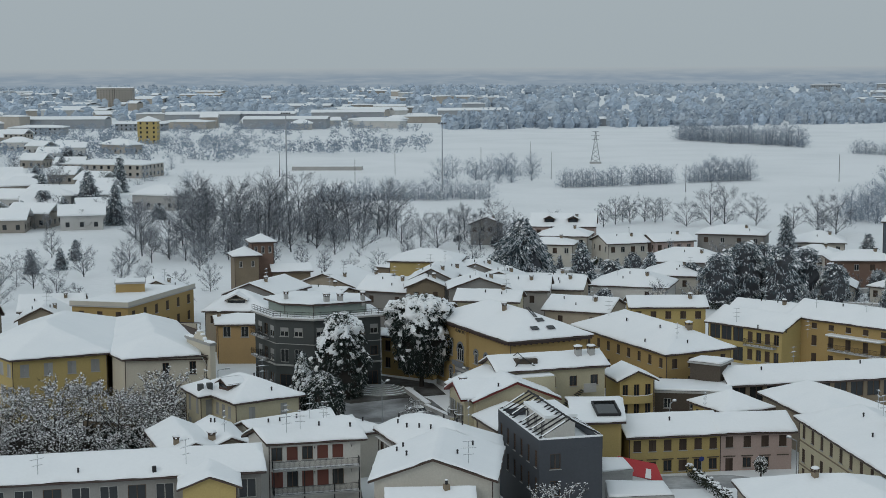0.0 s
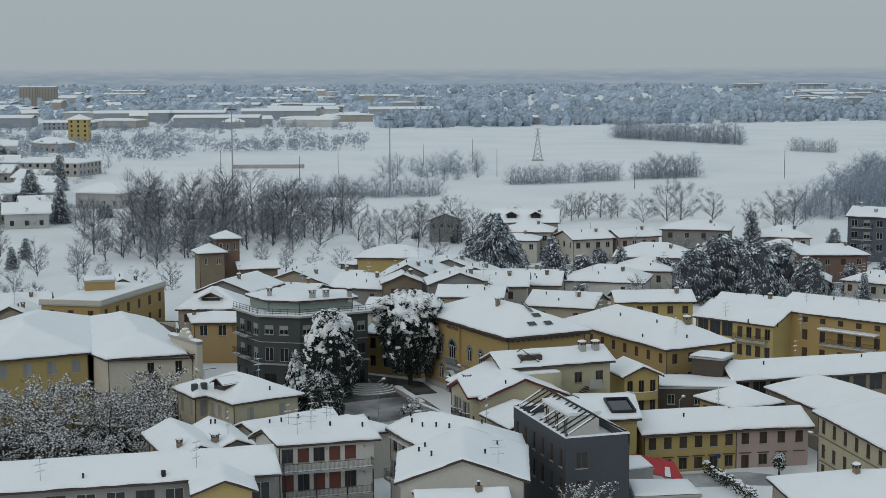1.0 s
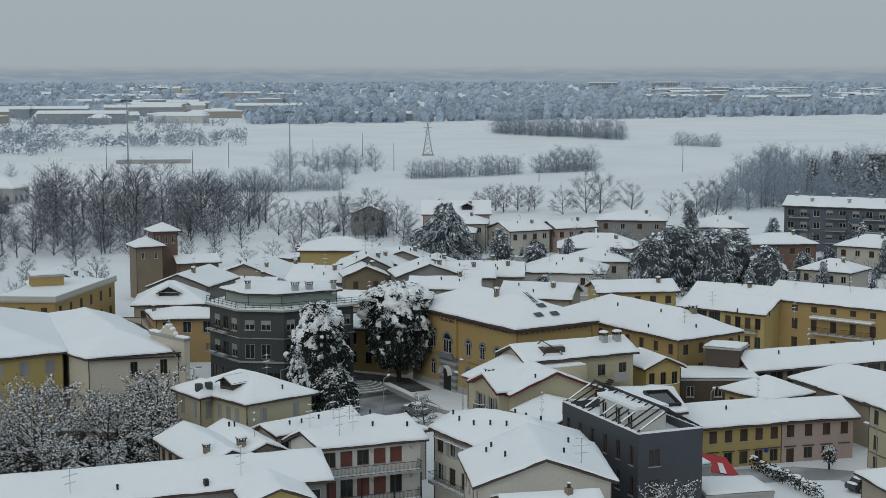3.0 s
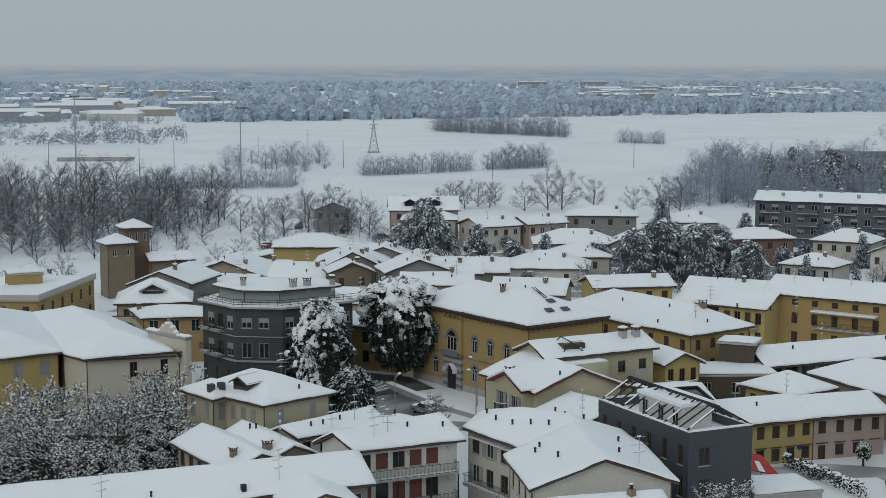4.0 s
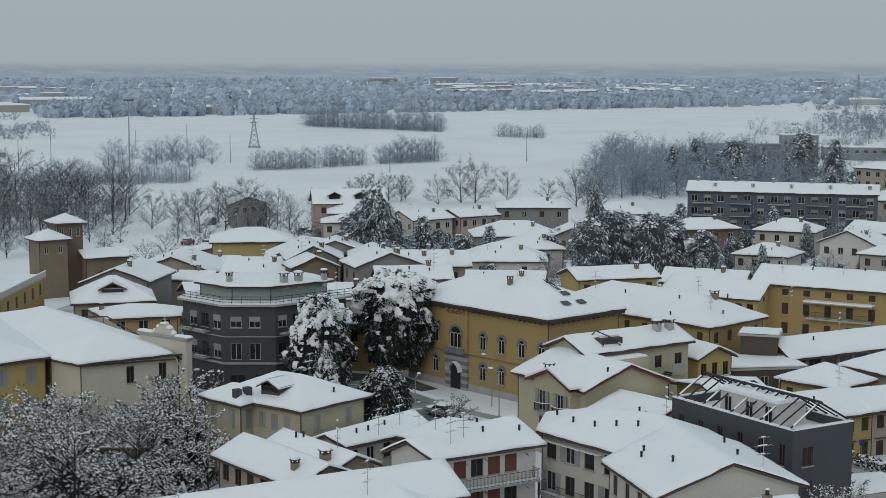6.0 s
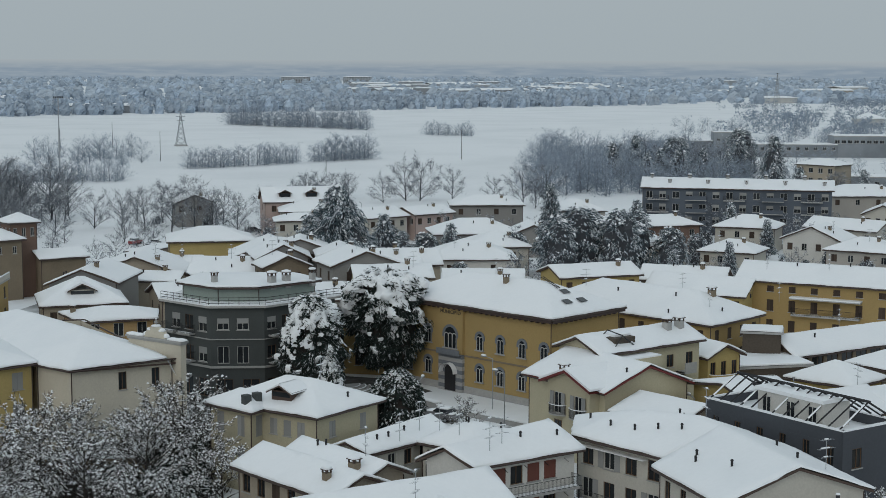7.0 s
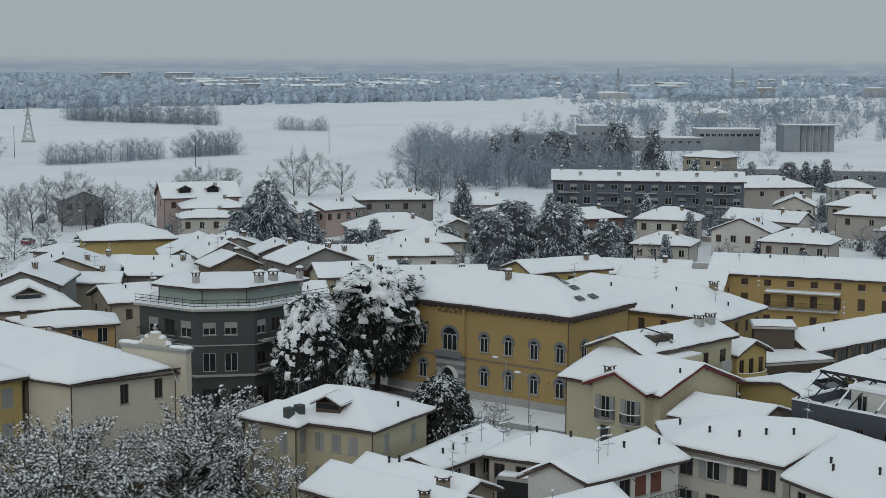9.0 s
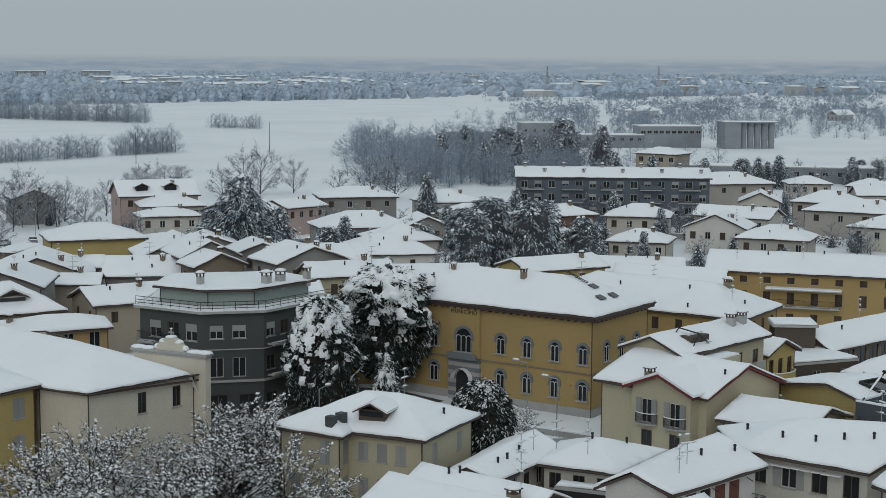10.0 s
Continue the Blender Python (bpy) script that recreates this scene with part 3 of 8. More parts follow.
house("house with a roof opening and snow-covered tiles", B25, 5.2, 0.18, (1, 3), YELLOW, [])
B26 = rect(23.6, 200.8, 15.5, 6.0, 7)
house("small yellow house with rounded balconies", B26, 5.5, 0.45, (0, 2), YELLOW, [(0, 0, 1, 3, (-2.5, -5.2), 0.8, 1.9, "b")])
BOX = rect(34.4, 213.2, -31, 5.2, 4.5)
house("dark brown rooftop hut with a flat snowy roof", BOX, 6.1, 0, (), DARKWOOD, [], over=0.3, name="outbuilding", category="outbuilding")
BOXB = rect(29.0, 206.0, -5, 11, 8)
house("dark flat-roofed outbuilding with a snowy terrace", BOXB, 3.2, 0, (), DARKWOOD, [(0, 0, 1, 3, (-2.4,), 1.0, 1.4, "p")], over=0.1)
B17 = [(31.4, 214.8), (42.4, 221.1), (30.0, 247.0), (18.5, 241.0)]
house("long ochre two-storey building with a snowy hipped roof", B17, 6.6, 0.45, (), OCHRE, [(3, 0, 1, 9, (-2.2, -5.0), 0.9, 1.4, "s"), (0, 0, 1, 4, (-2.2, -5.0), 0.9, 1.4, "s")], [(35.6, 223, 1.2, "cap", 0.8)])
B18 = rect(29.0, 258.5, 2, 14, 9)
house("yellow house with a snow-covered roof", B18, 6.8, 0.3, (1, 3), YELLOW, [(0, 0, 1, 5, (-2.0,), 1.0, 1.3, "s")], [(40, 262, 1.0, "cap")])
B19 = [(42.0, 257.8), (53.6, 246.6), (61.0, 254.5), (50.0, 266.5)]
# the wide dark windows on the left stand in for a shaded arcade
house("long building with a broad snow-covered roof", B19, 4.6, 0.36, (1, 3), YELLOW, [(0, 0.2, 7.4, 3, (-2.7, -6.0), 2.1, 2.4, "b"), (0, 7.8, 14.8, 4, (-2.5, -5.5), 1.0, 1.8, "sbsb")])
B20 = [(55.0, 253.0), (76.5, 231.0), (84.5, 238.5), (62.5, 260.5)]
house("long ochre three-storey house with balconies and a snowy roof", B20, 6.4, 0.42, (1, 3), OCHRE, [(0, 0, 1, 9, (-1.5,), 1.0, 0.9, "s"), (0, 0, 1, 9, (-4.4,), 1.0, 1.7, "s"), (0, 0, 1, 9, (-7.4,), 1.0, 1.7, "s")])
B28 = [(39.8, 209.2), (66, 216.5), (64, 224), (38, 217)]
house("long low building with a snow-covered roof", B28, 3.2, 0.5, (1, 3), OLDWALL, [(0, 0, 1, 10, (-2.5,), 2.0, 2.2, "b")])
B29 = [(33.0, 200.3), (37.2, 192.6), (44.3, 196.4), (40.3, 204.0)]
house("small cream house with a snowy roof", B29, 3.0, 0.45, (), YELLOW, [(0, 0, 1, 3, (-2.0,), 0.9, 1.2, "s")])
B30 = [(43.0, 203.5), (47.5, 186.0), (60, 190), (52, 208)]
house("house with a broad snow-covered hipped roof", B30, 3.6, 0.4, (), BEIGE, [(3, 0, 1, 4, (-2.2,), 1.0, 1.3, "s")])
B31 = rect(23.4, 178.6, 12.5, 12.8, 10)
house("yellow two-storey row house with brown shutters", B31, 3.0, 0.34, (1, 3), YELLOW, [(0, 0, 1, 6, (-1.9,), 0.95, 1.4, "s"), (0, 0, 1, 6, (-4.5,), 1.05, 1.4, "b-bsbb"), (0, 0, 1, 6, (0.1,), 0.95, 2.1, "-s----")], base=-2.4)
B31P = rect(34.75, 181.15, 9.0, 10.2, 9)
house("pink two-storey row house with brown shutters", B31P, 3.05, 0.33, (1, 3), PINK, [(0, 0, 1, 4, (-1.9,), 0.95, 1.4, "s"), (0, 0, 1, 4, (-4.5,), 1.1, 1.3, "-bb-"), (0, 0, 1, 4, (0.1,), 0.95, 2.1, "s---")], base=-2.4)
B32 = [(48.5, 152.0), (60.0, 154.0), (55.5, 181.0), (43.7, 179.2)]
house("large cream three-storey house with brown shutters", B32, 5.7, 0.42, (), CREAM, [(3, 0, 1, 9, (-2.2, -5.1), 0.9, 1.6, "s"), (3, 0, 1, 9, (-7.2,), 0.9, 1.3, "s")], [(52, 165, 1.4, "cap", 0.8), (54, 172, 1.4, "cap")])
B33 = rect(33.6, 140, 5, 16, 12)
house("house with a broad snow-covered roof", B33, 5.0, 0.35, (), BEIGE, [(0, 0, 1, 4, (-2.2,), 1.0, 1.3, "s")], [(40, 146, 1.0, "cap")])
DARK = [(-28.0, 229.0), (-21.6, 227.4), (-11.4, 232.6), (-14.5, 242.0), (-27.5, 245.0), (-32.6, 236.4)]
house("dark grey four-storey apartment house with a roof terrace", DARK, 9.6, 0, (), GREYWALL,
      [(0, 0.3, 5.0, 2, (-2.9,), 1.4, 1.4, "r"), (0, 0.3, 5.0, 2, (-7.0,), 1.4, 2.1, "p"), (5, 0.9, 8.2, 3, (-3.2, -6.9), 1.5, 1.8, "rbr"), (1, 0, 1, 5, (-2.9, -6.4), 1.3, 1.5, "rb"), (0, 0, 1, 2, (0.3,), 2.0, 2.2, "b"), (5, 0, 1, 3, (0.3,), 1.8, 2.2, "b"), (1, 0, 1, 4, (0.3,), 1.8, 2.2, "b")], over=0.25, name="apartment_house", base=-1.8)
B10 = rect(-46.1, 260.5, 0, 12, 11)
house("pale house with an attic window in its snowy roof", B10, 5.6, 0.55, (), BEIGE, [(0, 0, 1, 4, (-2.2,), 0.9, 1.3, "s")])
B10C = [(-41.6, 249.6), (-31.5, 250.0), (-30.5, 257.0), (-43.7, 258.5)]
house("orange house with a low snowy roof", B10C, 5.0, 0.3, (), ORANGE, [(0, 0, 1, 3, (-2.2,), 1.3, 1.8, "p")], [(-42, 255.6, 1.0, "cap")])
B8 = [(-55.8, 247.4), (-49.4, 271.3), (-60.0, 274.0), (-66.5, 249.5)]
house("ochre three-storey house with a flat snowy roof terrace", B8, 8.4, 0, (), OCHRE, [(0, 0, 1, 6, (-2.6, -5.6), 1.0, 1.6, "s"), (3, 0, 1, 3, (-2.6, -5.6), 1.0, 1.6, "s")], over=0.3)
B8S = rect(-62.0, 262, 14, 5.5, 5)
house("small rooftop hut with a flat snowy roof", B8S, 10.4, 0, (), OCHRE, [], over=0.2, base=8.0, name="rooftop_hut", category="outbuilding")
for lab, poly, ev, sl, gb, wl_ in (
    ("grey-brown house with a broad snowy gabled roof", [(-44.8, 272.3), (-34.3, 271.3), (-29.5, 283.0), (-40.0, 284.5)], 6.9, 0.42, (0, 2), GREYISH),
    ("beige house with a flat snowy roof", rect(-33.5, 286, -20, 10, 8), 5.2, 0.25, (1, 3), BEIGE),
    ("house with a snowy gabled roof", rect(-13, 303, -10, 14, 12), 5.8, 0.4, (0, 2), TAUPE),
    ("house with a snowy gabled roof", rect(-22, 290, -20, 12, 11), 5.2, 0.4, (1, 3), GREYISH),
    ("house with a snowy gabled roof", rect(3, 286, -5, 13, 12), 5.8, 0.36, (1, 3), TAUPE),
    ("yellow house with a snowy roof", rect(-1.6, 262.4, -8, 12, 8.4), 7.3, 0.36, (1, 3), CREAM),
    ("villa with a snowy hipped roof", rect(24, 311, -15, 17, 13), 3.4, 0.42, (), WHITEWALL),
    ("grey-brown house with a steep snowy gabled roof", rect(-11.5, 286.8, -3, 9.2, 11), 7.6, 0.5, (0, 2), GREYISH),
    ("low grey-brown gabled house with a snowy roof", rect(-11.6, 280.2, 5, 8.2, 6.4), 7.1, 0.42, (0, 2), OLDWALL),
    ("grey-brown house with a wide snowy gabled roof", rect(-3.0, 271.2, 5, 11.8, 9), 8.1, 0.36, (0, 2), GREYISH),
    ("house with a snowy roof", rect(12, 298, -10, 11, 11), 4.4, 0.38, (1, 3), BEIGE),
    ("house with a broad snowy gabled roof", rect(-37, 299, -15, 16, 15), 4.6, 0.36, (0, 2), BEIGE),
    ("small house with a snowy gabled roof", rect(1.5, 300.5, -10, 9, 9), 6.0, 0.36, (0, 2), GREYISH),
    ("small house with a snowy gabled roof", rect(-4, 311, -12, 10, 8), 6.3, 0.34, (0, 2), GREYISH),
    ("low building with a snow-covered roof", rect(8, 311, -10, 15, 8), 4.6, 0.2, (1, 3), PALE),
    ("house with a snowy hipped roof", rect(36, 324, -12, 13, 12), 3.8, 0.4, (), PALE),
    ("house with a snowy gabled roof", rect(55, 349, -15, 9, 11), 3.2, 0.42, (0, 2), GREYISH),
    ("low house with a snow-covered roof", rect(-29, 268, 5, 11, 10), 4.6, 0.35, (1, 3), BEIGE),
    ("low house with a snow-covered roof", rect(-14, 258, -12, 12, 10), 5.4, 0.35, (1, 3), PALE),
    ("low house with a snow-covered roof", rect(-29, 309, -20, 12, 9), 4.4, 0.3, (1, 3), GREYISH),
    ("low house with a snow-covered roof", rect(14, 270, -20, 13, 12), 4.6, 0.32, (1, 3), BEIGE),
    ("house with a snow-covered roof", rect(47, 270, -35, 14, 10), 4.4, 0.36, (1, 3), BEIGE),
    ("house with a snow-covered roof", rect(-66, 284, 12, 12, 11), 5.0, 0.42, (0, 2), PALE),
    ("house with a snow-covered roof", rect(-80, 262, 12, 12, 11), 5.0, 0.42, (1, 3), PALE),
    ("house with a snowy roof", rect(-75, 246, 10, 9, 12), 6.0, 0.5, (0, 2), BEIGE),
    ("house with a snowy roof", rect(-88, 240, 10, 11, 12), 6.0, 0.5, (1, 3), BEIGE),
    ("house with a snowy roof", rect(-84, 222, 15, 12, 12), 6.8, 0.4, (), PALE),
):
    ROOFS.append((poly, ev, sl, gb))
    house(lab, poly, ev, sl, gb, wl_, [(0, 0, 1, 2, (-2.3,), 0.9, 1.4, "s"), (3, 0, 1, 2, (-2.3,), 0.9, 1.4, "s")], [(*along(poly, 0, 0.7, 4), 1.0, "cap")])
LY = [(-19.4, 332.0), (-3.0, 330.0), (-2.0, 342.0), (-18.0, 344.5)]
house("pale yellow building with a snowy hipped roof", LY, 5.7, 0.35, (), YELLOW, [], [])
house("pale yellow low wing with a snowy roof", rect(-2.5, 331, 20, 10, 8), 4.8, 0.2, (), YELLOW, [], [])

# ---- villas beyond ----
VILLAS = []
for lab, poly, ev, sl, gb, wl_ in (
    ("grey house with a snowy roof", rect(-4.6, 428, 0, 10, 10), 4.4, 0.4, (0, 2), GREYISH),
    ("villa with a snowy hipped roof", rect(14, 392, -10, 14, 11), 5.0, 0.38, (), PALE),
    ("villa with a low snowy roof", rect(10.9, 383, -10, 13, 9), 3.8, 0.3, (), PALE),
    # pink wall stands in for brick paled by haze
    ("pinkish house with dormers and a snowy roof", rect(12.3, 402, -5, 18, 12), 6.4, 0.5, (1, 3), PINK),
    ("villa with a snowy roof", rect(32, 381, 20, 12, 12), 4.0, 0.3, (1, 3), PALE),
    ("villa with a snowy roof", rect(44, 384, 20, 12, 10), 4.2, 0.3, (1, 3), PINK),
    ("villa with a snowy hipped roof", rect(39, 354, -10, 19, 13), 3.0, 0.42, (), GREYISH),
    ("villa with a snowy hipped roof", rect(55.5, 393.4, -15, 18, 12), 5.4, 0.32, (), GREYISH),
    ("villa with an attic window in its snowy roof", rect(79, 388, -10, 14, 12), 3.8, 0.4, (), PALE),
    ("villa with a snowy hipped roof", rect(76, 372, -15, 12, 10), 2.6, 0.4, (), PALE),
    ("house with a snowy gabled roof", rect(71, 322, -15, 10.5, 10), 1.6, 0.5, (0, 2), PALE),
    ("brown brick house with balconies and a snowy hipped roof", rect(80, 341, 0, 15.2, 10), 4.8, 0.38, (), BRICK),
    ("white villa with a snowy hipped roof", rect(83.5, 321, -45, 12, 10), 2.0, 0.4, (), PALE),
    ("grey two-tier house with a snowy roof", rect(101, 348, -40, 14, 11), 3.6, 0.42, (), PALE),
    ("white house with a snowy gabled roof", rect(104.4, 325, -50, 13, 10), 3.4, 0.42, (0, 2), WHITEWALL),
    ("villa with a snowy hipped roof", rect(104, 308, -50, 14, 11), 3.0, 0.4, (), TAUPE),
    ("brown house with a snowy roof", rect(146, 338, -55, 22, 12), 4.0, 0.4, (), TAUPE),
    ("villa with a snowy roof", rect(138, 315, -60, 16, 12), 3.0, 0.35, (), PALE),
    ("villa with a snowy gabled roof", rect(146, 360, -40, 10, 10), 4.0, 0.45, (0, 2), PALE),
    ("villa with a snowy roof", rect(122, 346, -60, 18, 10), 3.2, 0.38, (1, 3), PALE),
    ("long building with a snowy roof", rect(152, 385, -15, 22, 14), 6.0, 0.35, (), TAUPE),
    ("villa with a snowy roof", rect(193, 398, -30, 12, 10), 4.0, 0.35, (), PALE),
    ("villa with a snowy roof", rect(202, 386, -50, 12, 10), 4.0, 0.35, (), PALE),
    ("villa with a snowy roof", rect(158, 356, -55, 15, 12), 4.0, 0.4, (), TAUPE),
    ("villa with a snowy roof", rect(184, 362, -30, 12, 10), 4.0, 0.4, (1, 3), PALE),
):
    ROOFS.append((poly, ev, sl, gb))
    house(lab, poly, ev, sl, gb, wl_, [(0, 0, 1, 4, (-2.2,), 1.1, 1.4, "sp"), (3, 0, 1, 3, (-2.2,), 1.1, 1.4, "ps")], [(*along(poly, 0, 0.7, 4), 1.0, "cap")], category="villa", name="villa")
    VILLAS.append(poly)
APT = [(100.9, 384.8), (140.1, 362.0), (147.0, 373.5), (107.5, 397.0)]
house("dark grey three-storey apartment block with a snowy roof", APT, 9.4, 0.28, (1, 3), APTBLUE, [(0, 0, 1, 14, (-2.4, -5.4, -8.4), 1.6, 1.6, "pr")], name="apartment_block", category="apartment block", base=-1.8)
YB = [(193.0, 470.0), (199.0, 456.0), (209.0, 462.0), (203.0, 476.0)]
house("tan three-storey block with a snowy hipped roof", YB, 8.4, 0.3, (), BEIGE, [(0, 0, 1, 4, (-2.4, -5.4), 1.6, 1.5, "p"), (3, 0, 1, 3, (-2.4, -5.4), 1.6, 1.5, "p")], name="apartment_block", category="apartment block")
# towers of an old villa
house("old square tower with arched openings and a snowy pyramid roof", rect(-51.0, 316.0, 20, 6.4, 6.4), 8.6, 0.5, (), OLDWALL, [(0, 0, 1, 2, (-2.4,), 0.7, 1.3, "p")], name="tower", category="tower", over=0.6)
house("brick lookout tower with a snowy pyramid roof", rect(-47.8, 319.5, 20, 5.8, 5.8), 11.2, 0.5, (), BRICK, [(0, 0, 1, 3, (-2.4,), 0.7, 1.5, "p"), (3, 0, 1, 3, (-2.4,), 0.7, 1.5, "p")], name="tower", category="tower", over=0.6)
house("old annexe with a snowy roof", rect(-43, 318.0, 15, 9, 8), 5.0, 0.3, (1, 3), OLDWALL, [])


# ---- trees ----
def bare_mesh(seed, h, spread, twigs, snowy, thick=0.05, counts=(14, 5, 4), low=0.2):
    """Trunk with limbs, a crown of fine twigs and, on laden trees, the snow that lies along the branches."""
    rng = random.Random(seed)
    wood, fine, load = Soup(), Soup(), Soup()
    tips = []

    def stick(a, b, r0, r1, sides):
        wood.tube(a, b, r0, r1, sides, False)
        if snowy and (b - a).normalized().z < 0.9 and rng.random() < (0.9 if a.z > 0.4 * h else 0.3):
            up = Vector((0, 0, r0 * 0.7 + 0.01))
            load.tube(a + up, a.lerp(b, rng.uniform(0.3, 1)) + up, r0 * 0.6 + 0.012, r1 * 0.6 + 0.01, 3, False)

    def bent(d, k, lift=0.0):
        return (d + Vector((rng.uniform(-k, k), rng.uniform(-k, k), rng.uniform(-k, k) + lift))).normalized()

    r = h * 0.016 + 0.04
    p, d = Vector((0, 0, -0.3)), Vector((0, 0, 1))
    trunk = [p]
    for i in range(5):
        d = bent(d, 0.1, 0.1)
        q = p + d * h * 0.17
        wood.tube(p, q, r * (1 - 0.17 * i), r * (1 - 0.17 * (i + 1)), 6, False)
        p = q
        trunk.append(p)
    for i in range(counts[0]):
        f = low + (0.98 - low) * (i + rng.random()) / counts[0]
        k = min(int(f * 5), 4)
        a = trunk[k].lerp(trunk[k + 1], f * 5 - k)
        az = 2.4 * i + rng.uniform(-0.5, 0.5)
        g = max(0.0, (f - low) / (1 - low))
        d = Vector((math.cos(az) * spread, math.sin(az) * spread, 0.35 + 0.9 * g)).normalized()
        length = h * (0.2 + 0.26 * math.sin(math.pi * min(0.25 + 0.7 * g, 1))) * rng.uniform(0.8, 1.15)
        r1 = r * (1 - f * 0.7) * 0.6
        b = a + bent(d, 0.12) * length * 0.5
        c = b + bent(d, 0.25, 0.12) * length * 0.5
        stick(a, b, r1, r1 * 0.7, 4)
        stick(b, c, r1 * 0.7, r1 * 0.35, 3)
        for j in range(counts[1]):
            t = 0.25 + 0.75 * (j + rng.random()) / counts[1]
            s = a.lerp(b, t * 2) if t < 0.5 else b.lerp(c, t * 2 - 1)
            e = bent(d, 0.75, 0.2)
            q = s + e * length * rng.uniform(0.28, 0.5)
            stick(s, q, r1 * 0.38, r1 * 0.2, 3)
            tips.append((s, q, e))
            for _ in range(counts[2]):
                u = rng.uniform(0.2, 1)
                e2 = bent(e, 0.8, 0.15)
                s2 = s.lerp(q, u)
                q2 = s2 + e2 * length * rng.uniform(0.12, 0.26)
                stick(s2, q2, r1 * 0.2 + 0.006, r1 * 0.1 + 0.004, 3)
                tips.append((s2, q2, e2))
    for _ in range(twigs):
        a, b, d = rng.choice(tips)
        e = bent(d, 0.9, 0.1)
        length = rng.uniform(0.035, 0.085) * h
        s = e.cross(Vector((rng.uniform(-1, 1), rng.uniform(-1, 1), rng.uniform(-1, 1)))).normalized() * thick
        q = a.lerp(b, rng.random())
        fine.face([q - s, q + s, q + e * length])
        if snowy and rng.random() < (0.26 if q.z > 0.45 * h else 0.08):
            c = q + e * length * rng.uniform(0.2, 0.9)
            k = rng.uniform(0.04, 0.14)
            ring = [c + Vector((k * math.cos(t) * rng.uniform(0.7, 1.3), k * math.sin(t) * rng.uniform(0.7, 1.3), 0)) for t in (0, 1.6, 3.1, 4.7)]
            top = c + Vector((0, 0, k * 0.9))
            for i in range(4):
                load.face([ring[i], ring[(i + 1) % 4], top])
    return wood.mesh("trunk", BARK, weld=False), fine.mesh("crown", GARDENTWIG, weld=False), load.mesh("snow_load", SNOW, weld=False) if snowy else None


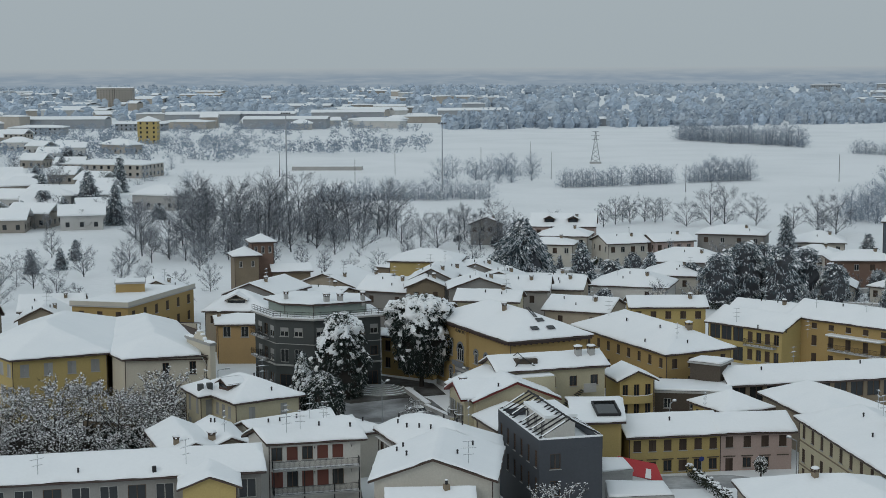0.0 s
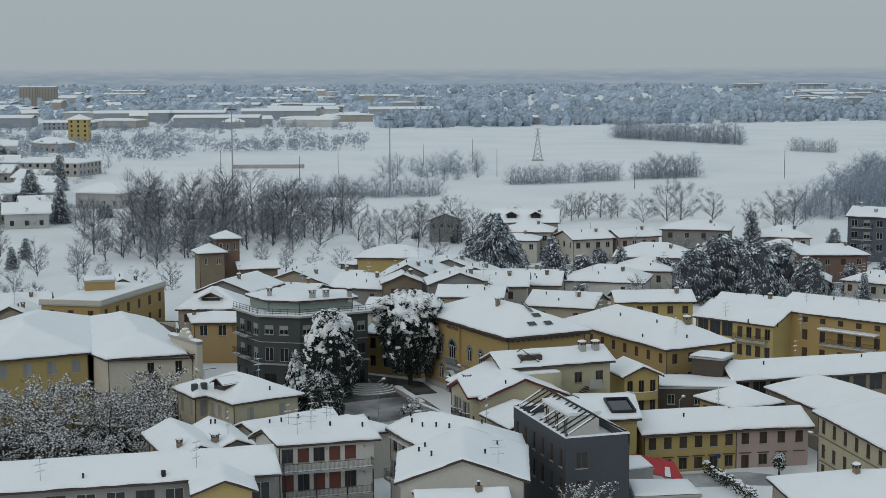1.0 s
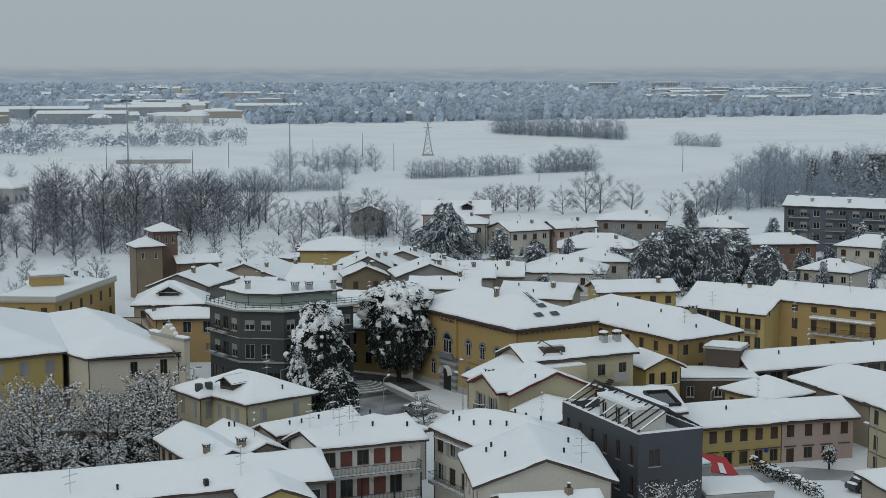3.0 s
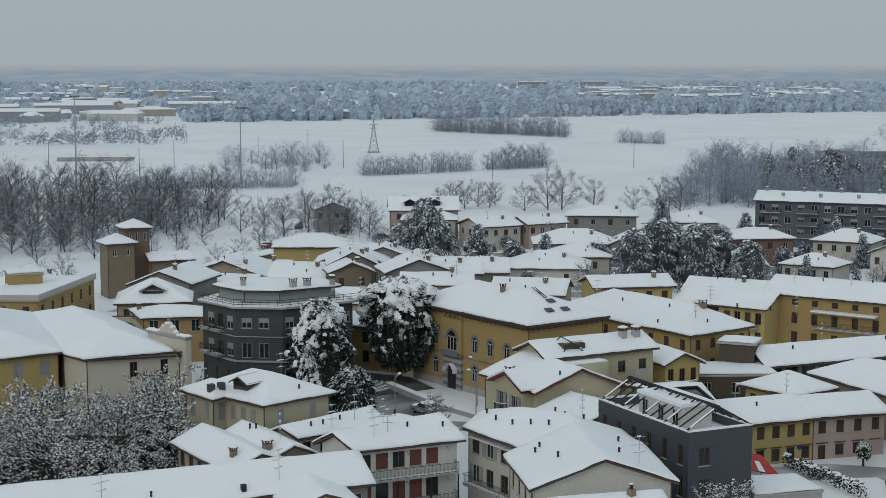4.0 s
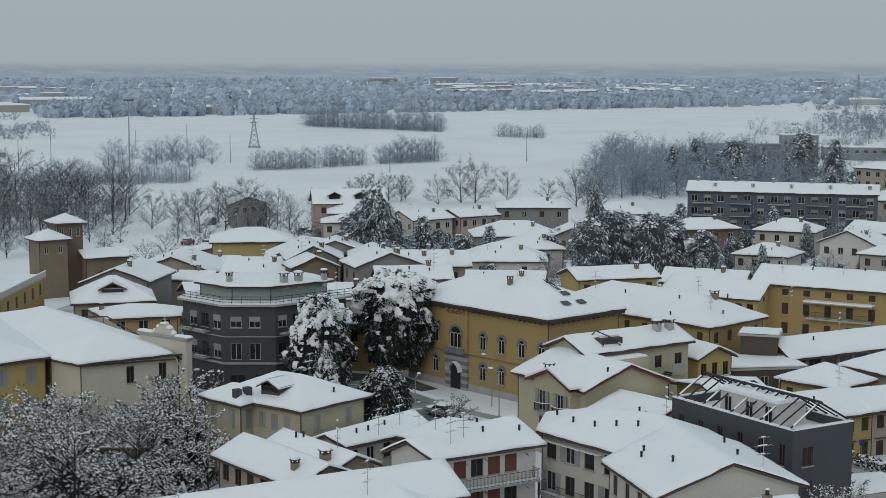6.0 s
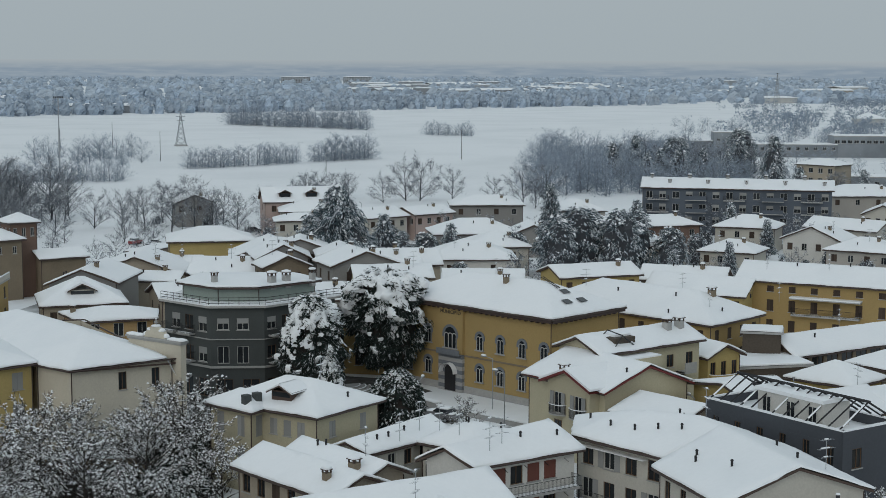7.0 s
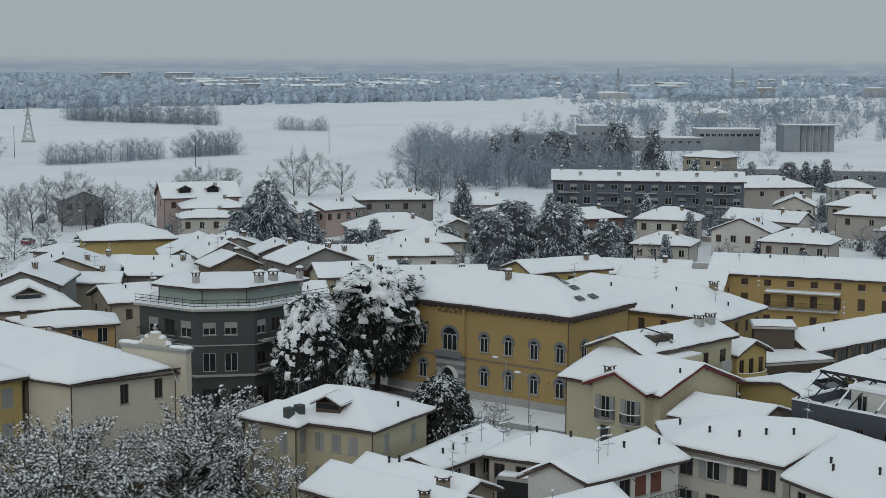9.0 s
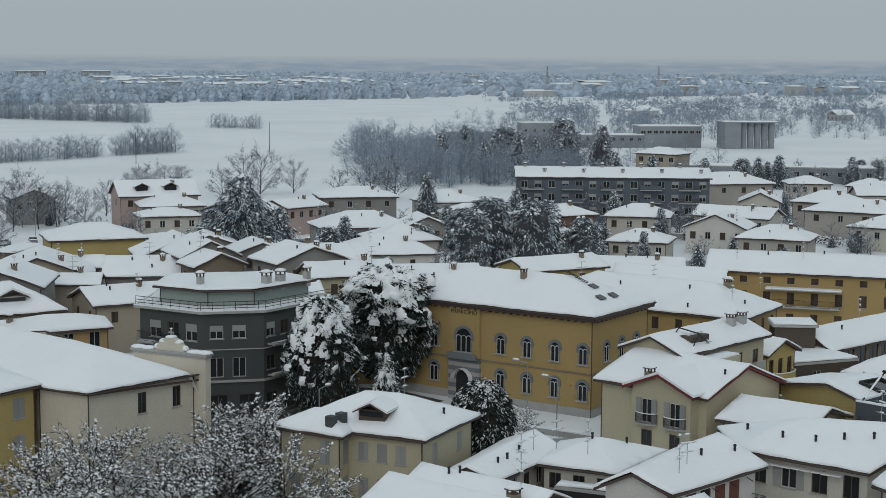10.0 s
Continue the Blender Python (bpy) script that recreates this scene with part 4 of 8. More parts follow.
def conifer_mesh(seed, h, r, clumps, shape, size=1.0, snow=(0.25, 1.0), pad=1.0, bottom=0.1, lump=0.3, strips=40, needles=None, drifts=5, gather=1.3, heavy=0.5, cap=False):
    """Trunk, hanging sheaves of needles round a dark core and the snow draped over them. shape: dome, flat, cone or broad."""
    rng = random.Random(seed)
    wood, green, load = Soup(), Soup(), Soup()
    wood.tube((0, 0, -0.3), (0, 0, h * 0.9), h * 0.02 + 0.1, 0.05, 6)

    def reach(f, az):
        if shape == "dome":
            g = (1 - ((f - 0.4) / 0.6) ** 2) ** 0.5 if f > 0.4 else 0.72 + 0.7 * f
        elif shape == "flat":
            g = (1 - ((f - 0.5) / 0.5) ** 4) ** 0.5 if f > 0.5 else 0.62 + 0.76 * f
        elif shape == "high":
            g = (1 - ((f - 0.5) / 0.5) ** 4) ** 0.5 if f > 0.5 else 0.42 + 1.16 * f
        elif shape == "broad":
            g = (1 - f ** 1.7) ** 0.9
        else:
            g = (1 - f) ** 0.8
        q = noise.noise(Vector((math.cos(az) * 1.4, math.sin(az) * 1.4, f * 3.2 + seed * 7.1)))
        q += 0.5 * noise.noise(Vector((math.cos(az) * 3, math.sin(az) * 3, f * 8 + seed * 3.7)))
        return r * max(g, 0.05) * (1 + lump * q)

    def spot(f, az, k=1.0):
        z = h * (bottom + (1 - bottom) * f)
        q = reach(f, az) * k
        return Vector((q * math.cos(az), q * math.sin(az), z))

    # added dark shell that closes gaps and stands in for shade inside the crown
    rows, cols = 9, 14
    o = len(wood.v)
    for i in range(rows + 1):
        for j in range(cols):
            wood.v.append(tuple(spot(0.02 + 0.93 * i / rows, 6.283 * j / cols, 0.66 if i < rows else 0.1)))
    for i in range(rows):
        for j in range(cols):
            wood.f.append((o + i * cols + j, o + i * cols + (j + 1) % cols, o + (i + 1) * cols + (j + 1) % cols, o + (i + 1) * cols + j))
    for b in range(clumps):
        f = ((b + rng.random()) / clumps) ** (0.8 if shape in ("dome", "flat", "high") else 1.25)
        f = min(f, 0.985)
        az = 2.39996 * b + rng.uniform(-0.5, 0.5)
        c = spot(f, az, rng.uniform(0.8, 1.03))
        out = Vector((math.cos(az), math.sin(az), 0))
        # slope of the outline here: near the top the sheaves lie flat, lower down they hang
        hang = 0.25 + 0.75 * min(1.0, (1 - f) * 1.8) if shape in ("dome", "flat", "high") else 0.7
        fall = (out * (1.15 - hang * 0.6) + Vector((0, 0, -hang))).normalized()
        side = Vector((-out.y, out.x, 0))
        k = size * rng.uniform(0.7, 1.3)
        wood.tube((0, 0, c.z * 0.97), c, 0.05, 0.02, 3, False)
        for _ in range(int(strips * 1.9) if cap else strips):
            a = c + side * rng.uniform(-1, 1) * k + out * rng.uniform(-0.8, 0.25) * k + Vector((0, 0, rng.uniform(-0.4, 0.3) * k))
            e = (fall + side * rng.uniform(-0.9, 0.9) + Vector((0, 0, rng.uniform(-0.5, 0.5)))).normalized() * k * rng.uniform(0.35, 0.95) * (0.7 if cap else 1)
            w = e.cross(Vector((rng.uniform(-1, 1), rng.uniform(-1, 1), rng.uniform(-1, 1)))).normalized() * k * rng.uniform(0.05, 0.12) * (0.6 if cap else 1)
            green.face([a - w, a + w, a + e * 0.6 + w * 0.9, a + e] if not needles and not cap else [a - w, a + w, a + e])
        patch = 0.85 + 2.4 * noise.noise(c * (0.42 / size) + Vector((seed * 5.3, 0, 0)))
        lie = (out * (1.3 - hang * 0.5) + Vector((0, 0, -0.2 - hang * 0.45))).normalized()
        # near trees carry their snow in heaps: a bough is laden or nearly bare
        heap = noise.noise(c * (0.55 / size) + Vector((seed * 5.3, 0, 0))) + (f - heavy) * 1.3
        for _ in range(drifts if needles or cap else drifts * 2):
            if rng.random() > ((snow[0] + (snow[1] - snow[0]) * f ** gather) * patch if needles else (0.4 if cap else 0.95) if heap > 0.06 else 0.07):
                continue
            c = spot(f, az, rng.uniform(0.85, 1.02)) + side * rng.uniform(-0.8, 0.8) * k + Vector((0, 0, rng.uniform(-0.4, 0.4) * k))
            # a drift draped down the bough: thick in the middle, ragged at the rim
            kk = k * pad * rng.choice((0.16, 0.22, 0.3) if cap else (0.16, 0.22, 0.3, 0.4, 0.5)) * ((0.55 + 1.0 * f) if needles else (0.8 + 0.5 * f)) * rng.uniform(0.8, 1.2)
            m, o = 3, len(load.v)
            up = side.cross(lie)
            if up.z < 0:
                up = -up
            base = c + up * 0.2 * k - lie * 0.5 * kk
            for i in range(m + 1):
                u = i / m
                half = kk * 0.62 * math.sin(math.pi * (0.12 + 0.82 * u)) ** 0.7
                mid = base + lie * kk * 1.5 * u + side * rng.uniform(-0.12, 0.12) * kk + Vector((0, 0, -0.35 * kk * u * u))
                for v, lift in ((-1, -0.16), (-0.4, 0.2), (0.4, 0.2), (1, -0.16)):
                    edge = rng.uniform(0.45, 1.45) if abs(v) == 1 else 1
                    tail = 1 if 0 < i < m else 0.25
                    load.v.append(tuple(mid + side * v * half * edge + up * lift * kk * tail))
            for _ in range(0 if needles else 3):
                # needles that stick out of the snow
                a = base + lie * kk * rng.uniform(0.1, 1.4) + side * rng.uniform(-0.5, 0.5) * kk + up * 0.1 * kk
                e = (lie + side * rng.uniform(-0.9, 0.9) + up * rng.uniform(0.2, 0.7)).normalized() * k * rng.uniform(0.3, 0.6)
                w = e.cross(Vector((rng.uniform(-1, 1), rng.uniform(-1, 1), 0.5))).normalized() * k * 0.06
                green.face([a - w, a + w, a + e])
            for i in range(m):
                for v in range(3):
                    load.f.append((o + 4 * i + v, o + 4 * i + v + 1, o + 4 * i + v + 5, o + 4 * i + v + 4))
    if cap:
        # soft connected snow on the upper boughs, thinning to draped lumps lower down
        rows, cols, o = 64, 104, len(load.v)
        deep = []
        for i in range(rows + 1):
            f = 0.1 + 0.895 * (1 - (1 - i / rows) ** 1.5)
            for j in range(cols):
                az = 6.2832 * (j + 0.5 * (i % 2)) / cols
                p = spot(f, az)
                n = Vector((math.cos(az) * (1 - 0.7 * f), math.sin(az) * (1 - 0.7 * f), 0.3 + 0.7 * f)).normalized()
                q = Vector((p.x, p.y, p.z * 1.25)) / size + Vector((seed * 9.1, 0, 0))
                lumps = noise.noise(q * 1.5)
                d = 1.7 * (f - heavy) + 0.9 * noise.noise(q * 0.6) + 1.1 * lumps + 0.6 * noise.noise(q * 3.3) - 0.22
                d = min(d, 0.25 + 0.45 * lumps + 0.3 * noise.noise(q * 2.8))
                deep.append(d)
                load.v.append(tuple(p + n * (max(d, -0.3) * 0.75 + 0.12) * size))
        for i in range(rows):
            for j in range(cols):
                quad = (i * cols + j, i * cols + (j + 1) % cols, (i + 1) * cols + (j + 1) % cols, (i + 1) * cols + j)
                if max(deep[v] for v in quad) > 0:
                    load.f.append(tuple(o + v for v in quad))
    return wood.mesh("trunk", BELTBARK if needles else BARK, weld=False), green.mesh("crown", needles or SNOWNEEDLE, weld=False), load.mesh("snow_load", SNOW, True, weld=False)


def crown_mesh(seed, h, wide, base, limbs, twigs, thick, wood_mat, twig_mat, forks=4, long=0.09, loose=0.028):
    """Leafless tree: trunk, limbs that reach out to an oval crown, forked branches and a haze of fine twigs."""
    rng = random.Random(seed)
    wood, fine = Soup(), Soup()
    rad = h * wide * 0.5
    mid, half = h * (base + 1) / 2, h * (1 - base) / 2
    r = h * 0.013 + 0.04
    lean = Vector((rng.uniform(-0.05, 0.05) * h, rng.uniform(-0.05, 0.05) * h, 0))
    top = Vector((0, 0, h * 0.8)) + lean
    a = Vector((0, 0, -0.3))
    for i in range(4):
        b = Vector((0, 0, -0.3)).lerp(top, (i + 1) / 4) + Vector((rng.uniform(-0.02, 0.02) * h, rng.uniform(-0.02, 0.02) * h, 0))
        wood.tube(a, b, r * (1 - 0.22 * i), r * (1 - 0.22 * (i + 1)), 5, False)
        a = b
    segs = []
    for i in range(limbs):
        el = math.asin(min(0.98, -0.75 + 1.73 * (i + rng.random()) / limbs))
        az = 2.4 * i + rng.uniform(-0.5, 0.5)
        q = rng.uniform(0.75, 1.0) * (1 + 0.25 * noise.noise(Vector((az, el * 2, seed * 3.3))))
        tip = Vector((rad * q * math.cos(el) * math.cos(az), rad * q * math.cos(el) * math.sin(az), mid + half * q * math.sin(el))) + lean * 0.6
        foot = Vector((0, 0, max(0.03 * h, tip.z - rng.uniform(0.55, 0.95) * math.hypot(tip.x, tip.y) - 0.06 * h))) + lean * 0.4
        foot.z = min(foot.z, 0.75 * h)
        knee = foot.lerp(tip, 0.5) + Vector((rng.uniform(-0.04, 0.04) * h, rng.uniform(-0.04, 0.04) * h, 0.02 * h))
        wood.tube(foot, knee, r * 0.32, r * 0.2, 3, False)
        wood.tube(knee, tip, r * 0.2, r * 0.07, 3, False)
        segs += [(foot.lerp(knee, 0.4), knee), (knee, tip), (knee, tip)]
        for _ in range(forks):
            s = knee.lerp(tip, rng.uniform(-0.5, 0.9))
            e = (tip - foot).normalized() + Vector((rng.uniform(-0.9, 0.9), rng.uniform(-0.9, 0.9), rng.uniform(-0.5, 0.8)))
            t = s + e.normalized() * h * rng.uniform(0.08, 0.2)
            wood.tube(s, t, r * 0.16, r * 0.07, 3, False)
            segs += [(s, t)] * 2
    for _ in range(twigs):
        s, t = rng.choice(segs)
        d = (t - s).normalized()
        q = s.lerp(t, rng.uniform(0.1, 1.05)) + Vector((rng.gauss(0, 1), rng.gauss(0, 1), rng.gauss(0, 1))) * h * loose
        e = (d * 0.55 + Vector((rng.gauss(0, 0.8), rng.gauss(0, 0.8), rng.gauss(0.1, 0.7)))).normalized() * h * long * rng.uniform(0.5, 1.2)
        w = e.cross(Vector((rng.uniform(-1, 1), rng.uniform(-1, 1), rng.uniform(-1, 1)))).normalized() * thick
        fine.face([q - w, q + w, q + e])
    return wood.mesh("trunk", wood_mat, weld=False), fine.mesh("crown", twig_mat, weld=False), None


def plant(key, build, x, y, label, name="tree", category="tree", group="", scale=1.0, turn=None, z=None):
    trunk, crown, load = cached(key, build)
    top = tagged(new(name), label, category, group)
    rng = random.Random(int(x * 13 + y * 7))
    top.matrix_basis = pose(x, y, ground_z(x, y) if z is None else z, 0, 0, rng.uniform(0, 360) if turn is None else turn) @ Matrix.Diagonal((scale, scale, scale, 1))
    tr = part("trunk", trunk, None, top)
    if name != "tree":
        tagged(tr, kind="stuff")
    part("crown", crown, None, top)
    if load:
        tagged(part("snow_load", load, None, top, "white drifts of snow"), kind="stuff")
    return top


def bare(x, y, h, k=0, group="", near=False, label=""):
    if near:
        key, build, hh = ("near", k), lambda: bare_mesh(100 + k, 7.5, 1.3, 2600, True, 0.024, (16, 5, 4), 0.1), 7.5
        plant(key, build, x, y, label or "leafless garden tree heavy with fresh snow", group=group, scale=h / hh)
    else:
        slim = (0.75, 0.95, 0.85, 1.05, 0.7)[k % 5]
        key, build, hh = ("far", k), lambda: crown_mesh(200 + k, 16, slim, (0.2, 0.14, 0.26, 0.1, 0.16)[k % 5], 26, 1800, 0.042, BELTBARK, WINTERTWIG, 5, 0.06), 16
        plant(key, build, x, y, label or "tall leafless tree with fine snow-flecked twigs", group=group, scale=h / hh)


def frosted(x, y, h, k=0, group="", label="", z=None):
    small = h < 5.5
    key, build = ("frost", k, small), lambda: crown_mesh(300 + k, 10, (0.95, 0.8, 1.1, 0.7)[k % 4] * (1.3 if small else 1), -0.1 if small else 0.06, 10 if small else 18, 320 if small else 900, 0.08 if small else 0.05, BELTBARK, WINTERTWIG, 2 if small else 4)
    plant(key, build, x, y, label or "leafless tree dusted with snow", group=group, scale=h / 10, z=z)


def grove(name, label, spots, twigs=600, thick=0.08):
    """Trees too many and too far to count, joined: all wood in one mesh and all twigs under it."""
    sets = [cached(("thin", k, twigs), lambda k=k: crown_mesh(350 + k, 10, (1.05, 0.85, 1.2, 0.95)[k], -0.16, 14, twigs, thick, HAZEBARK, HAZETWIG, 2, 0.055, 0.06)) for k in range(4)]
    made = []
    for which, material in ((0, HAZEBARK), (1, HAZETWIG)):
        data = []
        for k in range(4):
            me = sets[k][which]
            co = np.empty(len(me.vertices) * 3)
            me.vertices.foreach_get("co", co)
            data.append((co.reshape(-1, 3), [tuple(p.vertices) for p in me.polygons]))
        vs, fs, off = [], [], 0
        for i, (x, y, h) in enumerate(spots):
            co, faces = data[i % 4]
            a = i * 2.4
            c, sn, sc = math.cos(a), math.sin(a), h / 10
            q = np.stack([co[:, 0] * c - co[:, 1] * sn, co[:, 0] * sn + co[:, 1] * c, co[:, 2]], 1) * sc + (x, y, ground_z(x, y))
            vs.append(q)
            fs += [tuple(v + off for v in f) for f in faces]
            off += len(co)
        me = bpy.data.meshes.new(name)
        me.from_pydata(np.concatenate(vs).tolist(), [], fs)
        me.materials.append(material)
        made.append(me)
    top = tagged(part(name, made[0], None), label, "wood", kind="stuff")
    tagged(part("twigs", made[1], None, top), kind="stuff")


def spruce(x, y, h, k=0, group="", label=""):
    shape = ("cone", "broad", "dome")[k]
    small = h < 5
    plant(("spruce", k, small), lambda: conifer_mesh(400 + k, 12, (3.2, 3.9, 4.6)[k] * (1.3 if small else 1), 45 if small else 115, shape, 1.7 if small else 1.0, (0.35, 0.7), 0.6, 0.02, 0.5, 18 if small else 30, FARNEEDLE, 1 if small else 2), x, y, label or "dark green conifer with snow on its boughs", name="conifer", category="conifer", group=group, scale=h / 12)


# the cedars and the evergreen shrubs round the square
plant(("cedar", 0), lambda: conifer_mesh(1, 12.9, 3.7, 250, "dome", 0.95, (0.18, 1.25), 1.0, 0.0, 0.5, 56, heavy=0.68, cap=True), -16.8, 223.6, "broad dark conifer heavy with snow on the square", name="conifer", category="conifer")
plant(("cedar", 1), lambda: conifer_mesh(2, 14.2, 5.1, 330, "high", 1.1, (0.05, 1.35), 1.1, 0.16, 0.5, 60, None, 5, 2.6, 0.72, True), -5.2, 232.0, "tall spreading cedar heavy with snow on the square", name="cedar", category="cedar")
plant(("cedar", 2), lambda: conifer_mesh(3, 10.9, 2.2, 140, "broad", 0.7, (0.5, 0.9), 1.0, 0.03, 0.35, 45, heavy=0.62, cap=True), -19.8, 201.6, "slim dark conifer with snow pads", name="conifer", category="conifer")
plant(("shrub", 0), lambda: conifer_mesh(4, 10.0, 2.9, 380, "dome", 0.5, (0.2, 0.55), 0.62, 0.3, 0.2, 44, heavy=0.78), -15.5, 191.4, "round evergreen magnolia dusted with snow", name="magnolia", category="magnolia")
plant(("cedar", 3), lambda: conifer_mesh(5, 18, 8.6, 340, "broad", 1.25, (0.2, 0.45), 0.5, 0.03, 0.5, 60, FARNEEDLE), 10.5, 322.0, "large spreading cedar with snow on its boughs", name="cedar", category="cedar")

for i, (x, y, h, k) in enumerate(((52, 316, 11, 2), (58, 321, 13, 2), (65, 317, 12.5, 2), (71, 323, 11.5, 2), (47, 326, 8, 2), (24, 338, 11, 1), (77, 383, 13, 0), (96, 376, 9, 1), (113, 362, 9, 1),
                                  (2, 324, 7, 2), (223, 562, 15.5, 1), (167, 496, 14, 1), (215, 548, 13, 1), (160, 506, 11, 1), (128, 410, 11, 1), (186, 470, 10, 1), (30, 330, 8, 2), (27, 300, 6, 2), (88, 330, 6, 2), (70, 360, 8, 1), (40, 345, 8, 1),
                                  (-120, 480, 13, 0), (-140, 520, 14, 1), (-150, 600, 14, 0), (-95, 500, 10, 1), (62, 326, 12, 2), (55, 325, 11, 2), (76, 317, 9, 2), (168, 425, 12, 1), (205, 450, 9, 1), (215, 445, 9, 2), (225, 440, 10, 1))):
    spruce(x, y, h, k)

# snow-laden trees in the gardens
rng = random.Random(8)
garden = [(-47, 177, 9), (-55, 179, 8.5), (-41, 184, 8.5), (-61, 186, 8), (-50, 190, 8.6), (-66, 178, 8), (-44, 168.5, 7.5), (-57, 168, 7.5), (-38, 200, 6.5), (-33, 199.5, 5),
          (14.5, 150.2, 6.5), (-4.0, 203.5, 5.0), (-70, 190, 7.5), (-52, 160.5, 6.5), (-64, 160, 7), (-74, 172, 8), (-29, 199, 4.5), (-41, 192, 6.5), (-76, 160, 7), (-39.5, 172, 6), (-48, 183.5, 6), (-58, 195, 7.8),
          (-45, 195, 5.5), (-52, 172, 6.5), (-61, 175, 7), (-68, 168, 7), (-38, 165.5, 5), (-25, 203, 4.5), (-30, 207, 5), (-27, 212, 5.5), (-54, 185, 8.5), (-39.5, 203.5, 6), (-45.5, 204.5, 6.5), (-51, 203, 6.5), (-34.5, 197.5, 6), (-58, 201, 6), (-43, 199, 6.5), (-65, 199, 6.5), (-36, 193.8, 9.5), (-32.8, 199.6, 8.5), (-39, 193.5, 8), (-31.2, 203.5, 7), (-52.5, 196.5, 8.6), (-47.5, 192.5, 8.2), (-36.2, 185.5, 7.4), (-34.8, 179.5, 6.2)]
for i, (x, y, h) in enumerate(garden):
    bare(x, y, h * (1.06 if y < 194 else 0.85), i % 4, "garden trees", True)

# dark evergreen shrubs by the cream villa and the lane
for x, y, h in ((-38, 187, 4), (-36.6, 191, 4.6), (-40, 183, 4), (-37.5, 195, 4.2), (-31, 203.5, 4), (-33.5, 201, 4.6), (-43, 188, 3.4), (-36.5, 184, 3), (-27.5, 207, 3.2), (-39.5, 178.5, 3.5)):
    plant(("evergreen", 0), lambda: conifer_mesh(21, 4, 2.0, 75, "dome", 0.55, (0.12, 0.4), 0.6, 0.0, 0.4, 30), x, y, "dark evergreen shrub flecked with snow", name="shrub", category="shrub", group="evergreen shrubs", scale=h / 4)

# the belt of tall bare trees beyond the old villa
for i in range(30):
    t = (i + rng.random()) / 30
    bare(-90 + 58 * t + rng.uniform(-4, 4), 418 + 52 * rng.random() + 8 * t, rng.uniform(10, 20), i % 5, "belt of bare trees")
for x, y, h in ((-92, 402, 15), (-84, 398, 13), (-75, 405, 16), (-68, 410, 14), (-86, 388, 10), (-60, 402, 11), (-53, 412, 14), (-47, 420, 13), (-80, 412, 17), (-40, 440, 15), (-33, 452, 14), (-46, 448, 16), (-28, 462, 13), (-98, 428, 13), (-104, 442, 12)):
    bare(x, y, h, int(h) % 5, "belt of bare trees")
for i in range(40):
    t = rng.random()
    frosted(-92 + 60 * t, 385 + 75 * rng.random(), rng.uniform(4, 9), i % 4, "trees by the fields")
for x, y, h in ((-66, 395, 11), (-78, 392, 10), (-58, 380, 9), (-70, 372, 8), (-34, 420, 10), (-24, 430, 10), (-40, 405, 9), (-20, 400, 7), (-6, 440, 11), (2, 446, 12), (-12, 445, 9),
                (-88, 372, 9), (-96, 360, 9), (-84, 350, 8), (-62, 345, 6), (-102, 340, 9), (8, 432, 10), (20, 440, 9), (-2, 436, 9), (5, 425, 8), (-75, 335, 7), (-66, 330, 6), (-72, 305, 6), (-80, 300, 7), (-62, 318, 5), (-90, 318, 8), (-58, 300, 5), (-95, 290, 7), (-100, 310, 8), (-108, 330, 8), (-60, 336, 5), (-30, 355, 6), (-38, 366, 7), (-25, 370, 6), (-18, 380, 6), (-45, 378, 7), (-14, 395, 6)):
    frosted(x, y, h, int(h) % 4, "trees by the fields")
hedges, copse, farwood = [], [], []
for i in range(60):
    t = i / 59
    hedges.append((-64 + 62 * t, 554 + 18 * t + rng.uniform(-6, 6), rng.uniform(5, 9)))
# hedges and copses out in the field
for i in range(72):
    t = i / 71
    if 0.57 < t < 0.66 or 0.3 < t < 0.34:
        continue
    hedges.append((27 + 82 * t, 621 + 45 * t + rng.uniform(-4, 4), rng.uniform(6.5, 9) if t < 0.75 else rng.uniform(8, 11.5)))
for i in range(18):
    copse.append((198 + 19 * i / 17, 874 - 21 * i / 17 + rng.uniform(-3, 3), rng.uniform(6, 9)))
for i in range(80):
    t = i / 79
    farwood.append((118 + 66 * t, 1052 - 100 * t + rng.uniform(-14, 14), rng.uniform(9, 15)))
for i in range(30):
    copse.append((rng.uniform(-26, 16), rng.uniform(640, 715), rng.uniform(5, 11)))
for x, y, h in ((40, 481, 9), (45, 485, 9), (50, 490, 9), (56, 493, 8), (43, 488, 8), (53, 486, 8), (62, 476, 9), (70, 480, 13), (74, 479, 14), (84, 479, 10), (36, 474, 8), (94, 470, 8), (100, 462, 12), (104, 455, 13), (99, 450, 9)):
    frosted(x, y, h, int(x) % 4, "trees by the fields")
for x, y, h in ((-13, 420, 11), (-7, 417, 12), (-1, 419, 11), (4, 423, 10), (9, 418, 9), (-18, 424, 10)):
    bare(x, y, h, int(h + x) % 5, "trees by the fields")
# trees in front of the works
for i in range(26):
    x = 196 + 90 * rng.random()
    if i % 3:
        frosted(x, 455 - 0.12 * (x - 196) + rng.uniform(-14, 14), rng.uniform(4, 9), i % 4, "trees before the works")
    else:
        spruce(x, 455 - 0.12 * (x - 196) + rng.uniform(-14, 14), rng.uniform(5, 9), (1, 2)[i % 2])
